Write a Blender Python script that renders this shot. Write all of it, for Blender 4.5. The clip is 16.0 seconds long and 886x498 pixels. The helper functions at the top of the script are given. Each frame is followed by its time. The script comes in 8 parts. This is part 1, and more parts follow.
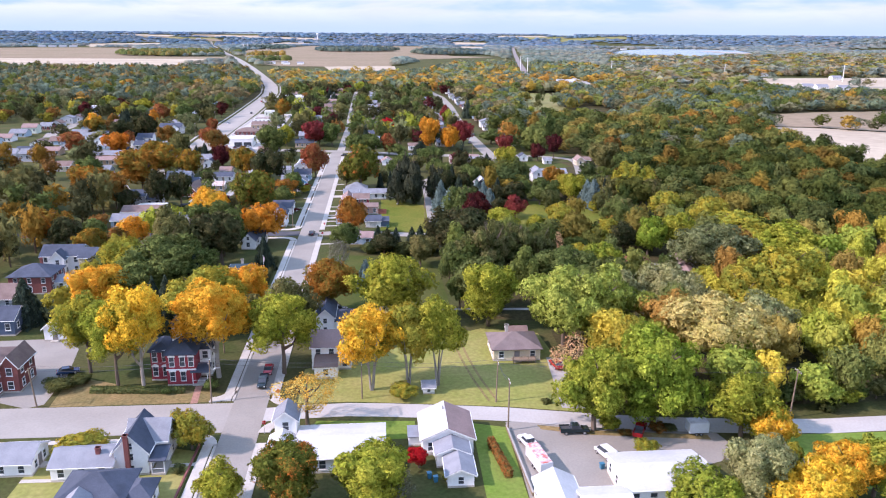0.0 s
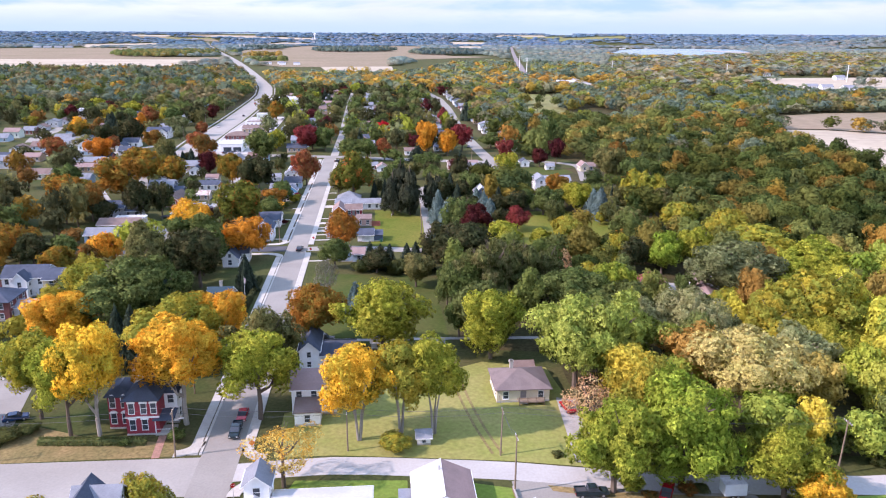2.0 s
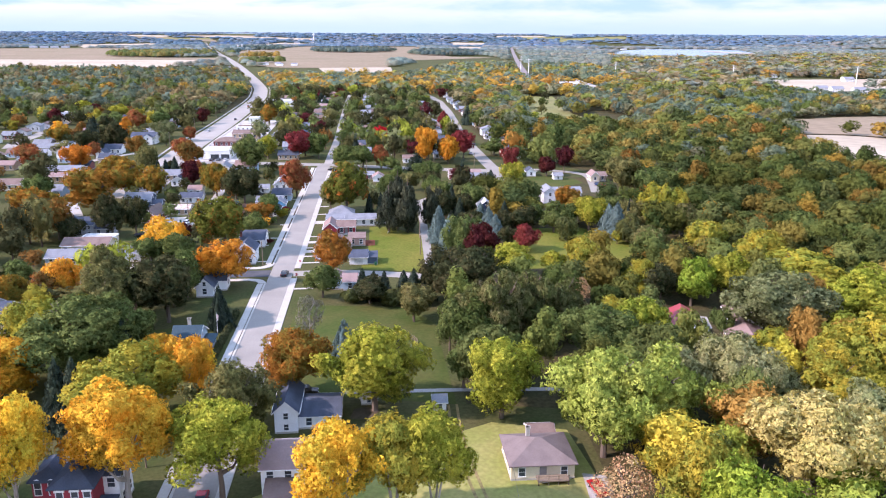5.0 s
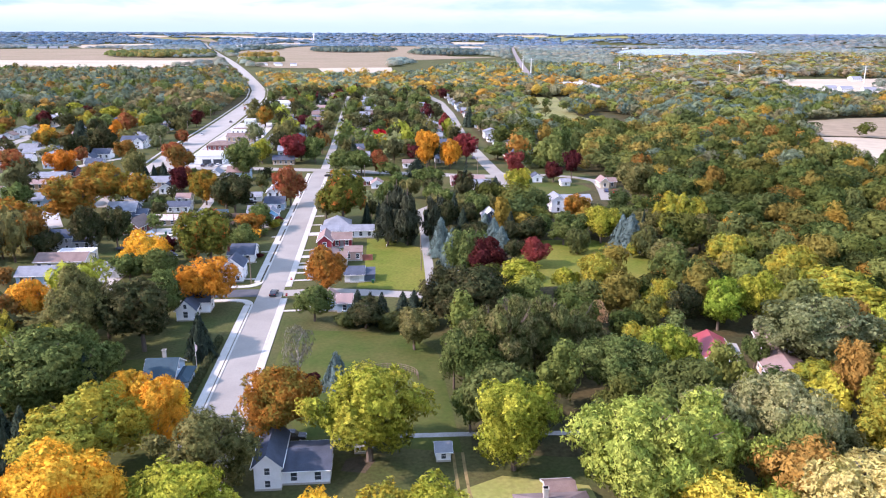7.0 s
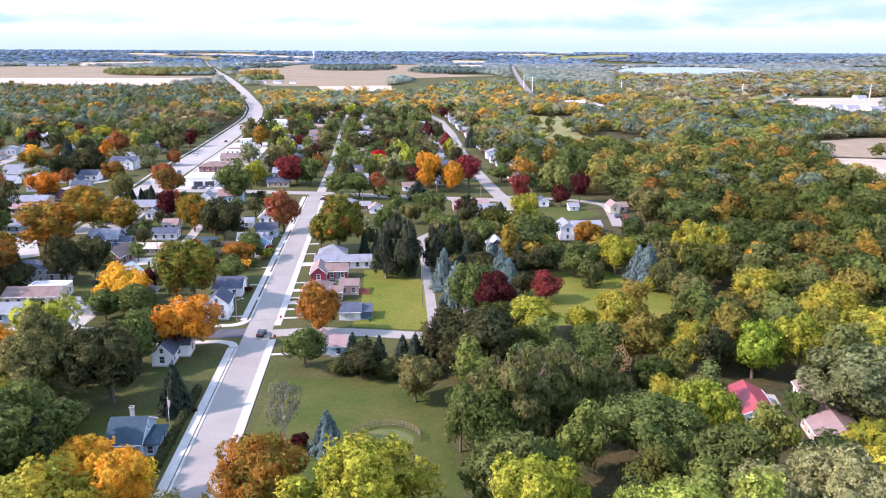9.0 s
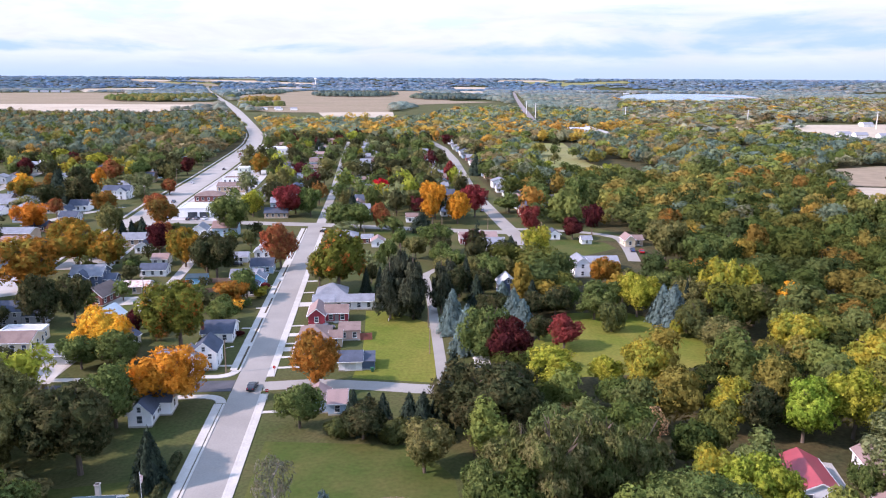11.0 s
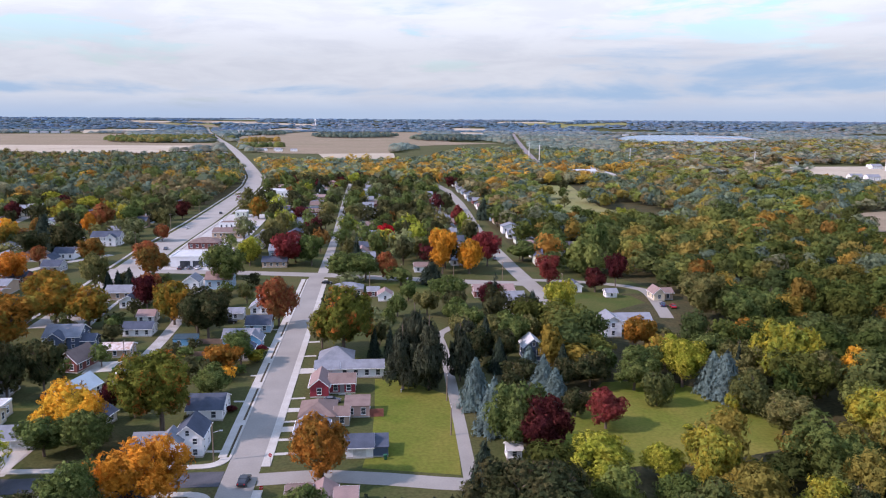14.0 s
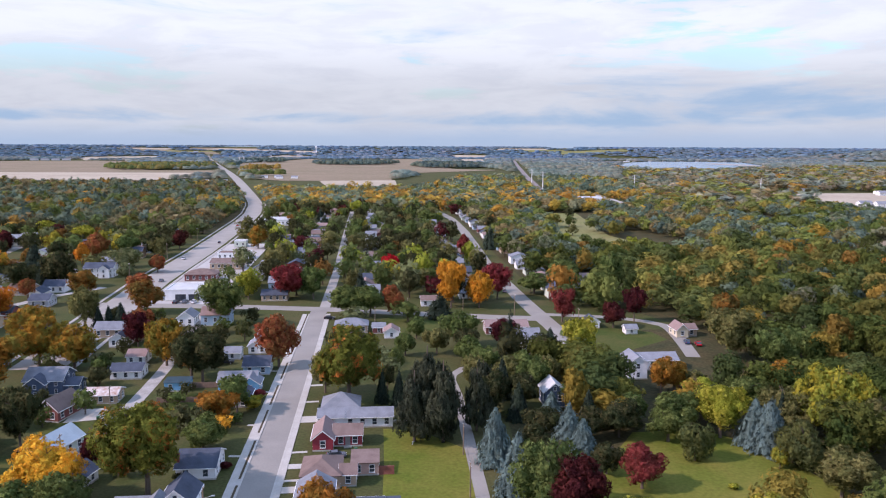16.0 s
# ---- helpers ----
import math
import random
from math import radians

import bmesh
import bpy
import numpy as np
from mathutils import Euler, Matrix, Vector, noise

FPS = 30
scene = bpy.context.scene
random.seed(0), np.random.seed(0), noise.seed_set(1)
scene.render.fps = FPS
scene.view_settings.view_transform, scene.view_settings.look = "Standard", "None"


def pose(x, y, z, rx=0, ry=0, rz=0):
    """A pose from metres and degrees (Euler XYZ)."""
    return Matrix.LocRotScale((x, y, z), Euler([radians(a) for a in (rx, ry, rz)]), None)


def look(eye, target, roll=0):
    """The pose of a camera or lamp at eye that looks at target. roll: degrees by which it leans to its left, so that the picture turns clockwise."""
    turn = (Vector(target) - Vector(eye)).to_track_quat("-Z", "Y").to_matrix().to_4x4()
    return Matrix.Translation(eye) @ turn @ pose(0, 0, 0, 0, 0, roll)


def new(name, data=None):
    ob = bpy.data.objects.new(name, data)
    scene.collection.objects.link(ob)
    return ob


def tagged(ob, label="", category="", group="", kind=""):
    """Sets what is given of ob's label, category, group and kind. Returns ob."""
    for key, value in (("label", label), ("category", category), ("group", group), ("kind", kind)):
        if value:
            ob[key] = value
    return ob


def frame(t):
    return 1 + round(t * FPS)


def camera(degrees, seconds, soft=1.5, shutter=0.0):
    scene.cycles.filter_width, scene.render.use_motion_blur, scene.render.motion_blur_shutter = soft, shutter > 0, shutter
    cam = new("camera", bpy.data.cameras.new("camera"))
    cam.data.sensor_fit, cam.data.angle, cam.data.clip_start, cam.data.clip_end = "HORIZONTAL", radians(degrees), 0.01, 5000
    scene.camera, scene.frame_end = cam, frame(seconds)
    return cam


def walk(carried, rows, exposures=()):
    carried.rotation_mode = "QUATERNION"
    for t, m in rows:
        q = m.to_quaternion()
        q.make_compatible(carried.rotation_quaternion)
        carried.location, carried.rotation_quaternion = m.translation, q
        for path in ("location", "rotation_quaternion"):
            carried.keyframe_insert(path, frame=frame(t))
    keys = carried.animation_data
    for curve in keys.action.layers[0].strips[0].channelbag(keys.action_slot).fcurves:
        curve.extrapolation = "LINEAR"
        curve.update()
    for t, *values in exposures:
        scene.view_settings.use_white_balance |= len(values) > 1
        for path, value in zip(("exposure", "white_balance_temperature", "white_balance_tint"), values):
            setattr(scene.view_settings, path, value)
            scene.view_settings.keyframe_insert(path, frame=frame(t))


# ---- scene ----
cam = camera(60.0, 16.0, 1.1)
PATH = [
    (0, look((27.24, -0.28, 73.10), (31.183, 47.671, 59.483), 0.37)),
    (0.5, look((27.91, 5.03, 73.18), (31.882, 52.967, 59.535), 0.33)),
    (1, look((28.44, 10.15, 73.24), (32.438, 58.083, 59.587), 0.30)),
    (1.5, look((28.87, 15.13, 73.28), (32.892, 63.062, 59.636), 0.28)),
    (2, look((29.24, 20.00, 73.31), (33.275, 67.938, 59.674), 0.26)),
    (2.5, look((29.56, 24.80, 73.32), (33.611, 72.743, 59.699), 0.25)),
    (3, look((29.86, 29.56, 73.32), (33.920, 77.501, 59.704), 0.25)),
    (3.5, look((30.15, 34.29, 73.31), (34.214, 82.231, 59.684), 0.25)),
    (4, look((30.44, 39.02, 73.28), (34.502, 86.950, 59.634), 0.27)),
    (6.5, look((31.86, 62.87, 73.04), (35.938, 110.828, 59.485), 0.31)),
    (7, look((32.11, 67.71, 72.97), (36.118, 115.645, 59.341), 0.19)),
    (7.5, look((32.31, 72.56, 72.90), (36.293, 120.516, 59.336), 0.13)),
    (8, look((32.47, 77.41, 72.83), (36.452, 125.431, 59.467), 0.12)),
    (8.5, look((32.58, 82.27, 72.75), (36.582, 130.381, 59.728), 0.17)),
    (9, look((32.61, 87.13, 72.67), (36.673, 135.353, 60.116), 0.27)),
    (11.5, look((31.47, 111.00, 72.30), (35.531, 159.698, 61.743), 0.31)),
    (12, look((30.97, 115.64, 72.24), (35.063, 164.429, 62.114), 0.33)),
    (12.5, look((30.39, 120.22, 72.19), (34.510, 169.100, 62.489), 0.35)),
    (13, look((29.74, 124.75, 72.14), (33.886, 173.709, 62.870), 0.35)),
    (13.5, look((29.05, 129.22, 72.09), (33.212, 178.259, 63.258), 0.36)),
    (14, look((28.34, 133.64, 72.06), (32.514, 182.752, 63.653), 0.35)),
    (14.5, look((27.64, 138.02, 72.04), (31.825, 187.196, 64.056), 0.34)),
    (15, look((26.99, 142.36, 72.03), (31.184, 191.603, 64.469), 0.33)),
    (15.5, look((26.45, 146.68, 72.03), (30.641, 195.987, 64.891), 0.31)),
    (16, look((26.07, 151.00, 72.04), (30.252, 200.367, 65.324), 0.28)),
]
walk(cam, PATH, exposures=[(0, 0.5, 6000, 40), (4.2, 0.64, 6000, 40), (9, 0.78, 6000, 40), (12.5, 0.17, 6000, 40), (16, -0.04, 6000, 40)])

# ---- light ----
SUN_AZ, SUN_EL = radians(259), radians(37)
world = bpy.data.worlds.new("sky")
scene.world = world
world.use_nodes = True


def wire(tree, a, out, b, into):
    tree.links.new(a.outputs[out], b.inputs[into])


def build_sky():
    t = world.node_tree
    n = t.nodes
    n.clear()

    def math_node(kind, a, b=None):
        m = n.new("ShaderNodeMath")
        m.operation = kind
        for k, v in enumerate((a, b)):
            if isinstance(v, (int, float)):
                m.inputs[k].default_value = v
            elif v is not None:
                t.links.new(v, m.inputs[k])
        return m.outputs[0]

    def step(value, a, b, low=0.0, high=1.0):
        m = n.new("ShaderNodeMapRange")
        m.interpolation_type = "SMOOTHSTEP"
        for k, v in enumerate((a, b, low, high)):
            m.inputs[k + 1].default_value = v
        t.links.new(value, m.inputs[0])
        return m.outputs[0]

    def blend(fac, a, b):
        m = n.new("ShaderNodeMix")
        m.data_type = "RGBA"
        t.links.new(fac, m.inputs[0])
        for k, v in ((6, a), (7, b)):
            if isinstance(v, tuple):
                m.inputs[k].default_value = (*v, 1)
            else:
                t.links.new(v, m.inputs[k])
        return m.outputs[2]

    def clouds(scale, shift, detail, rough):
        m = n.new("ShaderNodeMapping")
        m.inputs["Scale"].default_value, m.inputs["Location"].default_value = scale, shift
        wire(t, co, "Generated", m, 0)
        k = n.new("ShaderNodeTexNoise")
        k.inputs["Scale"].default_value, k.inputs["Detail"].default_value = 1.0, detail
        k.inputs["Roughness"].default_value, k.inputs["Distortion"].default_value = rough, 0.35
        wire(t, m, 0, k, "Vector")
        return k.outputs["Fac"]

    out = n.new("ShaderNodeOutputWorld")
    bg = n.new("ShaderNodeBackground")
    bg.inputs["Strength"].default_value = 0.09
    sky = n.new("ShaderNodeTexSky")
    sky.sky_type = "NISHITA"
    sky.sun_disc = False
    sky.sun_elevation, sky.sun_rotation = SUN_EL, SUN_AZ
    sky.air_density, sky.dust_density, sky.ozone_density = 1.0, 1.2, 1.5
    co = n.new("ShaderNodeTexCoord")
    sep = n.new("ShaderNodeSeparateXYZ")
    wire(t, co, "Generated", sep, 0)
    z = math_node("MAXIMUM", sep.outputs["Z"], 0.0)
    x = sep.outputs["X"]
    # long banks of soft cloud: lit tops, blue-grey bases
    bank = clouds((3.4, 3.4, 19.0), (2.7, 0.4, 1.3), 9, 0.56)
    puff = clouds((9.0, 9.0, 42.0), (0.3, 5.1, 2.2), 7, 0.6)
    mass = math_node("ADD", bank, math_node("MULTIPLY", math_node("SUBTRACT", puff, 0.5), 0.35))
    # a shaded bank low in the north-east and a torn edge low over the horizon
    east = math_node("MULTIPLY", step(x, 0.12, 0.34), math_node("MULTIPLY", step(z, 0.03, 0.05), step(z, 0.1, 0.07)))
    torn = math_node("MULTIPLY", step(z, 0.02, 0.03), step(z, 0.05, 0.034))
    lean = math_node("ADD", math_node("MULTIPLY", east, 0.17), math_node("MULTIPLY", torn, 0.16))
    shade = step(math_node("ADD", mass, lean), 0.56, 0.8)
    body = blend(step(puff, 0.34, 0.62), (7.7, 9.1, 8.2), (8.6, 10.1, 8.9))
    cloud = blend(shade, body, (4.7, 7.4, 8.2))
    # clear sky shows through where the bank is thin, most of all high up
    gap = math_node("MULTIPLY", step(mass, 0.43, 0.33), step(z, 0.04, 0.16, 0.35, 1.0))
    tint = n.new("ShaderNodeMix")
    tint.data_type, tint.blend_type = "RGBA", "MULTIPLY"
    tint.inputs[0].default_value = 1.0
    tint.inputs[7].default_value = (1.75, 2.3, 1.95, 1)
    t.links.new(sky.outputs[0], tint.inputs[6])
    full = blend(gap, cloud, tint.outputs[2])
    # pale clear air low over the horizon, all the way round
    low = blend(step(z, 0.0, 0.035, 0.92, 0.0), full, (5.2, 7.55, 8.25))
    # more open blue overhead
    low = blend(step(z, 0.2, 0.55, 0.0, 0.75), low, (5.8, 9.8, 14.2))
    fall = n.new("ShaderNodeVectorMath")
    fall.operation = "SCALE"
    t.links.new(low, fall.inputs[0])
    t.links.new(step(z, 0.06, 0.14, 0.84, 1.13), fall.inputs["Scale"])
    t.links.new(fall.outputs[0], bg.inputs["Color"])
    wire(t, bg, 0, out, 0)


build_sky()
sun = new("sun", bpy.data.lights.new("sun", "SUN"))
sun.data.energy, sun.data.angle, sun.data.color = 5.0, radians(1), (1.0, 0.9, 0.75)
sun.matrix_world = look((100 * math.sin(SUN_AZ) * math.cos(SUN_EL), 100 * math.cos(SUN_AZ) * math.cos(SUN_EL), 100 * math.sin(SUN_EL)), (0, 0, 0))

# ---- materials ----


def material(name, color, other=None, rough=0.85, size=1.0, fine=8.0, bump=0.0, metal=0.0, spread=0.12, stripe=None, coords="Object"):
    """A surface with a broad and a fine variation; stripe: (axis, width in metres, depth) for laps and seams."""
    m = bpy.data.materials.new(name)
    m.use_nodes = True
    t = m.node_tree
    n = t.nodes
    b = n["Principled BSDF"]
    b.inputs["Roughness"].default_value, b.inputs["Metallic"].default_value = rough, metal
    if rough >= 0.9:
        b.inputs["Specular IOR Level"].default_value = 0.08
    co = n.new("ShaderNodeTexCoord")
    broad = n.new("ShaderNodeTexNoise")
    broad.inputs["Scale"].default_value, broad.inputs["Detail"].default_value = size, 7
    broad.inputs["Roughness"].default_value = 0.68 if spread > 0.13 else 0.55
    grain = n.new("ShaderNodeTexNoise")
    grain.inputs["Scale"].default_value, grain.inputs["Detail"].default_value = fine, 3
    wire(t, co, coords, broad, "Vector")
    wire(t, co, coords, grain, "Vector")
    ramp = n.new("ShaderNodeMapRange")
    ramp.inputs["From Min"].default_value, ramp.inputs["From Max"].default_value = 0.36, 0.64
    wire(t, broad, "Fac", ramp, 0)
    mix = n.new("ShaderNodeMix")
    mix.data_type = "RGBA"
    mix.inputs[6].default_value = (*color, 1)
    mix.inputs[7].default_value = (*(other or [c * (1 - 2 * spread) for c in color]), 1)
    wire(t, ramp, 0, mix, "Factor")
    val = n.new("ShaderNodeMapRange")
    val.inputs["From Min"].default_value, val.inputs["From Max"].default_value = 0.3, 0.7
    val.inputs["To Min"].default_value, val.inputs["To Max"].default_value = 1 - spread, 1 + spread
    wire(t, grain, "Fac", val, 0)
    hsv = n.new("ShaderNodeHueSaturation")
    wire(t, val, 0, hsv, "Value")
    t.links.new(mix.outputs[2], hsv.inputs["Color"])
    last = hsv
    if bump or stripe:
        bp = n.new("ShaderNodeBump")
        bp.inputs["Strength"].default_value = bump or 0.6
        bp.inputs["Distance"].default_value = 0.03
        if stripe:
            axis, width, depth = stripe
            sep = n.new("ShaderNodeSeparateXYZ")
            wire(t, co, coords, sep, 0)
            div = n.new("ShaderNodeMath")
            div.operation = "DIVIDE"
            div.inputs[1].default_value = width
            wire(t, sep, axis, div, 0)
            fr = n.new("ShaderNodeMath")
            fr.operation = "FRACT"
            wire(t, div, 0, fr, 0)
            t.links.new(fr.outputs[0], bp.inputs["Height"])
            bp.inputs["Distance"].default_value = depth
        else:
            wire(t, grain, "Fac", bp, "Height")
        wire(t, bp, 0, b, "Normal")
    wire(t, last, 0, b, "Base Color")
    return m


def leaf_material(name, color, other, share=0.5, attribute=False):
    """Foliage: leaf by leaf and branch by branch variation between two colours; light comes through."""
    m = bpy.data.materials.new(name)
    m.use_nodes = True
    t = m.node_tree
    n = t.nodes
    n.clear()
    out = n.new("ShaderNodeOutputMaterial")
    geo = n.new("ShaderNodeNewGeometry")
    info = n.new("ShaderNodeObjectInfo")
    co = n.new("ShaderNodeTexCoord")
    if attribute:
        col = n.new("ShaderNodeAttribute")
        col.attribute_name = "tint"
        source = col.outputs["Color"]
    else:
        sep = n.new("ShaderNodeVectorMath")
        sep.operation = "ADD"
        wire(t, co, "Object", sep, 0)
        wire(t, info, "Random", sep, 1)
        no = n.new("ShaderNodeTexNoise")
        no.inputs["Scale"].default_value, no.inputs["Detail"].default_value = 2.2, 3
        wire(t, sep, 0, no, "Vector")
        jig = n.new("ShaderNodeMath")
        jig.operation = "MULTIPLY_ADD"
        jig.inputs[1].default_value = 0.22
        wire(t, geo, "Random Per Island", jig, 0)
        wire(t, no, "Fac", jig, 2)
        mr = n.new("ShaderNodeMapRange")
        mid = 0.61 + (0.5 - share) * 0.4
        mr.inputs["From Min"].default_value, mr.inputs["From Max"].default_value = mid - 0.09, mid + 0.09
        wire(t, jig, 0, mr, 0)
        mix = n.new("ShaderNodeMix")
        mix.data_type = "RGBA"
        mix.inputs[6].default_value, mix.inputs[7].default_value = (*color, 1), (*other, 1)
        wire(t, mr, 0, mix, "Factor")
        source = mix.outputs[2]
    val = n.new("ShaderNodeMapRange")
    val.inputs["To Min"].default_value, val.inputs["To Max"].default_value = (0.8, 1.2) if attribute else (0.68, 1.32)
    wire(t, geo, "Random Per Island", val, 0)
    hue = n.new("ShaderNodeMapRange")
    hue.inputs["To Min"].default_value, hue.inputs["To Max"].default_value = 0.49, 0.51
    wire(t, info, "Random", hue, 0)
    hsv = n.new("ShaderNodeHueSaturation")
    wire(t, val, 0, hsv, "Value")
    wire(t, hue, 0, hsv, "Hue")
    t.links.new(source, hsv.inputs["Color"])
    # fine leaf texture: speckle and small gaps between the leaves
    fine = n.new("ShaderNodeTexNoise")
    fine.inputs["Scale"].default_value, fine.inputs["Detail"].default_value, fine.inputs["Roughness"].default_value = (2.8 if attribute else 46.0), 2, 0.6
    wire(t, co, "Object", fine, "Vector")
    speck = n.new("ShaderNodeMapRange")
    speck.inputs["From Min"].default_value, speck.inputs["From Max"].default_value = 0.38, 0.64
    speck.inputs["To Min"].default_value, speck.inputs["To Max"].default_value = (0.84, 1.14) if attribute else (0.78, 1.2)
    wire(t, fine, "Fac", speck, 0)
    both = n.new("ShaderNodeMath")
    both.operation = "MULTIPLY"
    wire(t, speck, 0, both, 0)
    wire(t, val, 0, both, 1)
    wire(t, both, 0, hsv, "Value")
    hole = n.new("ShaderNodeMath")
    hole.operation = "LESS_THAN"
    hole.inputs[1].default_value = 0.46
    wire(t, fine, "Fac", hole, 0)
    clear = n.new("ShaderNodeBsdfTransparent")
    lace = n.new("ShaderNodeMixShader")
    dif = n.new("ShaderNodeBsdfDiffuse")
    tra = n.new("ShaderNodeBsdfTranslucent")
    mixs = n.new("ShaderNodeMixShader")
    mixs.inputs[0].default_value = 0.3
    wire(t, hsv, 0, dif, 0)
    wire(t, hsv, 0, tra, 0)
    t.links.new(dif.outputs[0], mixs.inputs[1])
    t.links.new(tra.outputs[0], mixs.inputs[2])
    wire(t, hole, 0, lace, 0)
    t.links.new(mixs.outputs[0], lace.inputs[1])
    t.links.new(clear.outputs[0], lace.inputs[2])
    wire(t, lace, 0, out, 0)
    return m


GRASS = material("grass", (0.046, 0.06, 0.017), (0.078, 0.07, 0.027), 0.95, 0.045, 1.4, 0.4, spread=0.22)
LAWN = material("mown_lawn", (0.044, 0.066, 0.013), (0.08, 0.078, 0.022), 0.95, 0.07, 1.1, 0.3, spread=0.14)
PARK = material("sunny_lawn", (0.088, 0.112, 0.014), (0.15, 0.135, 0.026), 0.95, 0.05, 1.1, 0.3, spread=0.16)
LUSH = material("lush_lawn", (0.11, 0.18, 0.025), (0.15, 0.19, 0.04), 0.95, 0.12, 1.3, 0.3, spread=0.16)
# yellowed grass, its colour also brightened for the sun on the front lawns
YELLOWLAWN = material("sunlit_yellow_lawn", (0.19, 0.205, 0.05), (0.25, 0.225, 0.075), 0.95, 0.08, 1.1, 0.3, spread=0.16)
DRYGRASS = material("dry_grass", (0.15, 0.125, 0.05), (0.24, 0.17, 0.075), 0.95, 0.16, 1.5, 0.3, spread=0.26)
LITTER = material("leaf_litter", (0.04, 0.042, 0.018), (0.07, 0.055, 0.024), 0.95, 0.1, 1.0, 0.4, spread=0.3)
ASPHALT = material("grey_asphalt", (0.228, 0.21, 0.183), (0.265, 0.245, 0.213), 0.9, 0.09, 2.5, 0.1, spread=0.06)
FRESH = material("fresh_asphalt", (0.06, 0.062, 0.068), (0.085, 0.085, 0.09), 0.9, 0.2, 3.0, 0.1, spread=0.08)
PALEROAD = material("bleached_road", (0.4, 0.38, 0.35), (0.345, 0.327, 0.3), 0.9, 0.08, 2.0, 0.1, spread=0.06)
WORNROAD = material("worn_grey_road", (0.305, 0.284, 0.25), (0.262, 0.243, 0.214), 0.9, 0.08, 2.0, 0.1, spread=0.06)
CONCRETE = material("concrete", (0.43, 0.402, 0.355), (0.37, 0.346, 0.3), 0.9, 0.25, 3.0, 0.1, spread=0.07)
GRAVEL = material("gravel", (0.36, 0.34, 0.31), (0.27, 0.25, 0.22), 0.95, 0.3, 4.0, 0.3, spread=0.15)
SOIL = material("soil", (0.10, 0.075, 0.05), (0.06, 0.05, 0.03), 0.95, 0.6, 4.0, 0.3, spread=0.2)
STUBBLE = material("harvested_field", (0.4, 0.34, 0.25), (0.33, 0.275, 0.2), 0.95, 0.008, 0.12, 0.1, spread=0.12)
BROWNFIELD = material("brown_field", (0.235, 0.18, 0.12), (0.19, 0.155, 0.095), 0.95, 0.006, 0.1, 0.1, spread=0.14)
MEADOW = material("meadow", (0.15, 0.165, 0.055), (0.21, 0.185, 0.08), 0.95, 0.02, 0.4, 0.1, spread=0.18)
WATER = material("lake_water", (0.10, 0.16, 0.22), (0.12, 0.18, 0.24), 0.25, 0.004, 0.05, 0.05, spread=0.05)
BARK = material("bark", (0.16, 0.125, 0.095), (0.09, 0.07, 0.055), 0.95, 3.0, 12.0, 0.6, spread=0.2)
PALEBARK = material("pale_bark", (0.36, 0.33, 0.29), (0.2, 0.17, 0.14), 0.95, 3.0, 12.0, 0.6, spread=0.2)
POLEWOOD = material("pole_wood", (0.24, 0.18, 0.12), (0.17, 0.13, 0.10), 0.9, 1.5, 9.0, 0.3)
STEEL = material("galvanised_steel", (0.55, 0.56, 0.57), None, 0.45, 1.0, 6.0, 0, 0.7)
RUBBER = material("rubber", (0.02, 0.02, 0.021), None, 0.8)
GLASS = material("window_glass", (0.03, 0.036, 0.045), (0.06, 0.07, 0.08), 0.06, 0.6, 2.0)
TRIM = material("white_trim", (0.76, 0.76, 0.74), None, 0.6, 0.8, 6.0, spread=0.05)
DARKTRIM = material("dark_trim", (0.06, 0.06, 0.065), None, 0.6, 0.8, 6.0)
LAP = ("Z", 0.2, 0.02)
WALLS = {
    "white": material("white_siding", (0.8, 0.8, 0.79), (0.72, 0.72, 0.71), 0.7, 0.5, 5.0, 0.5, stripe=LAP, spread=0.04),
    "cream": material("cream_siding", (0.62, 0.54, 0.38), (0.55, 0.47, 0.33), 0.7, 0.5, 5.0, 0.5, stripe=LAP, spread=0.05),
    "blue": material("blue_siding", (0.16, 0.4, 0.6), (0.14, 0.35, 0.54), 0.7, 0.5, 5.0, 0.5, stripe=LAP, spread=0.05),
    "sky": material("pale_blue_siding", (0.34, 0.46, 0.56), (0.3, 0.41, 0.5), 0.7, 0.5, 5.0, 0.5, stripe=LAP, spread=0.05),
    "navy": material("navy_siding", (0.07, 0.10, 0.16), (0.055, 0.085, 0.135), 0.7, 0.5, 5.0, 0.5, stripe=LAP, spread=0.05),
    "grey": material("grey_siding", (0.42, 0.44, 0.47), (0.36, 0.38, 0.41), 0.7, 0.5, 5.0, 0.5, stripe=LAP, spread=0.05),
    "pink": material("salmon_siding", (0.52, 0.33, 0.27), (0.46, 0.29, 0.24), 0.7, 0.5, 5.0, 0.5, stripe=LAP, spread=0.05),
    "mint": material("pale_green_siding", (0.56, 0.62, 0.52), (0.5, 0.56, 0.47), 0.7, 0.5, 5.0, 0.5, stripe=LAP, spread=0.05),
    "tan": material("tan_siding", (0.47, 0.34, 0.23), (0.4, 0.29, 0.2), 0.75, 0.5, 5.0, 0.5, stripe=LAP, spread=0.05),
    "red": material("painted_red_brick", (0.30, 0.03, 0.045), (0.25, 0.026, 0.036), 0.75, 0.6, 6.0, 0.5, stripe=("Z", 0.08, 0.01), spread=0.08),
    "brick": material("red_brick", (0.215, 0.066, 0.055), (0.165, 0.052, 0.046), 0.85, 0.8, 7.0, 0.5, stripe=("Z", 0.08, 0.01), spread=0.14),
}
SHINGLE = ("Z", 0.09, 0.015)
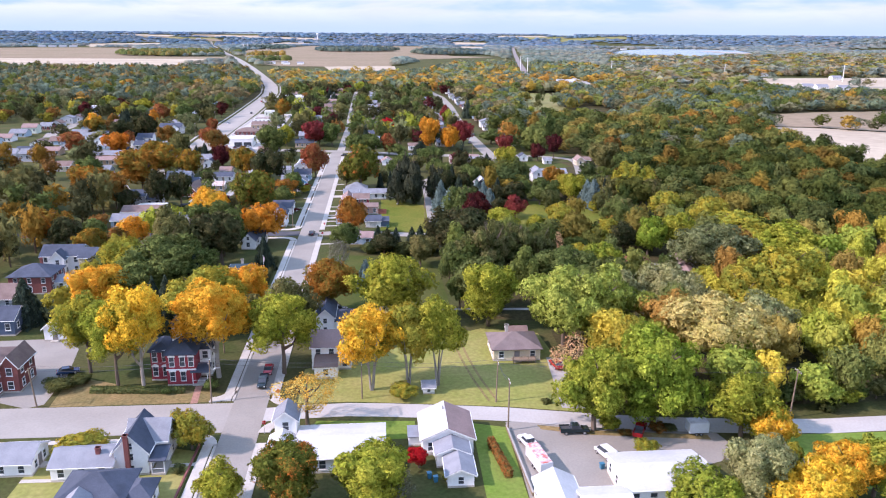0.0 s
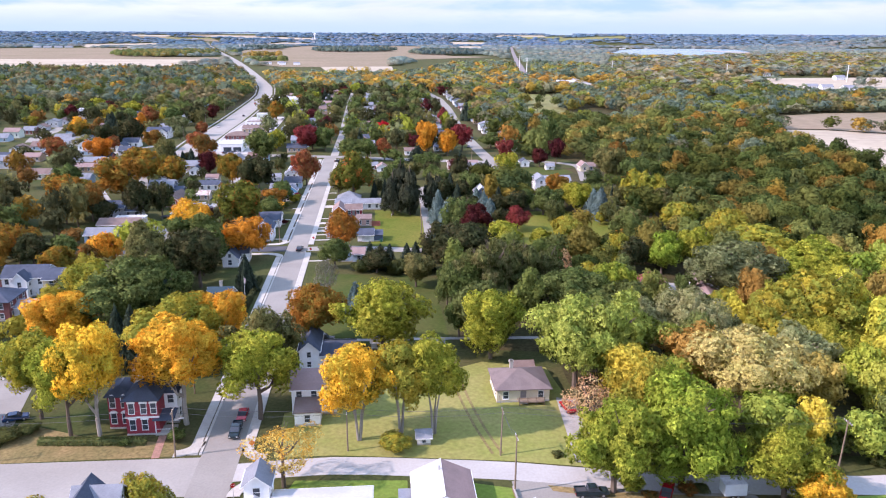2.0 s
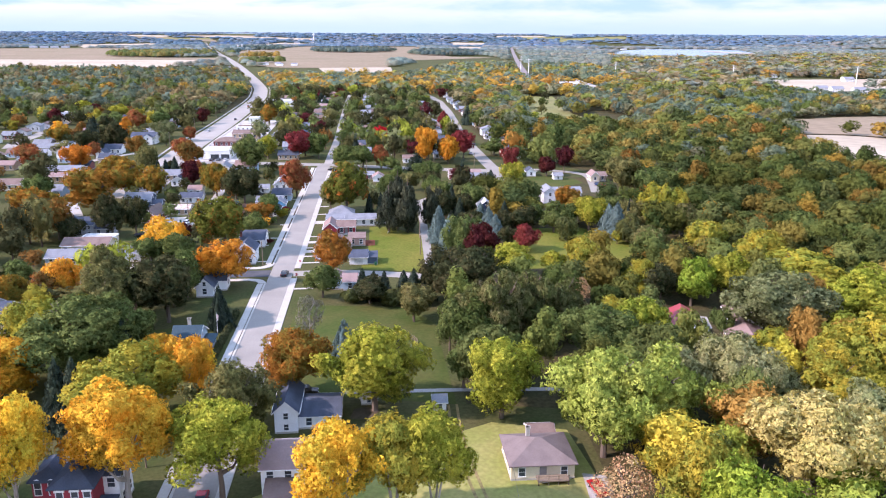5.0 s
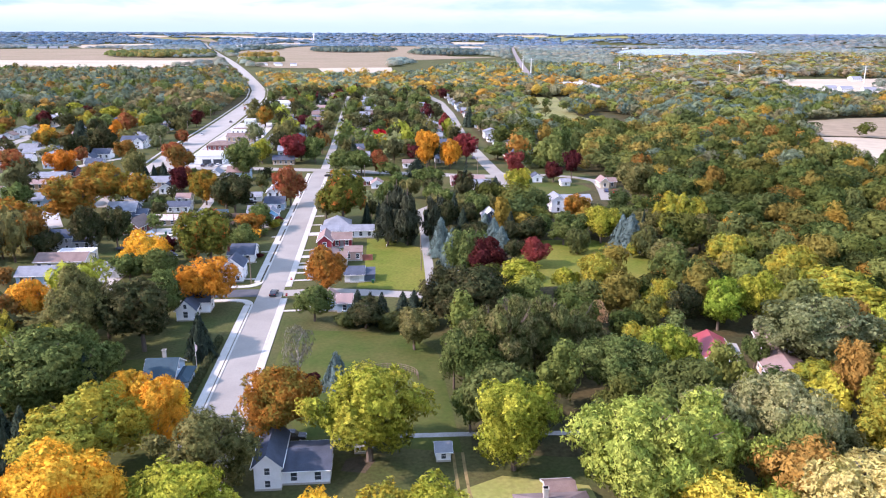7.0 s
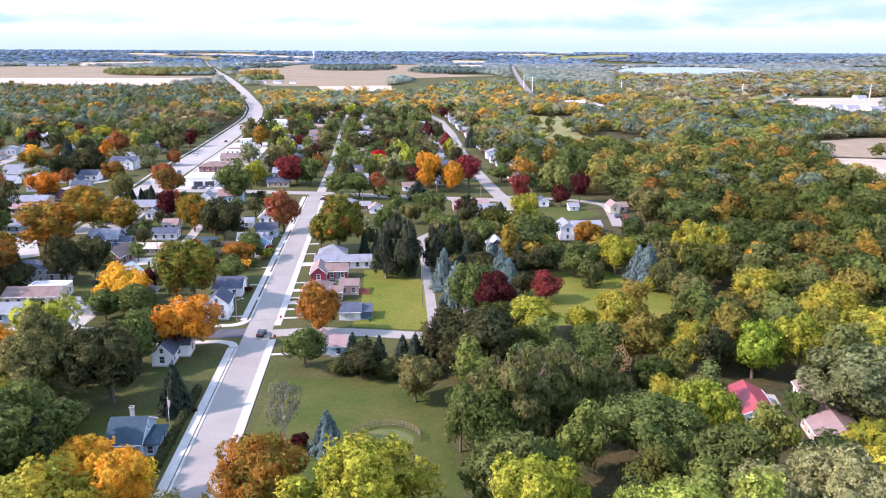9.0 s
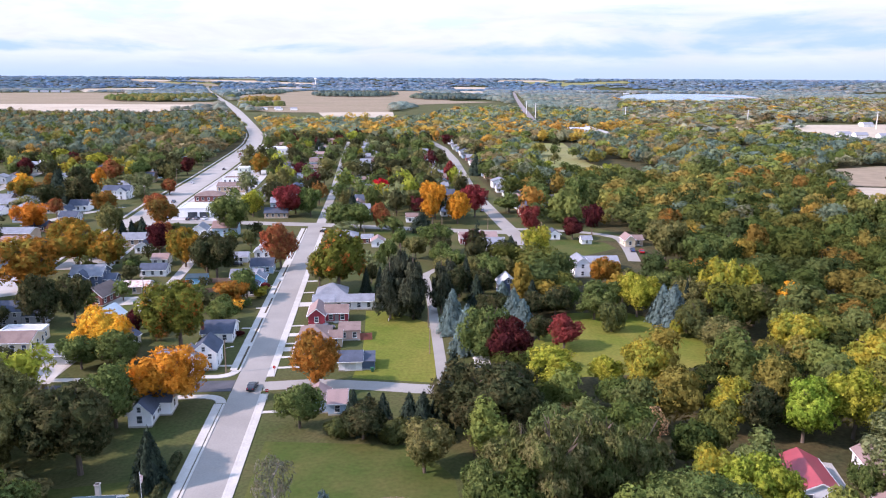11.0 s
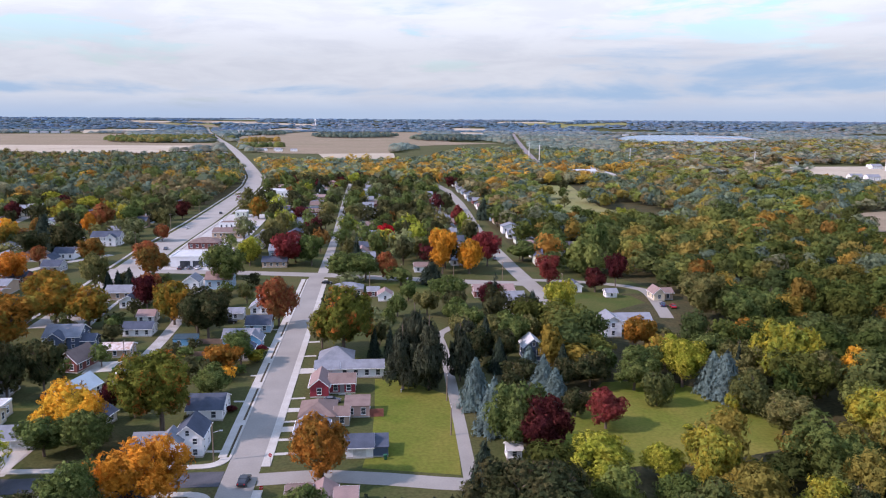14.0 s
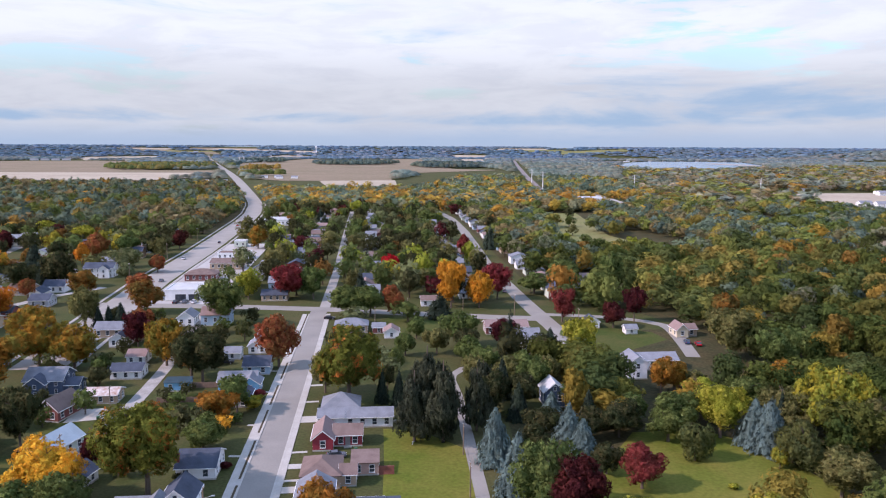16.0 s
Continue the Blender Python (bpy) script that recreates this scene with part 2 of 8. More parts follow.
ROOFS = {
    "slate": material("dark_slate_shingles", (0.075, 0.088, 0.115), (0.055, 0.065, 0.085), 0.9, 0.4, 6.0, 0.5, stripe=SHINGLE, spread=0.12),
    "grey": material("grey_shingles", (0.21, 0.22, 0.24), (0.16, 0.17, 0.185), 0.9, 0.4, 6.0, 0.5, stripe=SHINGLE, spread=0.12),
    "pale": material("pale_grey_shingles", (0.235, 0.245, 0.265), (0.19, 0.2, 0.22), 0.9, 0.4, 6.0, 0.5, stripe=SHINGLE, spread=0.1),
    "brown": material("brown_shingles", (0.20, 0.145, 0.125), (0.155, 0.11, 0.095), 0.9, 0.4, 6.0, 0.5, stripe=SHINGLE, spread=0.12),
    "umber": material("grey_brown_shingles", (0.195, 0.155, 0.145), (0.155, 0.122, 0.115), 0.9, 0.4, 6.0, 0.5, stripe=SHINGLE, spread=0.12),
    "rose": material("faded_rose_shingles", (0.27, 0.19, 0.17), (0.225, 0.16, 0.145), 0.9, 0.4, 6.0, 0.5, stripe=SHINGLE, spread=0.1),
    "teal": material("blue_green_shingles", (0.045, 0.075, 0.09), (0.036, 0.06, 0.074), 0.9, 0.4, 6.0, 0.5, stripe=SHINGLE, spread=0.1),
    "white": material("white_roof_membrane", (0.47, 0.465, 0.455), (0.38, 0.378, 0.37), 0.6, 0.15, 2.0, spread=0.06),
    "metal": material("bare_metal_roof", (0.42, 0.46, 0.46), (0.36, 0.39, 0.39), 0.4, 0.3, 3.0, 0.4, 0.3, stripe=("X", 0.6, 0.03), spread=0.06),
    "rusty": material("rusty_metal_roof", (0.60, 0.56, 0.53), (0.32, 0.18, 0.12), 0.6, 0.9, 4.0, 0.4, 0.1, stripe=("X", 0.5, 0.03), spread=0.15),
    "red": material("red_metal_roof", (0.3, 0.045, 0.05), (0.26, 0.04, 0.045), 0.5, 0.3, 3.0, 0.4, 0.0, stripe=("X", 0.6, 0.03), spread=0.06),
}
PAINTS = {k: material("car_paint_" + k, c, None, 0.25, 0.5, 5.0, 0, 0.2, 0.03) for k, c in {
    "white": (0.75, 0.75, 0.75), "black": (0.02, 0.022, 0.026), "blue": (0.03, 0.06, 0.13), "red": (0.40, 0.015, 0.02),
    "grey": (0.12, 0.13, 0.15), "green": (0.015, 0.03, 0.035)}.items()}
HEADLIGHT = material("headlight_glass", (0.8, 0.8, 0.78), None, 0.2)
TAILLIGHT = material("tail_light_glass", (0.45, 0.01, 0.01), None, 0.2)
LEAVES, LEAF_COLOUR = {}, {}
for kind, c, o, s in (
        ("gold", (0.4, 0.32, 0.035), (0.22, 0.24, 0.036), 0.55), ("lime", (0.18, 0.205, 0.022), (0.26, 0.25, 0.03), 0.45),
        ("rust", (0.33, 0.135, 0.022), (0.17, 0.125, 0.025), 0.5), ("moss", (0.155, 0.198, 0.022), (0.23, 0.24, 0.03), 0.45), ("grey", (0.155, 0.185, 0.062), (0.2, 0.225, 0.09), 0.5),
        ("green", (0.1, 0.145, 0.03), (0.15, 0.19, 0.045), 0.45), ("bright", (0.14, 0.21, 0.022), (0.205, 0.255, 0.03), 0.45), ("soft", (0.19, 0.235, 0.042), (0.26, 0.285, 0.055), 0.45), ("copper", (0.29, 0.12, 0.02), (0.17, 0.1, 0.02), 0.45), ("russet", (0.24, 0.075, 0.03), (0.17, 0.09, 0.03), 0.5), ("bronze", (0.255, 0.12, 0.018), (0.115, 0.1, 0.018), 0.5), ("sage", (0.185, 0.2, 0.08), (0.235, 0.23, 0.1), 0.45),
        ("amber", (0.78, 0.38, 0.03), (0.52, 0.33, 0.035), 0.45), ("cream", (0.52, 0.43, 0.15), (0.43, 0.38, 0.12), 0.4),
        ("olive", (0.15, 0.155, 0.04), (0.2, 0.185, 0.055), 0.5), ("yellow", (0.82, 0.51, 0.036), (0.5, 0.4, 0.04), 0.4),
        ("dark", (0.054, 0.068, 0.018), (0.088, 0.082, 0.024), 0.4), ("crimson", (0.19, 0.036, 0.034), (0.13, 0.032, 0.026), 0.5),
        ("red", (0.48, 0.02, 0.03), (0.38, 0.02, 0.02), 0.5), ("maroon", (0.075, 0.02, 0.012), (0.11, 0.028, 0.014), 0.5),
        ("mixed", (0.135, 0.155, 0.016), (0.55, 0.15, 0.02), 0.1), ("flame", (0.62, 0.24, 0.022), (0.46, 0.2, 0.025), 0.5),
        ("fir", (0.034, 0.05, 0.026), (0.05, 0.07, 0.034), 0.5), ("pine", (0.05, 0.062, 0.03), (0.075, 0.085, 0.04), 0.5),
        ("blue", (0.155, 0.225, 0.205), (0.105, 0.15, 0.135), 0.5), ("white_pine", (0.12, 0.145, 0.034), (0.175, 0.168, 0.055), 0.45),
        ("sparse_gold", (0.62, 0.33, 0.04), (0.5, 0.38, 0.1), 0.5), ("sparse_rust", (0.58, 0.34, 0.18), (0.52, 0.4, 0.18), 0.5),
        ("bush", (0.14, 0.15, 0.035), (0.09, 0.11, 0.03), 0.5), ("bare", (0.13, 0.125, 0.09), (0.1, 0.105, 0.07), 0.5)):
    # lift puts sun or cloud shade into the kinds: foreground brighter, rear dimmer
    lift = 1.0 if kind == "blue" else 0.92 if kind in ("green", "olive", "dark", "pine", "white_pine", "fir", "grey", "bush", "mixed", "rust", "maroon") else 1.42 if max(c) < 0.4 else 1.08
    # the dimmed kinds also take a trace of blue haze into their colour
    c, o = ([p[0] * lift, p[1] * lift, p[2] * lift + (0.01 if lift < 1 else 0)] for p in (c, o))
    LEAF_COLOUR[kind] = [(a + b) / 2 for a, b in zip(c, o)]
    LEAVES[kind] = leaf_material(kind + "_leaves", c, o, s)
WOODLAND = leaf_material("woodland_leaves", (1, 1, 1), (1, 1, 1), attribute=True)

# ---- mesh helpers ----


def link_mesh(name, verts, faces, mat, smooth=False):
    me = bpy.data.meshes.new(name)
    me.from_pydata([tuple(v) for v in verts], [], [tuple(f) for f in faces])
    me.materials.append(mat)
    if smooth:
        me.polygons.foreach_set("use_smooth", [True] * len(me.polygons))
    me.update()
    return me


def mesh_of(name, bm, mat, smooth=False):
    bmesh.ops.recalc_face_normals(bm, faces=bm.faces)
    me = bpy.data.meshes.new(name)
    bm.to_mesh(me)
    bm.free()
    me.materials.append(mat)
    if smooth:
        me.polygons.foreach_set("use_smooth", [True] * len(me.polygons))
    return me


def part(name, bm, mat, parent, label="", smooth=False):
    ob = new(name, mesh_of(name, bm, mat, smooth))
    ob.parent = parent
    if label:
        ob["label"] = label
    return ob


def shared(name, me, parent, m=None):
    ob = new(name, me)
    ob.parent = parent
    if m is not None:
        ob.matrix_basis = m
    return ob


def thing(name, x, y, z=0.0, rz=0.0, label="", category="", group=""):
    root = new(name)
    root.empty_display_size = 0.3
    root.matrix_basis = pose(x, y, z, 0, 0, rz)
    return tagged(root, label, category, group)


def box(bm, x0, x1, y0, y1, z0, z1):
    v = [bm.verts.new(p) for p in ((x0, y0, z0), (x1, y0, z0), (x1, y1, z0), (x0, y1, z0), (x0, y0, z1), (x1, y0, z1), (x1, y1, z1), (x0, y1, z1))]
    for f in ((0, 3, 2, 1), (4, 5, 6, 7), (0, 1, 5, 4), (1, 2, 6, 5), (2, 3, 7, 6), (3, 0, 4, 7)):
        bm.faces.new([v[i] for i in f])
    return v


def extruded(bm, outline, a, b, axis="y"):
    """A prism: an outline of (across, z) points drawn from a to b along an axis."""
    put = (lambda u, z, s: (u, s, z)) if axis == "y" else (lambda u, z, s: (s, u, z))
    first = [bm.verts.new(put(u, z, a)) for u, z in outline]
    last = [bm.verts.new(put(u, z, b)) for u, z in outline]
    bm.faces.new(first)
    bm.faces.new(last[::-1])
    for i in range(len(outline)):
        j = (i + 1) % len(outline)
        bm.faces.new((first[i], last[i], last[j], first[j]))


def tube(bm, a, b, ra, rb, sides=7):
    a, b = Vector(a), Vector(b)
    q = (b - a).to_track_quat("Z", "Y")
    rings = []
    for c, r in ((a, ra), (b, rb)):
        rings.append([bm.verts.new(c + q @ Vector((r * math.cos(2 * math.pi * k / sides), r * math.sin(2 * math.pi * k / sides), 0))) for k in range(sides)])
    for k in range(sides):
        j = (k + 1) % sides
        bm.faces.new((rings[0][k], rings[0][j], rings[1][j], rings[1][k]))
    bm.faces.new(rings[0][::-1])
    bm.faces.new(rings[1])


def ground_height(x, y):
    r = math.hypot(x - 30, y - 75)
    s = min(max((r - 4150) / 600, 0), 1)
    return 56 * s * s * (3 - 2 * s)


def sheet(name, mat, outline, z, label, thick=0.0, category="ground", kind="structure", cells=1):
    """A flat patch of ground cover with a given outline; thick: how deep its edge goes."""
    bm = bmesh.new()
    top = [bm.verts.new((x, y, z + ground_height(x, y))) for x, y in outline]
    bm.faces.new(top)
    if thick:
        low = [bm.verts.new((x, y, z - thick)) for x, y in outline]
        for i in range(len(top)):
            j = (i + 1) % len(top)
            bm.faces.new((top[i], low[i], low[j], top[j]))
    return tagged(new(name, mesh_of(name, bm, mat)), label, category, kind=kind)


def ribbon(name, mat, line, width, z, label, thick=0.0, category="road", shift=0.0):
    """A strip of road, kerb or path along a line of (x, y); shift: metres to its right."""
    left, right = [], []
    for i, (x, y) in enumerate(line):
        ax, ay = line[max(i - 1, 0)]
        bx, by = line[min(i + 1, len(line) - 1)]
        d = math.hypot(bx - ax, by - ay)
        nx, ny = (by - ay) / d, -(bx - ax) / d
        left.append((x + nx * (shift - width / 2), y + ny * (shift - width / 2)))
        right.append((x + nx * (shift + width / 2), y + ny * (shift + width / 2)))
    bm = bmesh.new()
    rows = []
    for a, b in zip(left, right):
        za, zb = z + ground_height(*a), z + ground_height(*b)
        row = [bm.verts.new((*a, za)), bm.verts.new((*b, zb))]
        if thick:
            row += [bm.verts.new((*b, zb - thick)), bm.verts.new((*a, za - thick))]
        rows.append(row)
    for p, q in zip(rows, rows[1:]):
        for i in range(len(p) if thick else 1):
            j = (i + 1) % len(p)
            bm.faces.new((p[i], p[j], q[j], q[i]))
    if thick:
        bm.faces.new(rows[0])
        bm.faces.new(rows[-1][::-1])
    return tagged(new(name, mesh_of(name, bm, mat)), label, category, kind="structure")


def curve_line(points, step=6.0):
    """Points along a smooth line through the given ones."""
    out = []
    for i in range(len(points) - 1):
        p0, p1, p2, p3 = (Vector(points[min(max(k, 0), len(points) - 1)]) for k in (i - 1, i, i + 1, i + 2))
        n = max(2, int((p2 - p1).length / step))
        for k in range(n):
            t = k / n
            out.append(tuple(0.5 * (2 * p1 + (p2 - p0) * t + (2 * p0 - 5 * p1 + 4 * p2 - p3) * t * t + (3 * p1 - p0 - 3 * p2 + p3) * t ** 3)))
    out.append(tuple(points[-1]))
    return out


# ---- ground, roads, water ----


def build_ground():
    radii = [0, 60, 120, 200, 300, 450, 650, 900, 1300, 1800, 2400, 3000, 3600, 4100] + [4150 + 40 * k for k in range(1, 17)] + [4800, 4830]
    segments = 192
    bm = bmesh.new()
    hub = bm.verts.new((30, 75, 0))
    rings = []
    for r in radii[1:]:
        ring = []
        for k in range(segments):
            a = 2 * math.pi * k / segments
            x, y = 30 + r * math.cos(a), 75 + r * math.sin(a)
            ring.append(bm.verts.new((x, y, ground_height(x, y))))
        rings.append(ring)
    for k in range(segments):
        j = (k + 1) % segments
        bm.faces.new((hub, rings[0][k], rings[0][j]))
        for a, b in zip(rings, rings[1:]):
            bm.faces.new((a[k], b[k], b[j], a[j]))
    tagged(new("ground", mesh_of("ground", bm, GRASS, True)), "rough autumn grass ground of a flat small town", "ground", kind="structure")


build_ground()

STREET = [(0, -120), (0, 110), (0, 135), (0, 270), (0, 290), (0, 470), (0, 482)]
ribbon("road_main", ASPHALT, STREET, 7.0, 0.05, "straight grey asphalt street through the houses", 0.2)
ribbon("road_north", WORNROAD, [(2, 488), (2.3, 590), (0, 750), (-1.5, 900), (-2, 985)], 4.6, 0.045, "narrow pale street between rows of trees", 0.2)
ribbon("road_front_west", WORNROAD, [(-200, 139.5), (-60, 139.3), (-20, 138.8), (-3, 138.6)], 12.0, 0.042, "wide sun-bleached cross street", 0.2)
ribbon("road_front_east", PALEROAD, curve_line([(-3, 138.6), (6, 139.4), (20, 140.2), (36, 138.4), (52, 136.0), (68, 132.4), (88, 129.2), (108, 127.5), (127, 127.5), (260, 131)]), 5.6, 0.046, "pale concrete side road curving past lawns", 0.2)
ribbon("road_side_west", FRESH, [(-3.6, 281.6), (-20, 281.6), (-45, 281.2), (-66, 282.3), (-110, 284)], 6.6, 0.055, "fresh dark asphalt side street", 0.2)
ribbon("road_side_east", ASPHALT, [(3.6, 280.8), (16, 281.8), (30, 279.2), (40, 276.8), (47, 275.5)], 5.4, 0.048, "short grey side street by a field", 0.2)
ribbon("road_lane", ASPHALT, curve_line([(46.5, 274), (47.2, 300), (47.8, 327), (48.6, 365), (49, 385), (60, 396), (80, 394), (92, 390)]), 3.0, 0.044, "narrow lane beside dark pines", 0.2)
ribbon("road_cross", ASPHALT, [(-100, 502), (-35, 493.0), (-2, 486.5), (9, 484), (44, 474), (76, 465), (92, 462)], 8.6, 0.052, "grey asphalt cross street", 0.2)
ribbon("road_east", ASPHALT, [(97, 385), (96, 435), (94.5, 465), (93.3, 500), (92, 560), (91.6, 609), (95, 700), (98, 790), (98, 900), (90, 985)], 7.6, 0.056, "grey residential street", 0.2)
ribbon("road_back", ASPHALT, curve_line([(93, 470), (112, 466), (129, 459), (141, 447), (139, 425), (134, 400)]), 5.0, 0.047, "short back street behind houses", 0.2)
HIGHWAY = curve_line([(-84, 400), (-87, 470), (-92, 560), (-93, 670), (-97, 800), (-102, 920), (-112, 1020), (-145, 1211), (-308, 1960), (-568, 3046), (-920, 4550)], 40)
ribbon("road_highway", WORNROAD, HIGHWAY, 17.0, 0.06, "wide grey main road leading out of town", 0.2)
for side in (-1, 1):
    ribbon("pavement_highway", GRAVEL, HIGHWAY[:18], 1.4, 0.2, "concrete footway beside the main road", 0.25, "pavement", side * 11.5)

# kerb, planting strip and footway of the main street
KERB_BREAKS = [(96, 128), (145.5, 271), (291.5, 476)]
for a, b in KERB_BREAKS:
    run = [(0, a), (0, (a + b) / 2), (0, b)]
    ribbon("kerb_west", CONCRETE, run, 0.5, 0.17, "pale concrete kerb", 0.3, "kerb", -3.75)
    far = [(0, a - 5 if a > 200 else a), (0, b + 5 if 200 < b < 300 else b)]
    ribbon("kerb_east", CONCRETE, far, 0.5, 0.17, "pale concrete kerb", 0.3, "kerb", 3.75)
    ribbon("pavement_west", CONCRETE, run, 1.75, 0.168, "new pale concrete footway", 0.3, "pavement", -5.45 if a > 280 else -5.1)
    far = [(0, a - 5 if a > 200 else a), (0, b + 5 if 200 < b < 300 else b)]
    ribbon("pavement_east", CONCRETE, far, 1.35, 0.168, "new pale concrete footway along the kerb", 0.3, "pavement", 4.7)
for a, b in ((296, 309), (312, 334), (339, 356), (360, 378), (384, 402), (412, 425), (448, 470)):
    ribbon("planting_strip", SOIL, [(0, a), (0, b)], 0.55, 0.12, "narrow strip of dark soil between kerb and footway", 0.15, "soil", -4.28)
for a, b in ((150, 176), (186, 205), (214, 226), (232, 238)):
    ribbon("planting_strip", SOIL, [(0, a), (0, b)], 0.22, 0.12, "narrow strip of dark soil between kerb and footway", 0.15, "soil", -4.1)
for a, b in ((309, 312), (334, 339), (356, 360), (378, 384), (402, 412)):
    ribbon("pavement_crossing", CONCRETE, [(0, a), (0, b)], 0.62, 0.166, "concrete driveway crossing", 0.15, "pavement", -4.3)


def corner(cx, cy, sx, sy, r, w, label):
    """A kerbed footway that turns round a street corner."""
    bm = bmesh.new()
    rows = []
    for k in range(9):
        a = k / 8 * math.pi / 2
        rows.append([bm.verts.new((cx + sx * rr * math.cos(a), cy + sy * rr * math.sin(a), z)) for rr, z in ((r, 0.17), (r - w, 0.17), (r - w, -0.05), (r, -0.05))])
    for p, q in zip(rows, rows[1:]):
        for i in range(4):
            bm.faces.new((p[i], p[(i + 1) % 4], q[(i + 1) % 4], q[i]))
    tagged(new("pavement_corner", mesh_of("pavement_corner", bm, CONCRETE)), label, "pavement", kind="structure")


for cx, cy, sx, sy in ((-8.5, 291.4, 1, -1), (-8.5, 271.2, 1, 1), (-8.5, 127.6, 1, 1), (-8.5, 150.0, 1, -1), (8.3, 131.8, -1, 1), (8.3, 147.6, -1, -1)):
    corner(cx, cy, sx, sy, 5.0, 2.2, "pale concrete footway turning round the street corner")
ribbon("pavement_side_north", CONCRETE, [(-8.3, 287.4), (-30, 287.2), (-68, 288.4)], 2.0, 0.16, "pale concrete footway of a side street", 0.25, "pavement")
ribbon("pavement_side_south", CONCRETE, [(-8.3, 275.4), (-30, 275.4), (-68, 276.4)], 2.0, 0.16, "pale concrete footway of a side street", 0.25, "pavement")
ribbon("pavement_front", CONCRETE, [(-90, 131), (-40, 130.9), (-21, 130.6)], 1.4, 0.1, "concrete footway before white houses", 0.2, "pavement")
ribbon("pavement_garden", CONCRETE, [(-34, 118.3), (-29, 118.2), (-20, 117.9)], 1.0, 0.06, "narrow garden path", 0.1, "path")
ribbon("pavement_garden", CONCRETE, [(-10.5, 121.5), (-5, 121.8)], 1.0, 0.06, "narrow garden path", 0.1, "path")
ribbon("path_brick_house", material("brick_path", (0.36, 0.2, 0.15), None, 0.9, 0.8, 6, spread=0.15), [(-11.5, 145), (-12.2, 153)], 1.4, 0.06, "brick garden path to the red house", 0.1, "path")
for x, y in ((-10.5, 295), (-9, 325), (-8, 345), (-8.2, 372), (-8.5, 393)):
    ribbon("path_garden", CONCRETE, [(x, y), (-6.2, y - 0.2)], 1.0, 0.07, "short concrete garden path", 0.1, "path")
for y, w, x in ((292.5, 1.2, 11), (300, 1.2, 11), (306, 3.0, 11.5), (310.5, 1.0, 10), (318, 2.6, 15), (326, 1.0, 9), (348, 4.6, 11.5), (362, 1.2, 9), (377, 1.4, 9), (392, 1.2, 9), (266, 1.2, 11)):
    ribbon("driveway", CONCRETE, [(5.3, y), (x, y + 0.3)], w, 0.075, "pale concrete driveway from the footway", 0.1, "driveway")
sheet("driveway_west_garage", CONCRETE, [(-55.5, 285.8), (-47.6, 285.8), (-48.2, 298.2), (-55.0, 298.2)], 0.07, "bright white concrete garage driveway", 0.1, "driveway")
ribbon("alley", GRAVEL, curve_line([(-50, 286), (-49, 300), (-46.5, 312), (-44, 330), (-42.5, 360), (-43, 400), (-46, 440), (-48, 480)]), 4.0, 0.05, "pale gravel alley behind the gardens", 0.1, "alley")
sheet("driveway_brick_house", CONCRETE, [(-56, 350), (-47, 352), (-47.5, 361), (-56, 360)], 0.05, "concrete yard beside a shed", 0.1, "driveway")
ribbon("road_west", ASPHALT, [(-205, 560), (-212, 584), (-213, 616), (-219, 662), (-225, 709), (-236, 780)], 8.0, 0.05, "grey side street west of the main road", 0.2)
ribbon("lane_west", GRAVEL, [(-142, 490), (-138, 499), (-130, 520), (-112, 545)], 5.0, 0.05, "pale gravel lane between houses", 0.1, "lane")
sheet("driveway_west", PALEROAD, [(-112, 396), (-96, 362), (-90, 366), (-101, 390)], 0.04, "pale paved drive under maples", 0.1, "driveway")
sheet("parking_shops", PALEROAD, [(-80.5, 503), (-47, 499), (-50, 612), (-52, 716), (-83.5, 716), (-83, 610)], 0.03, "pale asphalt yards round roadside shops", 0.1, "parking")
sheet("parking_court", ASPHALT, [(50.6, 133), (57, 133.2), (66, 129.6), (90, 126), (92, 118), (74, 112), (66, 104), (50.5, 104), (50.8, 118)], 0.035, "cracked grey asphalt parking court", 0.1, "parking")
sheet("verge_parking", DRYGRASS, [(56.5, 131.4), (66, 128.7), (88, 125.4), (88, 123.6), (66, 126.9), (57, 129.6)], 0.06, "dusty brown verge between road and parking court", category="verge")
sheet("yard_west", ASPHALT, [(-95, 160), (-60, 152), (-44.5, 145), (-41.5, 146.5), (-42, 160), (-45, 175), (-50, 182), (-95, 180)], 0.04, "pale paved yard behind a brick house", 0.1, "parking")
sheet("verge_dry", DRYGRASS, [(-40, 145.2), (-8.5, 145.4), (-9, 150), (-14, 151), (-24, 152.5), (-41, 160)], 0.02, "dry brownish lawn before the red house", category="lawn")
sheet("lawn_front", YELLOWLAWN, [(9.5, 143.6), (20, 143.6), (36, 141.6), (52, 139.3), (66, 136.2), (67.5, 160), (66, 178), (52, 182), (20, 166), (9.5, 160)], 0.02, "sunny mown lawn with long tree shadows", category="lawn")
for dx in (-0.9, 0.8):
    ribbon("track_lawn", DRYGRASS, curve_line([(49.6 + dx, 142), (47.6 + dx, 152), (46 + dx, 164), (45 + dx, 178), (45.2 + dx, 190)]), 0.55, 0.03, "worn wheel track across a lawn", category="track")
sheet("drive_gravel_red_car", GRAVEL, [(63, 138), (68, 137), (69, 162), (65, 163)], 0.04, "gravel drive beside a ranch house", category="driveway")
sheet("verge_south_east", LUSH, [(88, 106), (150, 106), (150, 124), (104, 124.4), (92, 120)], 0.02, "green verge below the side road", category="lawn")
sheet("lawn_south_east", LUSH, [(43.5, 104), (50.4, 104), (50.4, 131), (44, 133)], 0.02, "bright lawn beside a white house", category="lawn")
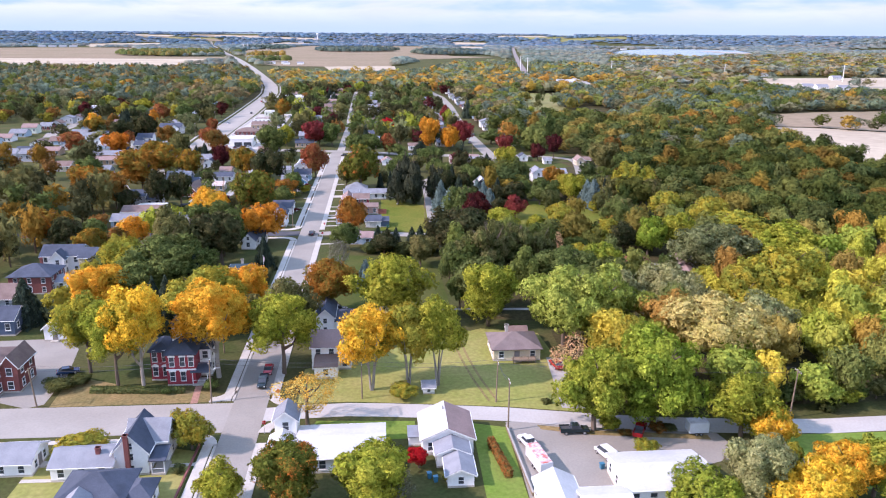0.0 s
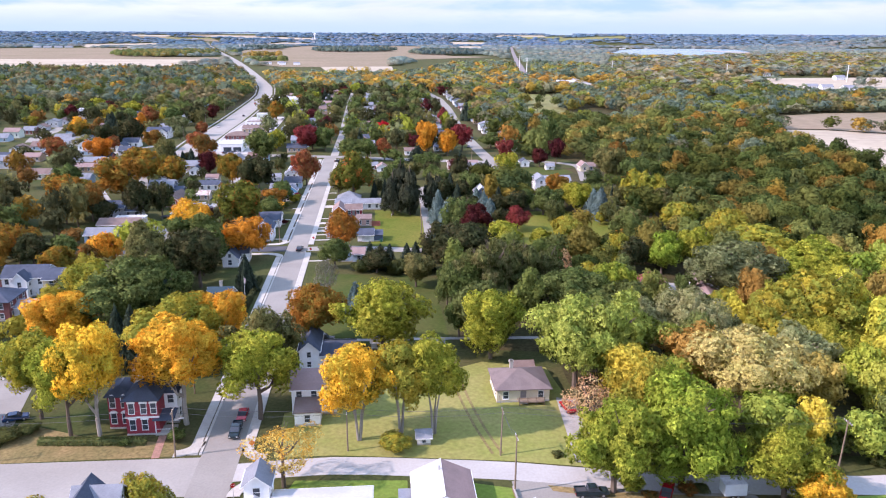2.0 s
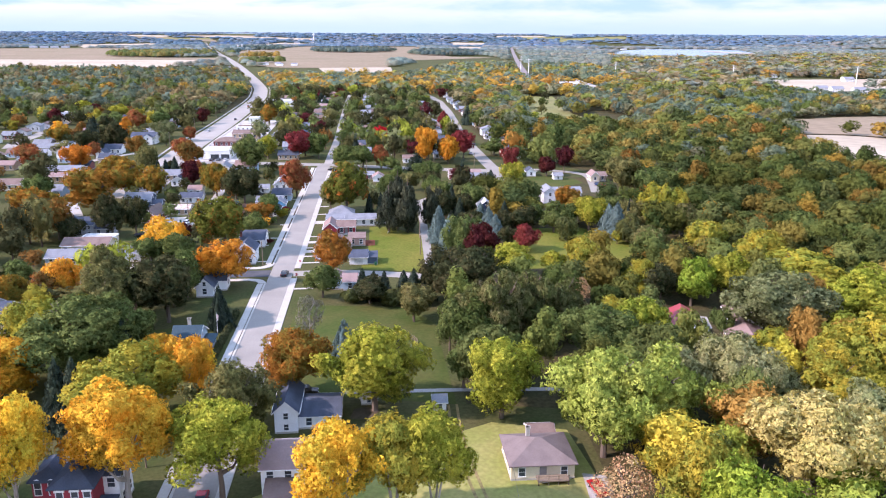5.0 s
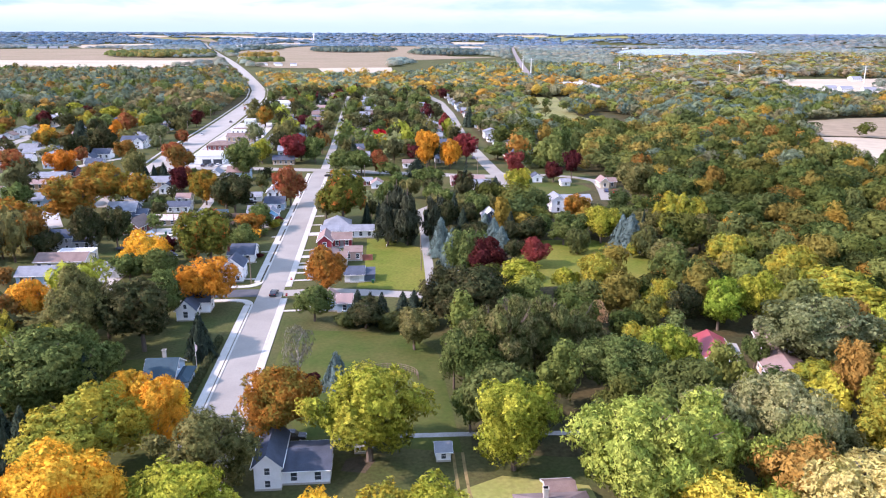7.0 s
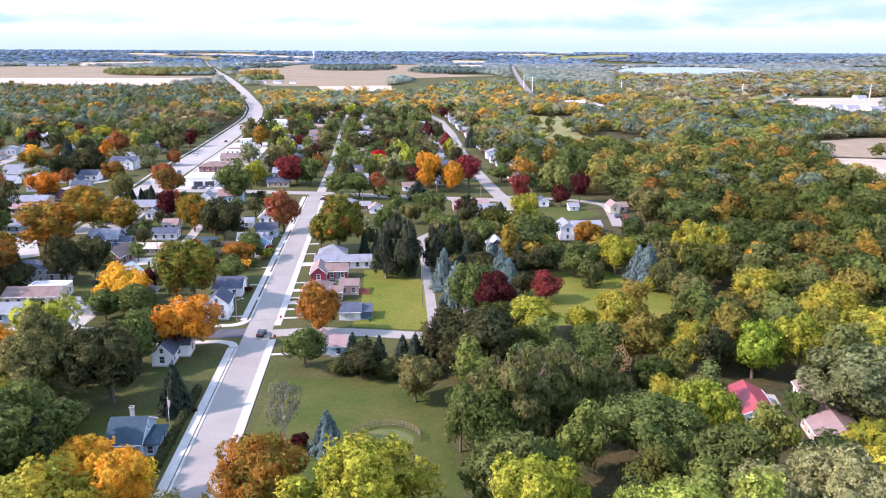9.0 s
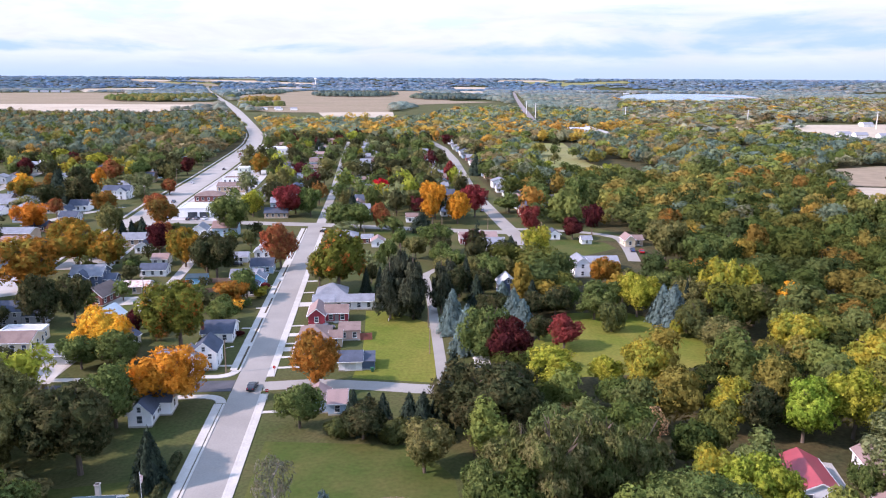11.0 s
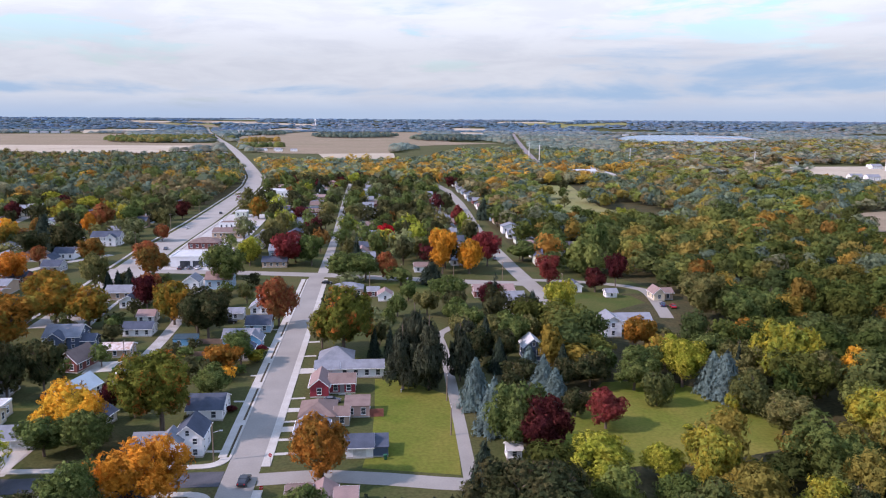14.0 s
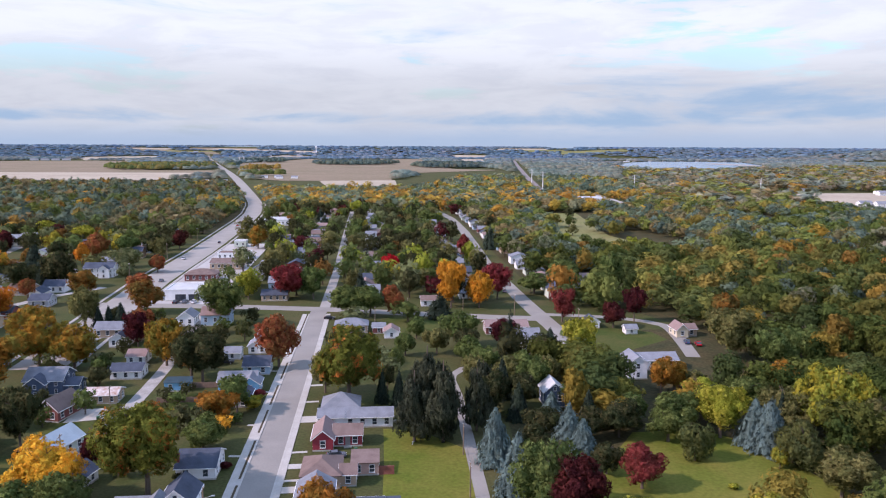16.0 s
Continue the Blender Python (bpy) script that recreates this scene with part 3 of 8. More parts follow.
sheet("lawn_south", LUSH, [(11.5, 128), (33, 128), (33, 134.6), (14, 136)], 0.022, "mown strip of lawn by the road", category="lawn")
sheet("lawn_south_west", YELLOWLAWN, [(-34, 104), (-6.5, 104), (-6.5, 126), (-20, 130), (-34, 128)], 0.02, "green garden lawn", category="lawn")
sheet("lawn_corner", DRYGRASS, [(6.6, 113), (7.6, 134), (6.3, 134), (5.6, 116)], 0.03, "brownish corner lawn with a stop sign", category="lawn")
sheet("lawn_park", PARK, [(24.5, 284.5), (44.8, 280), (46, 300), (47, 325), (36, 338), (27, 340), (27, 318), (26.5, 300)], 0.02, "open mown green field", category="lawn")
sheet("lawn_meadow", PARK, [(66, 286), (78, 281), (100, 282), (126, 290), (122, 306), (117, 323), (108, 334), (90, 333), (80, 318), (70, 300)], 0.02, "garden meadow ringed by trees", category="lawn")
sheet("lawn_west", LAWN, [(-40, 212), (-8, 212), (-8, 232), (-14, 238), (-38, 234)], 0.02, "shaded lawn behind a blue-roofed house", category="lawn")
sheet("lawn_east", LAWN, [(7, 215), (18, 196), (46, 190), (45, 235), (38, 248), (8, 252)], 0.02, "long lawn between the street and the woods", category="lawn")
sheet("lawn_far", LAWN, [(97, 397), (112, 408), (134, 424), (132, 436), (112, 446), (97, 440)], 0.02, "open lawn between houses", category="lawn")
sheet("lawn_cross", LAWN, [(24, 440), (60, 432), (60, 462), (30, 470)], 0.02, "mown lawn by the cross street", category="lawn")
for x0, x1, y0, y1 in ((-7.5, -13, 300, 430), (5.5, 10, 295, 470), (-60, -48, 335, 350), (-34, -24, 355, 372), (62, 75, 392, 406), (-66, -50, 315, 324)):
    sheet("lawn_strip", LAWN if y1 < 400 else GRASS, [(x0, y0), (x1, y0), (x1, y1), (x0, y1)], 0.015, "narrow strip of front lawn", category="lawn")
ribbon("lane_back", GRAVEL, [(23, 197), (46, 196.5), (75, 195)], 1.6, 0.04, "pale back lane across the gardens", category="lane")
sheet("soil_garden", SOIL, [(24.4, 185.6), (28.6, 184.6), (30.4, 188.6), (27.6, 190.2), (25.2, 189.4)], 0.03, "bare brown garden soil", category="garden bed")
sheet("drive_barn", GRAVEL, [(110.5, 221), (116, 227), (118, 235), (112.5, 237), (113.5, 229)], 0.03, "pale gravel by a red-roofed barn", category="driveway")
sheet("ring_sand", material("ring_sand", (0.11, 0.115, 0.045), (0.08, 0.1, 0.03), 0.95, 0.5, 4, 0.2), [(33 + 5.5 * math.cos(k * 0.4488), 221 + 4.6 * math.sin(k * 0.4488)) for k in range(14)], 0.03, "round worn grassy riding pen", category="sand")
sheet("meadow_east", MEADOW, [(139, 636), (234, 636), (212, 755), (238, 962), (184, 964), (158, 802), (139, 702)], 0.05, "tan and green meadow between woods", category="meadow")
# fields and lake out of town
PALE_FIELD = [(292, 390), (290, 500), (343, 602), (378, 595), (416, 566), (640, 470), (640, 300)]
BROWN_FIELD = [(340, 608), (349, 645), (395, 700), (452, 722), (525, 728), (660, 690), (640, 480), (418, 572), (380, 601)]
FAR_FIELD = [(545, 985), (581, 1217), (640, 1282), (770, 1294), (1200, 1340), (1200, 860), (640, 900)]
EAST_YARD = [(296, 1000), (330, 990), (340, 1100), (352, 1290), (322, 1290), (306, 1110)]


def within(x, y, outline):
    """Whether a place lies inside an outline."""
    hit = False
    for (ax, ay), (bx, by) in zip(outline, outline[1:] + outline[:1]):
        if (ay > y) != (by > y) and x < ax + (y - ay) / (by - ay) * (bx - ax):
            hit = not hit
    return hit


sheet("yard_east", PALEROAD, EAST_YARD, 0.45, "pale paved yard beside a white warehouse", category="yard")


def field(name, mat, outline, label, z=0.5):
    """A far field laid over the land in strips."""
    bm = bmesh.new()
    ys = [p[1] for p in outline]
    rows, y, top = [], min(ys) + 0.5, max(ys) - 0.5
    n = max(2, int((top - y) / 30))
    for k in range(n + 1):
        v = y + (top - y) * k / n
        cuts = [ax + (v - ay) / (by - ay) * (bx - ax) for (ax, ay), (bx, by) in zip(outline, outline[1:] + outline[:1]) if (ay > v) != (by > v)]
        rows.append([bm.verts.new((x, v, z + ground_height(x, v))) for x in (min(cuts), (min(cuts) + max(cuts)) / 2, max(cuts))])
    for p, q in zip(rows, rows[1:]):
        for i in range(2):
            bm.faces.new((p[i], p[i + 1], q[i + 1], q[i]))
    tagged(new(name, mesh_of(name, bm, mat)), label, "field", kind="structure")


FAR_FIELDS = [
    ("field_west", BROWNFIELD, [(-1700, 3000), (-1480, 3380), (-1170, 3450), (-1000, 3450), (-760, 2700), (-600, 2320), (-396, 2320), (-374, 2060), (-523, 1960), (-960, 1990), (-1500, 2200)], "brown harvested cornfield"),
    ("field_west_pale", STUBBLE, [(-1500, 2190), (-960, 1980), (-374, 2110), (-330, 1900), (-420, 1690), (-780, 1600), (-1500, 1560)], "pale stubble at the edge of a cornfield"),
    ("field_far_west", STUBBLE, [(-1440, 4080), (-1090, 4230), (-970, 3700), (-1212, 3540)], "pale harvested field before far woods"),
    ("field_north", BROWNFIELD, [(-500, 3000), (-377, 3560), (-330, 4000), (105, 4050), (232, 4050), (250, 2460), (390, 2370), (70, 2085), (50, 1667), (-186, 1700), (-255, 1850)], "wide brown harvested field north of town"),
    ("field_north_pale", STUBBLE, [(-500, 4020), (-300, 4360), (-484, 4380), (-640, 4200)], "pale strip of field on the horizon"),
    ("field_tan", STUBBLE, [(-90, 1686), (60, 1715), (60, 1500), (-60, 1460)], "tan strip of mown field behind trees"),
    ("field_far_east", STUBBLE, [(437, 4424), (625, 4411), (603, 4251), (421, 4253)], "pale pinkish far field"),
    ("field_mid_north", STUBBLE, [(440, 4120), (565, 4018), (460, 3183), (345, 3250)], "pale pinkish strip of far field"),
]
rng_land = random.Random(83)
for k in range(30):
    y = rng_land.uniform(2500, 4640)
    x = rng_land.uniform(-0.56, 0.62) * y
    w, d, lean = rng_land.uniform(90, 330), rng_land.uniform(45, 120), rng_land.uniform(-60, 60)
    if any(within(x + u, y, f[2]) for f in FAR_FIELDS[:8] for u in (-w, 0, w)) or 640 < x < 2100 and 2200 < y < 4300:
        continue
    FAR_FIELDS.append((f"field_strip_{k}", (STUBBLE, MEADOW, BROWNFIELD)[k % 3], [(x - w, y), (x + w, y + lean), (x + w * 0.9, y + d + lean), (x - w * 0.8, y + d)], ("pale stubble strip among far woods", "far green and tan meadow", "brown far field")[k % 3]))
for k, (name, mat, pts, label) in enumerate(FAR_FIELDS):
    field(name, mat, pts, label, 0.5 + 0.05 * k if name != "field_west_pale" else 1.2)
for name, mat, pts, label in (
        ("field_east", STUBBLE, FAR_FIELD, "tan field beyond the woods"),
        ("field_south_east", STUBBLE, PALE_FIELD, "pale harvested field at the edge of the woods"),
        ("field_mid_east", BROWNFIELD, BROWN_FIELD, "brown fallow field")):
    sheet(name, mat, pts, 0.4, label, category="field")
LAKE = [(720, 2250), (860, 2832), (1088, 3371), (1277, 3640), (1560, 3640), (1640, 3440), (1450, 2880), (1190, 2400), (1060, 2290), (930, 2190), (760, 2120)]
field("lake", WATER, LAKE, "pale blue lake among woods", 0.9)
bpy.data.objects["lake"]["category"] = "lake"
SPIT = [(1330, 3150), (1420, 3260), (1470, 2960), (1380, 2840)]
field("lake_beach", GRAVEL, SPIT, "pale sandy spit in the lake", 1.4)
RAILWAY = [(266, 1200), (300, 1460), (376, 1958), (508, 2789), (690, 3900)]
ribbon("railway", material("track_bed", (0.23, 0.20, 0.19), None, 0.9, 0.05, 1, spread=0.1), RAILWAY, 12, 0.5, "brown railway bed running to the horizon", category="railway")
OPEN = []  # (x0, x1, y0, y1) kept free of wild trees

# ---- houses ----


def window_meshes():
    bm = bmesh.new()
    w, h = 0.55, 0.8
    for a in ((-w - 0.1, w + 0.1, h, h + 0.12), (-w - 0.1, w + 0.1, -h - 0.12, -h), (-w - 0.1, -w, -h, h), (w, w + 0.1, -h, h), (-w, w, -0.03, 0.03)):
        box(bm, a[0], a[1], -0.08, 0.03, a[2], a[3])
    frame_mesh = mesh_of("window_frame", bm, TRIM)
    bm = bmesh.new()
    box(bm, -w, w, -0.03, 0.02, -h, h)
    pane = mesh_of("pane", bm, GLASS)
    bm = bmesh.new()
    box(bm, -w - 0.16, w + 0.16, -0.16, 0.02, -h - 0.18, -h - 0.12)
    sill = mesh_of("sill", bm, TRIM)
    bm = bmesh.new()
    box(bm, -0.5, 0.5, -0.05, 0.03, 0, 2.05)
    box(bm, -0.6, -0.5, -0.09, 0.03, 0, 2.15)
    box(bm, 0.5, 0.6, -0.09, 0.03, 0, 2.15)
    box(bm, -0.5, 0.5, -0.09, 0.03, 2.05, 2.15)
    door = mesh_of("door", bm, material("door_paint", (0.22, 0.2, 0.19), None, 0.6))
    bm = bmesh.new()
    for k in range(4):
        box(bm, -1.4, 1.4, -0.06 - 0.006 * (k % 2), 0.03, 0.02 + 0.53 * k, 0.53 * (k + 1))
    garage = mesh_of("garage_door", bm, material("garage_door_paint", (0.66, 0.66, 0.64), None, 0.6))
    return frame_mesh, pane, sill, door, garage


WIN_FRAME, WIN_PANE, WIN_SILL, DOOR_MESH, GARAGE_MESH = window_meshes()
SIDES = {"s": 0, "e": 90, "n": 180, "w": 270}


def window(root, side, u, z, x0, x1, y0, y1, scale=1.0, tall=1.0, plain=False):
    """One window on a wall of a volume; u runs along the wall from its middle."""
    cx, cy = (x0 + x1) / 2, (y0 + y1) / 2
    at = {"s": (cx + u, y0), "n": (cx - u, y1), "e": (x1, cy + u), "w": (x0, cy - u)}[side]
    m = pose(*at, z, 0, 0, SIDES[side]) @ Matrix.Diagonal((scale, 1, scale * tall, 1))
    w = shared("window", WIN_FRAME, root, m)
    shared("pane", WIN_PANE, w)
    if not plain:
        shared("sill", WIN_SILL, w)


def gable(bm, x0, x1, y0, y1, z, rise, over, thick, ridge):
    """A pitched roof as one thick folded slab."""
    a0, a1, b0, b1 = (y0, y1, x0, x1) if ridge == "x" else (x0, x1, y0, y1)
    mid, half = (a0 + a1) / 2, (a1 - a0) / 2
    drop = rise * over / half
    out = [(a0 - over, z - drop), (mid, z + rise), (a1 + over, z - drop), (a1 + over, z - drop + thick), (mid, z + rise + thick * 1.15), (a0 - over, z - drop + thick)]
    extruded(bm, out, b0 - over * 0.8, b1 + over * 0.8, "x" if ridge == "x" else "y")


def hip(bm, x0, x1, y0, y1, z, rise, over, thick):
    x0, x1, y0, y1 = x0 - over, x1 + over, y0 - over, y1 + over
    w, d = x1 - x0, y1 - y0
    inset = min(w, d) / 2
    if w >= d:
        r = [(x0 + inset, (y0 + y1) / 2), (x1 - inset + 0.01, (y0 + y1) / 2)]
    else:
        r = [((x0 + x1) / 2, y0 + inset), ((x0 + x1) / 2, y1 - inset + 0.01)]
    low = [bm.verts.new((x, y, z - 0.1)) for x, y in ((x0, y0), (x1, y0), (x1, y1), (x0, y1))]
    mid = [bm.verts.new((x, y, z - 0.1 + thick)) for x, y in ((x0, y0), (x1, y0), (x1, y1), (x0, y1))]
    top = [bm.verts.new((*p, z + rise)) for p in r]
    bm.faces.new(low[::-1])
    for i in range(4):
        j = (i + 1) % 4
        bm.faces.new((low[i], low[j], mid[j], mid[i]))
    if w >= d:
        for f in ((mid[0], mid[1], top[1], top[0]), (mid[1], mid[2], top[1]), (mid[2], mid[3], top[0], top[1]), (mid[3], mid[0], top[0])):
            bm.faces.new(f)
    else:
        for f in ((mid[0], mid[1], top[0]), (mid[1], mid[2], top[1], top[0]), (mid[2], mid[3], top[1]), (mid[3], mid[0], top[0], top[1])):
            bm.faces.new(f)


def volume(root, cx, cy, x0, x1, y0, y1, wall, roof, rise, walls, cover, floors=1, sides="sew", trim=True, garage=0, door="", spare=False):
    """One block of a house: footing, walls, roof, gutters, windows. roof: x, y (ridge), hip or flat."""
    x0, x1, y0, y1 = x0 - cx, x1 - cx, y0 - cy, y1 - cy
    bm = bmesh.new()
    box(bm, x0 - 0.05, x1 + 0.05, y0 - 0.05, y1 + 0.05, -0.05, 0.35)
    part("footing", bm, CONCRETE, root)
    bm = bmesh.new()
    if roof in "xy":
        a0, a1, b0, b1 = (y0, y1, x0, x1) if roof == "x" else (x0, x1, y0, y1)
        extruded(bm, [(a0, 0), (a1, 0), (a1, wall), ((a0 + a1) / 2, wall + rise - 0.02), (a0, wall)], b0, b1, "x" if roof == "x" else "y")
    else:
        box(bm, x0, x1, y0, y1, 0, wall)
    part("wall", bm, WALLS[walls], root)
    bm = bmesh.new()
    if roof in "xy":
        gable(bm, x0, x1, y0, y1, wall, rise, 0.45, 0.16, roof)
    elif roof == "hip":
        hip(bm, x0, x1, y0, y1, wall, rise, 0.5, 0.18)
    elif roof == "shed":
        extruded(bm, [(y0 - 0.3, wall), (y1 + 0.05, wall + rise), (y1 + 0.05, wall + rise + 0.12), (y0 - 0.3, wall + 0.12)], x0 - 0.2, x1 + 0.2, "x")
    else:
        box(bm, x0 + 0.25, x1 - 0.25, y0 + 0.25, y1 - 0.25, wall - 0.15, wall + 0.1)
    part("roof", bm, ROOFS[cover], root)
    if roof == "flat":
        for q in ((x0 - 0.1, x1 + 0.1, y0 - 0.1, y0 + 0.22), (x0 - 0.1, x1 + 0.1, y1 - 0.22, y1 + 0.1), (x0 - 0.1, x0 + 0.22, y0 + 0.22, y1 - 0.22), (x1 - 0.22, x1 + 0.1, y0 + 0.22, y1 - 0.22)):
            bm = bmesh.new()
            box(bm, *q, wall - 0.1, wall + 0.45)
            part("parapet", bm, TRIM, root)
    elif trim and roof in "xy":
        # white rake boards under the gable edges and gutters along the eaves
        over = 0.45
        a0, a1, b0, b1 = (y0, y1, x0, x1) if roof == "x" else (x0, x1, y0, y1)
        mid, half = (a0 + a1) / 2, (a1 - a0) / 2
        d = rise * over / half
        for b in (b0 - over * 0.8 - 0.03, b1 + over * 0.8 + 0.005):
            bm = bmesh.new()
            extruded(bm, [(a0 - over, wall - d - 0.16), (mid, wall + rise - 0.16), (a1 + over, wall - d - 0.16), (a1 + over, wall - d + 0.12), (mid, wall + rise + 0.12), (a0 - over, wall - d + 0.12)], b, b + 0.03, "x" if roof == "x" else "y")
            part("rake_board", bm, TRIM, root)
        for a in (a0 - over - 0.12, a1 + over):
            bm = bmesh.new()
            q = (b0 - 0.3, b1 + 0.3, a, a + 0.12) if roof == "x" else (a, a + 0.12, b0 - 0.3, b1 + 0.3)
            box(bm, *q, wall - d - 0.02, wall - d + 0.12)
            part("gutter", bm, TRIM, root)
    if spare:
        return
    high = wall / floors
    for side in sides:
        length = (x1 - x0) if side in "sn" else (y1 - y0)
        for f in range(floors):
            n = max(1, int(length / 2.9))
            for k in range(n):
                u = (k + 0.5 - n / 2) * length / n
                if side == "s" and f == 0 and (garage or door == "s") and abs(u) < 1.6 + 1.4 * (garage > 0):
                    continue
                if side == "e" and f == 0 and door == "e" and abs(u) < 1.2:
                    continue
                window(root, side, u, high * f + high * 0.56, x0, x1, y0, y1, min(1.0, high / 3.0), 1.0, not trim)
        if roof in "xy" and rise > 2.2 and ((roof == "y" and side in "sn") or (roof == "x" and side in "ew")):
            window(root, side, 0, wall + rise * 0.33, x0, x1, y0, y1, 0.7)
    for k in range(garage):
        g = shared("garage_door", GARAGE_MESH, root, pose((x0 + x1) / 2 + (k - (garage - 1) / 2) * 3.2, y0 - 0.01, 0.05))
        g["label"] = "pale panelled garage door"
    if door:
        at = ((x0 + x1) / 2, y0 - 0.01) if door == "s" else (x1 + 0.01, (y0 + y1) / 2)
        shared("door", DOOR_MESH, root, pose(*at, 0.3, 0, 0, SIDES[door]))
        bm = bmesh.new()
        if door == "s":
            box(bm, at[0] - 0.9, at[0] + 0.9, at[1] - 1.1, at[1], -0.02, 0.28)
        else:
            box(bm, at[0], at[0] + 1.1, at[1] - 0.9, at[1] + 0.9, -0.02, 0.28)
        part("step", bm, CONCRETE, root)


def chimney(root, cx, cy, x, y, top, mat=None):
    bm = bmesh.new()
    box(bm, x - cx - 0.35, x - cx + 0.35, y - cy - 0.35, y - cy + 0.35, 1.0, top)
    box(bm, x - cx - 0.45, x - cx + 0.45, y - cy - 0.45, y - cy + 0.45, top - 0.15, top)
    part("chimney", bm, mat or WALLS["brick"], root, "brick chimney")


def porch(root, cx, cy, x0, x1, y0, y1, height, cover, rise=0.7):
    """A lean-to porch roof on white posts over a deck."""
    x0, x1, y0, y1 = x0 - cx, x1 - cx, y0 - cy, y1 - cy
    bm = bmesh.new()
    box(bm, x0, x1, y0, y1, 0.0, 0.4)
    part("deck", bm, CONCRETE, root)
    bm = bmesh.new()
    extruded(bm, [(y0 - 0.25, height), (y1, height + rise), (y1, height + rise + 0.14), (y0 - 0.25, height + 0.14)], x0 - 0.25, x1 + 0.25, "x")
    part("porch_roof", bm, ROOFS[cover], root)
    n = max(2, int((x1 - x0) / 2.2) + 1)
    for k in range(n):
        px = x0 + 0.15 + (x1 - x0 - 0.3) * k / (n - 1)
        bm = bmesh.new()
        box(bm, px - 0.08, px + 0.08, y0 + 0.05, y0 + 0.21, 0.4, height + 0.05)
        part("post", bm, TRIM, root)
    bm = bmesh.new()
    box(bm, x0, x1, y0 + 0.1, y0 + 0.16, 1.2, 1.28)
    part("rail", bm, TRIM, root)


def house(name, label, volumes, rz=0.0, category="house", group="houses"):
    """volumes: (x0, x1, y0, y1, wall height, roof, rise, walls, roofing, {options}). Returns the root and its middle."""
    x0, x1, y0, y1 = volumes[0][:4]
    cx, cy = (x0 + x1) / 2, (y0 + y1) / 2
    root = thing(name, cx, cy, 0, rz, label, category, group)
    for v in volumes:
        volume(root, cx, cy, *v[:9], **(v[9] if len(v) > 9 else {}))
    OPEN.append((min(v[0] for v in volumes), max(v[1] for v in volumes), min(v[2] for v in volumes), max(v[3] for v in volumes)))
    return root, cx, cy


# south of the front street
r, cx, cy = house("house", "white gabled house with a rose roof, one slope glare-pale, and stepped extensions", [
    (33.9, 43.0, 121.9, 131.9, 3.1, "y", 2.1, "white", "rose", dict(floors=1)), (36.1, 41.7, 117.6, 121.9, 2.75, "y", 1.2, "white", "pale", {}),
    (37.5, 41.9, 111.4, 117.6, 2.4, "y", 1.0, "white", "pale", {}), (31.5, 33.9, 125.2, 128.4, 1.9, "shed", 0.5, "white", "pale", dict(spare=True))])
# pale sheet added over the rose west slope to hold the sun's glare
bm = bmesh.new()
extruded(bm, [(33.42 - cx, 3.07), (38.45 - cx, 5.4), (38.45 - cx, 5.44), (33.42 - cx, 3.11)], 121.5 - cy, 132.3 - cy, "y")
part("glare_sheet", bm, ROOFS["white"], r, "pale sheet over one slope for its sun glare")
bm = bmesh.new()
tube(bm, (38.0 - cx, 129.2 - cy, 4.9), (38.0 - cx, 129.2 - cy, 6.0), 0.16, 0.16)
part("flue", bm, STEEL, r, "dark metal flue")
house("church_hall", "long low white hall with a white metal roof", [(11.9, 27.0, 117.4, 128.5, 2.9, "x", 1.0, "white", "white", {})], category="hall")
r, cx, cy = house("chapel_tower", "white wooden tower with a grey pitched roof", [(7.4, 11.3, 126.0, 130.8, 5.8, "y", 1.6, "white", "grey", dict(floors=2)), (6.9, 11.0, 122.0, 126.0, 2.8, "y", 1.2, "white", "white", {})], category="tower")
r, cx, cy = house("house", "white two-storey farmhouse with steep dark grey gables", [
    (-18.6, -13.0, 119.0, 128.0, 4.5, "y", 3.1, "white", "slate", dict(floors=2)), (-17.5, -10.7, 122.8, 128.6, 4.6, "x", 2.5, "white", "pale", dict(floors=2, sides="e")),
    (-28.7, -18.6, 117.8, 124.6, 2.8, "x", 1.5, "white", "pale", {})])
chimney(r, cx, cy, -16.2, 118.55, 7.9)
porch(r, cx, cy, -12.6, -10.2, 118.6, 122.6, 2.8, "slate")
chimney(r, cx, cy, -21.4, 120, 5.0)
r, cx, cy = house("house", "white house with broad dark hipped roofs and a small porch", [
    (-23.6, -13.4, 106.2, 115.2, 3.3, "hip", 2.6, "white", "slate", {}), (-22.6, -17.0, 100.0, 107.0, 3.2, "y", 2.2, "white", "pale", {}), (-13.4, -9.8, 108.0, 113.0, 2.8, "hip", 1.4, "white", "slate", {})])
house("garage", "small white garage with a grey roof", [(-39.2, -32.6, 119.8, 126.8, 2.6, "x", 1.6, "white", "pale", dict(door="e"))], category="garage")
house("workshop", "large pale workshop with a low white metal roof", [(65.4, 80.0, 103.6, 114.4, 3.4, "x", 1.3, "white", "white", {})], category="workshop")
house("workshop", "pale shed with a white metal roof beside a parking court", [(51.4, 57.4, 98.0, 108.2, 3.4, "y", 1.5, "white", "white", {}), (57.4, 64.9, 97.0, 104.8, 3.2, "x", 1.3, "white", "white", {})], category="workshop")
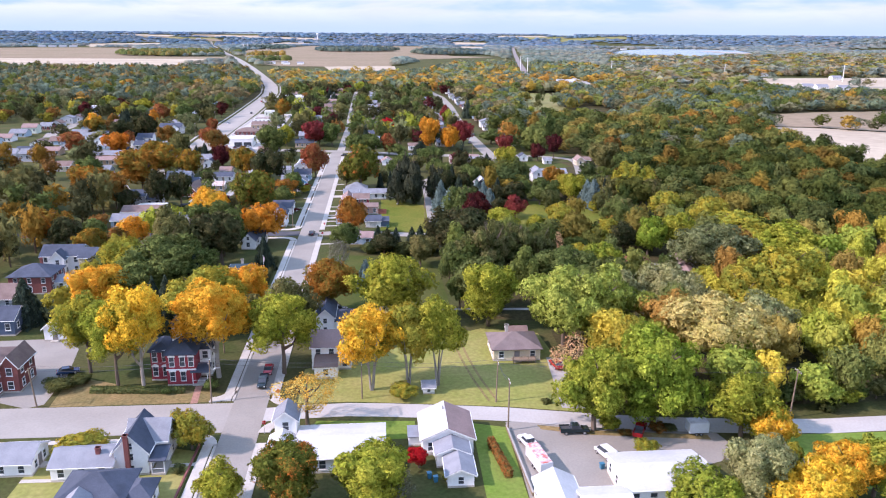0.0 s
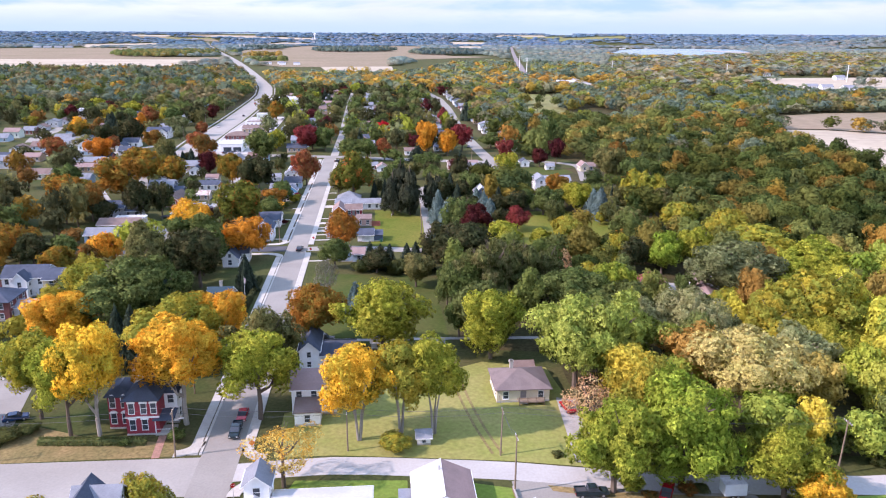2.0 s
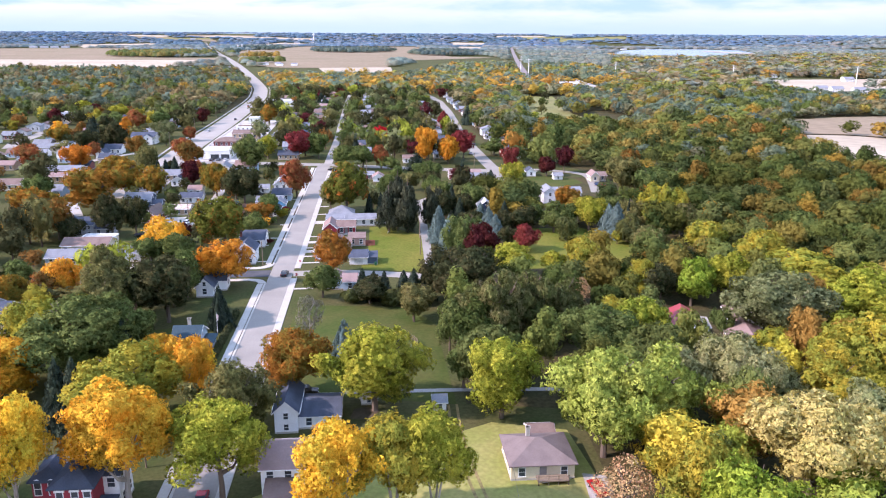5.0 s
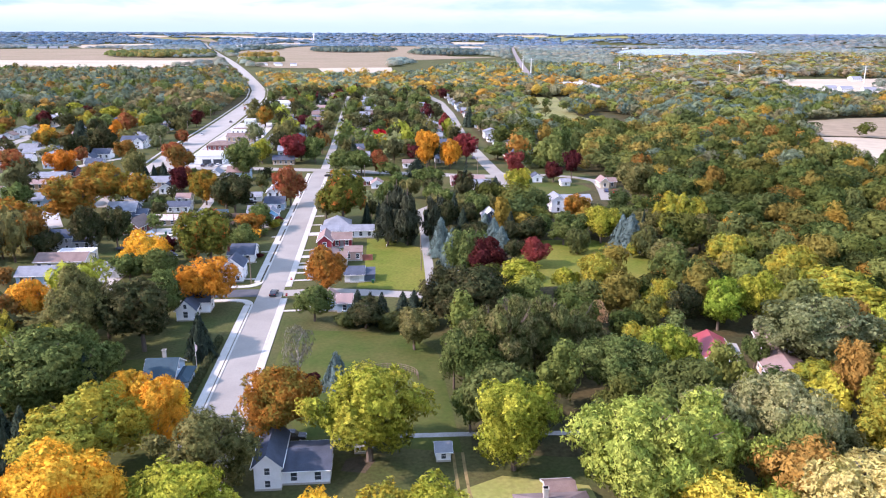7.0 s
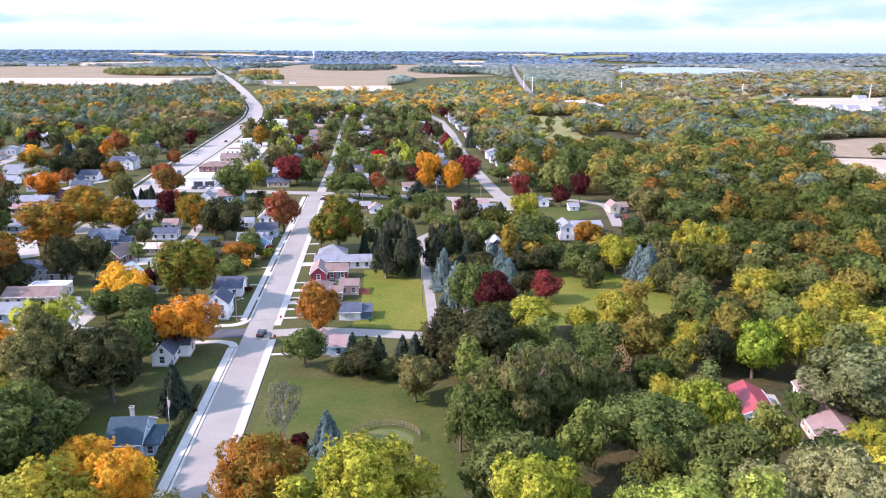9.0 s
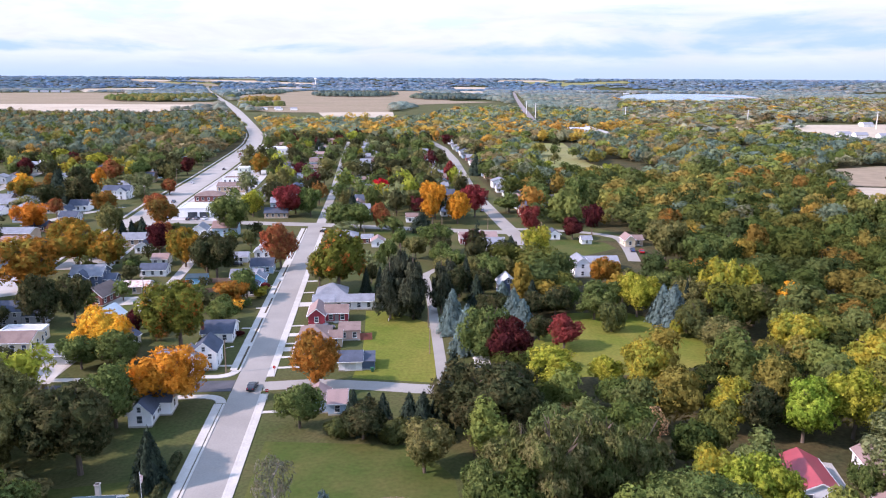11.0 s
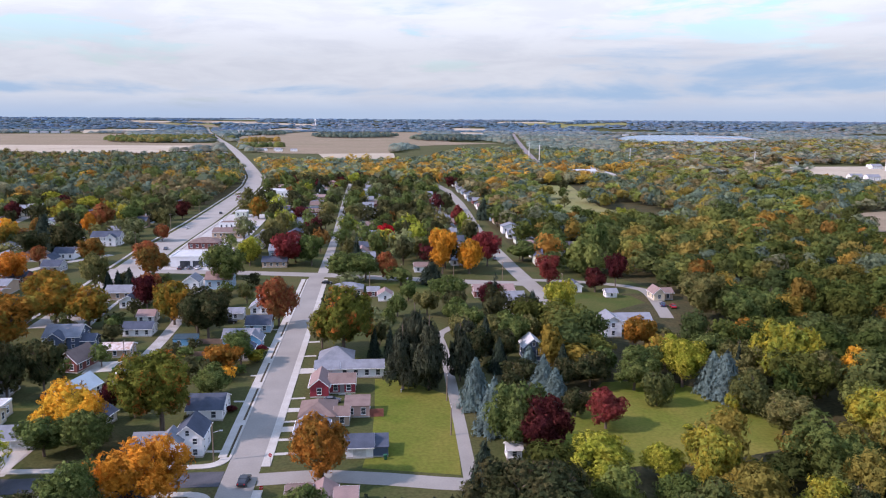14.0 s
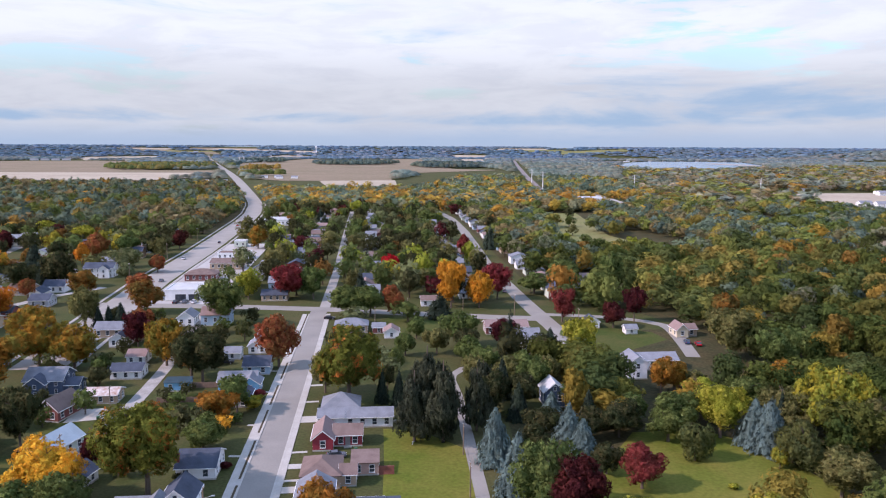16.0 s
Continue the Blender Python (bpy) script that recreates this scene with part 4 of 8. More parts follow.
# north side of the front street
r, cx, cy = house("house", "old red-brown brick house with white window arches", [(-64.0, -52.0, 150.0, 162.0, 6.2, "hip", 2.6, "brick", "brown", dict(floors=2)), (-52.0, -48.6, 152.5, 160.5, 6.0, "y", 2.2, "brick", "brown", dict(floors=2))])
chimney(r, cx, cy, -54.2, 156, 9.2)
r, cx, cy = house("house", "ornate two-storey house painted deep red with white trim", [
    (-18.8, -12.8, 153.6, 164.0, 7.2, "hip", 2.0, "red", "slate", dict(spare=True)), (-22.8, -18.8, 156.4, 163.6, 6.8, "hip", 1.5, "red", "slate", dict(spare=True)), (-12.8, -10.4, 158.0, 164.0, 6.6, "hip", 1.2, "white", "slate", dict(floors=2))])
for z in (2.2, 5.5):
    for wx, wy in ((-21.9, 156.4), (-19.8, 156.4), (-17.6, 153.6), (-15.4, 153.6), (-13.6, 153.6)):
        if not (z < 3 and wx > -14):
            w = shared("window", WIN_FRAME, r, pose(wx - cx, wy - cy - 0.01, z) @ Matrix.Diagonal((0.9, 1.4, 1.3, 1)))
            w["label"] = "tall window in a white arched surround"
            shared("pane", WIN_PANE, w)
            bm = bmesh.new()
            extruded(bm, [(-0.85, 0.82), (0.85, 0.82), (0.8, 1.0), (0.45, 1.2), (0, 1.28), (-0.45, 1.2), (-0.8, 1.0)], -0.14, 0.02)
            part("hood", bm, TRIM, w)
bm = bmesh.new()
box(bm, -18.95 - cx, -12.65 - cx, 153.5 - cy, 153.6 - cy, 3.55, 3.85)
part("string_course", bm, TRIM, r)
porch(r, cx, cy, -13.6, -10.2, 153.2, 156.6, 3.1, "slate")
bm = bmesh.new()
box(bm, -18.9 - cx, -16.9 - cx, 160.2 - cy, 162.2 - cy, 6.8, 11.2)
part("cupola", bm, WALLS["white"], r, "white square cupola")
bm = bmesh.new()
hip(bm, -18.9 - cx, -16.9 - cx, 160.2 - cy, 162.2 - cy, 11.2, 2.2, 0.3, 0.1)
part("cupola_roof", bm, ROOFS["teal"], r, "steep blue cupola roof")
chimney(r, cx, cy, -13.4, 163, 10.6)
house("house", "white two-storey house with a faded brown roof and lean-to", [
    (11.2, 19.9, 159.4, 168.4, 5.6, "x", 2.2, "white", "rose", dict(floors=2)), (12.1, 17.0, 154.8, 159.4, 2.8, "shed", 1.0, "white", "brown", {})])
house("house", "white house with dark slate roofs and a low wing", [
    (10.6, 14.9, 180.6, 192.0, 4.6, "y", 2.0, "white", "slate", dict(floors=2)), (14.9, 22.8, 182.0, 191.0, 2.8, "x", 1.4, "white", "slate", {})])
r, cx, cy = house("house", "low ranch house with brown hipped roof and wooden steps", [(52.4, 63.3, 161.6, 171.6, 2.9, "hip", 2.3, "cream", "umber", dict(door="s")), (57.6, 62.0, 171.6, 176.0, 2.7, "x", 1.0, "cream", "brown", {})])
chimney(r, cx, cy, 56.4, 168.5, 6.3, CONCRETE)
bm = bmesh.new()
box(bm, 56.6 - cx, 62.0 - cx, 159.6 - cy, 161.5 - cy, 0.75, 0.95)
part("porch_deck", bm, POLEWOOD, r)
for k in range(4):
    bm = bmesh.new()
    px = 56.7 + 1.7 * k - cx
    box(bm, px, px + 0.12, 159.7 - cy, 159.82 - cy, 0, 1.9)
    part("post", bm, POLEWOOD, r)
bm = bmesh.new()
box(bm, 56.6 - cx, 62.0 - cx, 159.68 - cy, 159.76 - cy, 1.7, 1.8)
part("rail", bm, POLEWOOD, r)
house("house", "large white two-storey house with slate grey roof", [
    (-78.0, -66.0, 236.0, 244.5, 5.8, "x", 2.4, "white", "slate", dict(floors=2)), (-74.0, -70.0, 233.4, 237.0, 5.6, "y", 2.2, "white", "slate", dict(floors=2)), (-66.0, -61.4, 234.2, 243.0, 5.6, "x", 2.0, "cream", "slate", dict(floors=2))])
r, cx, cy = house("house", "red brick house with dark hipped roof", [(-79.0, -67.5, 216.5, 227.0, 5.2, "hip", 2.6, "brick", "slate", dict(floors=2)), (-67.5, -60.0, 219.0, 225.5, 2.8, "x", 1.2, "white", "pale", {})])
chimney(r, cx, cy, -72, 223, 9.0)
house("house", "dark blue house with a white porch", [(-76.0, -63.6, 184.6, 193.0, 4.2, "x", 2.2, "navy", "slate", {})])
house("house", "old house with a dark roof and white porch", [(-82.0, -70.0, 199.0, 209.0, 4.8, "x", 2.6, "grey", "brown", dict(floors=2))])
house("garage", "white gabled carriage shed by a paved yard", [(-55.0, -49.8, 180.6, 187.0, 3.4, "y", 2.0, "white", "white", dict(door="s"))], category="garage")
house("garden_shed", "tiny white garden shed with a pale roof", [(41.1, 43.6, 187.2, 190.2, 2.2, "x", 0.8, "white", "pale", {})], category="shed")
house("garden_shed", "low white garden shed beside bare soil", [(26.6, 29.8, 191.0, 193.6, 2.0, "x", 0.7, "white", "white", {})], category="shed")
house("garden_shed", "small white playhouse under a multi-stemmed tree", [(35.3, 37.7, 146.0, 148.6, 1.7, "x", 0.8, "white", "pale", {})], category="shed")
house("garden_shed", "small white shed beside a lane and spruces", [(55.4, 58.6, 286.4, 289.6, 2.4, "x", 1.0, "white", "white", {})], category="shed")
house("barn", "barn with a bright red metal roof", [(104.4, 111.6, 220.0, 232.6, 2.9, "y", 1.8, "white", "red", {})], -10.6, category="barn")
house("house", "long low house with a faded pinkish roof", [(114.6, 123.4, 206.5, 220.5, 2.8, "y", 1.9, "tan", "rose", {}), (117.6, 123.6, 221.5, 235.5, 2.9, "y", 1.8, "white", "rose", {})], -12)
r, cx, cy = house("house", "pale blue cottage with a dark blue-green roof", [(-17.4, -11.2, 216.6, 226.6, 3.6, "x", 2.8, "sky", "teal", dict(floors=1)), (-11.2, -8.9, 218.0, 225.0, 2.7, "hip", 0.9, "sky", "teal", {})], 0)
chimney(r, cx, cy, -14.6, 224, 7.4, CONCRETE)
house("house", "white cottage with dark gables behind a maple", [(-21.4, -16.6, 260.2, 267.0, 3.2, "y", 2.4, "white", "slate", {}), (-19.6, -14.0, 266.0, 271.5, 3.4, "x", 2.4, "white", "slate", {})])
# along the main street, west side
house("house", "white two-storey house with grey cross gables", [
    (-15.6, -9.6, 292.0, 300.2, 4.8, "y", 2.5, "white", "slate", dict(floors=2)), (-18.4, -13.6, 289.4, 294.0, 4.4, "y", 2.1, "white", "grey", dict(floors=2)), (-24.6, -15.6, 293.0, 299.0, 2.8, "x", 1.6, "white", "grey", {})])
r, cx, cy = house("house", "low white house with a dark slate roof", [(-17.8, -9.4, 312.4, 322.4, 2.9, "x", 2.2, "white", "slate", {})])
chimney(r, cx, cy, -17.6, 314, 5.4)
house("house", "bright blue house with grey roofs and a side porch", [
    (-21.2, -10.2, 373.4, 381.0, 3.0, "x", 1.9, "blue", "grey", {}), (-14.2, -8.8, 370.6, 377.0, 3.0, "y", 1.9, "blue", "grey", {})])
house("house", "small grey house with a dark roof behind shrubs", [(-16.6, -9.8, 358.4, 366.6, 2.9, "y", 2.0, "grey", "slate", {})])
house("shed", "bright blue flat garden shed", [(-36.8, -29.6, 374.2, 378.6, 2.6, "shed", 0.5, "blue", "teal", {})], category="shed")
house("house", "blue-grey cottage with a dark roof", [(-16.6, -8.4, 389.0, 397.0, 3.0, "x", 2.2, "sky", "slate", {})])
house("garage", "small white garage with a grey roof on a lawn", [(-25.9, -20.6, 407.0, 413.0, 2.5, "x", 1.3, "white", "grey", {})], category="garage")
house("house", "white cottage with a grey roof and lean-to", [(-19.0, -12.8, 413.6, 422.0, 3.0, "y", 2.0, "white", "pale", {}), (-18.6, -12.6, 424.0, 438.0, 2.8, "flat", 0, "brick", "white", {})])
house("house", "white gabled house behind orange maples", [(-53.8, -47.4, 457.0, 466.0, 3.6, "y", 2.2, "white", "pale", {})])
house("garage", "white garage with a pale roof", [(-56.8, -50.8, 404.0, 411.0, 2.7, "x", 1.5, "white", "rose", {})], category="garage")
house("garage", "white garage with a dark low roof", [(-56.4, -47.0, 387.0, 394.0, 2.7, "x", 1.6, "white", "slate", {})], category="garage")
house("house", "grey-roofed house beside small firs", [(-80.0, -66.8, 440.4, 449.0, 3.2, "x", 2.0, "tan", "grey", {}), (-69.8, -63.2, 426.0, 434.0, 3.0, "y", 2.0, "white", "slate", {})])
house("house", "navy blue house with white windows and grey gables", [
    (-75.8, -65.0, 373.2, 383.0, 4.4, "x", 2.6, "navy", "grey", dict(floors=2)), (-74.2, -69.0, 370.6, 374.6, 4.2, "y", 2.0, "navy", "slate", dict(floors=2)), (-65.0, -60.8, 374.0, 380.0, 2.8, "x", 1.4, "navy", "slate", {})])
house("house", "brick cottage with a steep brown roof", [(-62.2, -55.8, 350.8, 361.0, 3.2, "y", 2.8, "brick", "brown", {})], -14)
house("shed", "tan shed with a patched rusty metal roof", [(-55.8, -47.0, 364.4, 371.0, 2.6, "x", 1.2, "tan", "rusty", {})], category="shed")
house("house", "pale green house with a bare metal roof", [(-52.2, -45.4, 323.8, 333.6, 3.6, "y", 2.4, "mint", "metal", {})], -16)
house("garage", "white garage with a dark grey roof by the alley", [(-41.4, -35.6, 307.6, 315.6, 2.6, "y", 1.7, "white", "slate", {})], -14, category="garage")
house("house", "grey two-storey house with slate roofs", [(-83.4, -73.8, 331.2, 339.6, 4.6, "x", 2.0, "grey", "slate", dict(floors=2)), (-73.8, -67.6, 331.8, 338.6, 3.0, "x", 1.6, "grey", "slate", {})])
house("house", "long cream house with a brown and white roof", [(-76.0, -60.8, 306.6, 316.0, 3.4, "x", 1.6, "cream", "brown", {}), (-72.6, -61.6, 316.0, 321.0, 3.4, "flat", 0, "cream", "white", {})])
house("house", "white cottage with grey roofs", [(-76.0, -65.6, 293.6, 301.0, 3.0, "x", 1.8, "sky", "grey", {})])
house("garage", "wide garage with a grey roof and white drive", [(-55.8, -47.8, 298.2, 305.8, 2.7, "x", 1.7, "white", "grey", dict(garage=2))], category="garage")
# along the main street, east side
house("house", "small red gabled house with a brown-red roof and wing", [
    (10.2, 15.0, 326.4, 336.4, 3.1, "y", 2.0, "red", "rose", {}), (15.0, 21.8, 329.0, 335.0, 3.0, "x", 1.6, "red", "brown", dict(door="s"))])
house("house", "long white house with grey roofs and a big hipped part", [
    (10.4, 17.0, 341.0, 348.0, 3.0, "x", 1.2, "white", "grey", dict(garage=1)), (17.0, 29.4, 341.2, 348.0, 2.9, "x", 1.3, "white", "grey", {}), (11.0, 20.6, 348.0, 357.0, 3.0, "hip", 3.0, "white", "grey", {})])
r, cx, cy = house("garage", "salmon pink garage with a brown flat roof", [(19.8, 25.8, 312.2, 318.6, 2.9, "shed", 0.5, "pink", "brown", {})], category="garage")
bm = bmesh.new()
box(bm, 25.8 - cx, 29.2 - cx, 312.4 - cy, 312.55 - cy, 0, 2.0)
part("fence", bm, material("red_fence", (0.26, 0.085, 0.06), None, 0.85, stripe=("X", 0.18, 0.02)), r, "red-brown board fence")
house("house", "brown-roofed bungalow beside an orange tree", [(9.6, 17.6, 306.0, 316.0, 3.0, "hip", 2.2, "tan", "brown", {}), (17.6, 21.0, 307.0, 312.0, 2.8, "x", 1.2, "tan", "brown", {})])
house("house", "grey-roofed cottage with blue-grey walls", [(9.4, 16.6, 295.0, 304.0, 3.0, "y", 2.0, "sky", "grey", {})])
r, cx, cy = house("garage", "white garage with slate roof and carport", [(21.0, 26.8, 289.2, 296.2, 2.6, "x", 1.5, "white", "slate", dict(garage=1)), (26.8, 30.0, 289.6, 296.0, 2.3, "shed", 0.4, "navy", "slate", dict(spare=True))], category="garage")
house("house", "low house with brown-pink roof and pale blue walls", [(15.2, 20.0, 264.6, 272.0, 2.8, "y", 1.4, "sky", "rose", {}), (20.0, 24.0, 263.4, 271.0, 2.8, "x", 1.3, "sky", "rose", {}), (10.8, 15.4, 267.0, 273.0, 2.7, "x", 1.2, "white", "brown", {})])
house("house", "grey-roofed house at the cross street", [(9.2, 21.6, 441.6, 450.0, 3.0, "hip", 2.2, "tan", "grey", {})])
house("garage", "white garage with a reddish roof", [(28.0, 33.4, 432.0, 439.0, 2.7, "y", 1.6, "white", "rose", {}), (23.6, 28.4, 440.0, 445.0, 2.6, "x", 1.2, "brick", "grey", {})], category="garage")
house("house", "long red brick ranch house with a reddish roof", [(67.0, 83.4, 436.0, 445.0, 3.0, "x", 1.7, "brick", "rose", {})])
house("house", "grey two-storey house with pale gables", [(74.6, 83.0, 411.2, 421.0, 5.0, "x", 2.2, "white", "grey", dict(floors=2)), (76.4, 81.0, 407.6, 411.4, 3.0, "y", 1.8, "white", "pale", {})])
house("garden_shed", "small white shed beside a grey house", [(69.4, 72.0, 403.0, 406.4, 2.4, "y", 1.4, "white", "white", {})], category="shed")
house("house", "small white house with a brown roof", [(45.0, 52.6, 488.8, 496.0, 2.9, "x", 1.5, "white", "brown", {})])
house("house", "white two-storey house with a pale metal roof", [(103.4, 109.2, 376.4, 386.0, 5.4, "y", 1.8, "white", "pale", dict(floors=2)), (109.2, 122.8, 385.6, 393.0, 3.4, "x", 1.6, "white", "pale", {})])
house("house", "pale cottage hidden behind spruces with a bright white roof", [(71.6, 77.4, 352.8, 360.0, 4.6, "y", 2.4, "navy", "white", {})])
house("house", "cream gabled house with a brown wing", [(138.4, 142.8, 426.0, 434.0, 3.2, "y", 2.0, "cream", "rose", dict(floors=1)), (142.8, 147.0, 428.0, 434.0, 3.0, "x", 1.4, "tan", "brown", {})])
house("garden_shed", "small white shed with a grey roof", [(120.8, 125.4, 432.8, 437.0, 2.3, "x", 1.2, "white", "grey", {})], category="shed")
house("house", "small white house with a slate roof", [(108.6, 113.4, 443.0, 450.0, 2.8, "y", 1.6, "white", "slate", {})])
house("house", "two-storey house with a brown roof", [(124.4, 133.0, 526.4, 536.0, 5.2, "x", 2.2, "grey", "rose", dict(floors=2))])
house("house", "low house in the woods with a grey roof", [(178.4, 188.2, 426.4, 435.0, 3.0, "x", 2.4, "grey", "grey", {})])
# beside the main road
house("service_garage", "white flat-roofed garage with two dark bays", [(-72.2, -56.0, 508.2, 526.0, 5.0, "flat", 0, "white", "white", dict(sides="e"))], category="shop")
for k in range(2):
    bm = bmesh.new()
    box(bm, -67.6 + 6.0 * k, -62.8 + 6.0 * k, 508.0, 508.22, 0.2, 3.1)
    tagged(new("bay_opening", mesh_of("bay_opening", bm, GLASS)), "dark glazed bay door of a white garage", "door", "bay doors")
house("shop", "low tan building with a brown roof", [(-70.8, -53.6, 597.2, 612.0, 4.0, "x", 1.8, "tan", "brown", {})], category="shop")
house("shop", "low building with dark brown roof beside the main road", [(-76.0, -60.0, 560.0, 572.0, 3.6, "hip", 2.4, "brick", "brown", {})], category="shop")
house("shop", "long white shop building", [(-74.8, -55.4, 637.0, 650.0, 4.0, "flat", 0, "white", "brown", {})], category="shop")
house("shop", "small white building by the main road", [(-75.0, -67.0, 696.4, 706.0, 4.2, "flat", 0, "mint", "white", {})], category="shop")
house("warehouse", "wide white warehouse with a flat roof", [(-75.6, -54.0, 841.0, 870.0, 5.0, "flat", 0, "white", "white", {}), (-72.0, -56.0, 795.0, 815.0, 4.6, "flat", 0, "white", "white", {})], category="warehouse")
house("house", "wide low house with a red-brown roof", [(-73.8, -51.6, 915.6, 926.0, 3.0, "x", 1.8, "brick", "rose", {})])
house("house", "white two-storey house west of the main road", [(-132.8, -117.2, 574.2, 584.0, 5.2, "x", 2.4, "white", "slate", dict(floors=2)), (-124.0, -118.5, 571.4, 575.0, 5.0, "y", 2.0, "white", "slate", dict(floors=2))])
house("house", "white house with a grey roof west of the main road", [(-146.0, -135.6, 557.4, 567.0, 3.2, "x", 2.2, "white", "grey", {})])
house("house", "blue-grey house with a slate roof", [(-128.0, -119.4, 497.0, 506.0, 3.2, "x", 2.2, "grey", "slate", {})])
house("workshop", "wide tan workshop with a grey roof and low wing", [(-139, -122, 451.0, 462.0, 4.2, "x", 1.6, "tan", "grey", dict(sides="s")), (-133, -121, 440.0, 451.0, 3.0, "x", 1.1, "tan", "rose", dict(sides="s"))], category="workshop")
house("house", "pale blue mobile home with a flat roof", [(-151.0, -141.0, 499.0, 503.5, 2.8, "flat", 0, "sky", "pale", dict(sides="s"))])
house("house", "white gabled cottage beside a yard", [(-160.0, -153.0, 520.0, 529.0, 3.2, "y", 2.4, "white", "white", dict(sides="s"))])
house("house", "brown-roofed cottage near a white gable", [(-150.0, -139.0, 526.0, 535.0, 3.0, "x", 2.0, "tan", "brown", dict(sides="s"))])
house("house", "white house with a white roof before dark conifers", [(-145.0, -135.0, 566.0, 574.0, 3.2, "x", 2.4, "white", "white", dict(sides="s"))])
house("house", "white house with a dark slate roof and front gable", [(-136.0, -126.0, 531.0, 540.0, 3.4, "x", 2.4, "white", "slate", dict(sides="s")), (-135.0, -129.5, 514.0, 524.0, 3.2, "y", 2.2, "white", "slate", dict(sides="s"))])
house("house", "low house with a grey roof by a side street", [(-180.0, -168.0, 542.0, 551.0, 3.0, "x", 2.0, "cream", "grey", dict(sides="s"))])
house("house", "grey-roofed house behind maples", [(-124.0, -112.0, 402.0, 411.0, 3.2, "x", 2.2, "sky", "grey", dict(sides="s"))])
house("house", "pale house with a low brown roof", [(-150.0, -138.0, 420.0, 429.0, 3.0, "x", 2.0, "cream", "brown", dict(sides="s"))])
house("house", "pale house with a white roof among dark trees", [(-244.0, -224.0, 729.0, 742.0, 3.2, "x", 2.2, "brick", "pale", {}), (-240.0, -230.0, 745.0, 752.0, 3.2, "x", 2.0, "white", "white", {})])

house("warehouse", "long white warehouse beside the railway", [(276.0, 304.0, 1084.0, 1106.0, 7.0, "x", 2.0, "white", "white", {})], category="warehouse")
for x, y in ((606, 1030), (620, 1018), (770, 1235), (640, 1000), (700, 1345)):
    house("farmhouse", "white farmhouse at the edge of a tan field", [(x, x + 16, y, y + 10, 4.6, "x", 3.0, "white", "pale", dict(floors=2))], group="farmhouses by the fields")
# rows of far houses along the two northern streets and west of the main road
FAR_WALLS, FAR_ROOFS = ("white", "cream", "grey", "sky", "tan", "white", "mint", "brick"), ("slate", "grey", "pale", "brown", "grey", "rose")
rng_far = random.Random(17)
for line, west, east in ((0, 1, 1), (92, 1, 1), (-150, 1, 1), (45, 1, 0), (-205, 1, 1), (-60, 0, 1)):
    for k in range(22):
        for side in ((-1,) if west else ()) + ((1,) if east else ()):
            y = (505 if line in (0, 92, 45) else 455) + k * 21 + rng_far.uniform(-3, 3)
            if (line < -100 and y > 790) or y > 965 or rng_far.random() < 0.14 or (line == -60 and y > 800):
                continue
            w, d = rng_far.uniform(8, 12), rng_far.uniform(7.5, 10)
            x = line + side * (14 + w / 2 + rng_far.uniform(0, 3))
            spot = (x - w / 2, x + w / 2, y, y + d)
            if any(spot[0] < o[1] + 1 and spot[1] > o[0] - 1 and spot[2] < o[3] + 1 and spot[3] > o[2] - 1 for o in OPEN if o[1] - o[0] < 30):
                continue
            wall, cover = rng_far.choice(FAR_WALLS), rng_far.choice(FAR_ROOFS)
            names = {"white": "white", "cream": "cream", "grey": "grey", "sky": "pale blue", "tan": "tan", "mint": "pale green", "brick": "brick"}
            covers = {"slate": "dark slate", "grey": "grey", "pale": "pale grey", "brown": "brown", "rose": "faded rose"}
            house("house", f"small {names[wall]} house with a {covers[cover]} roof", [(*spot, rng_far.choice((2.9, 3.0, 4.6)), rng_far.choice("xxy"), rng_far.uniform(1.7, 2.5), wall, cover, dict(sides="s", trim=False, spare=y > 740))], group="houses of the far streets")


def far_houses(name, label, spots, wall, cover):
    """Houses too far off to pick apart: gabled blocks in one mesh."""
    verts, faces = [], []
    for x, y, w, d, h in spots:
        g, b = ground_height(x, y), len(verts)
        verts += [(x - w, y - d, g), (x + w, y - d, g), (x + w, y + d, g), (x - w, y + d, g), (x - w, y - d, g + h), (x + w, y - d, g + h), (x + w, y + d, g + h), (x - w, y + d, g + h), (x - w, y, g + h * 1.6), (x + w, y, g + h * 1.6)]
        faces += [tuple(b + k for k in q) for q in ((0, 1, 5, 4), (1, 2, 6, 9, 5), (2, 3, 7, 6), (3, 0, 4, 8, 7), (4, 5, 9, 8), (6, 7, 8, 9))]
    me = link_mesh(name, verts, faces, WALLS[wall])
    me.materials.append(ROOFS[cover])
    for k, p in enumerate(me.polygons):
        p.material_index = int(k % 6 > 3)
    tagged(new(name, me), label, "houses", kind="stuff")


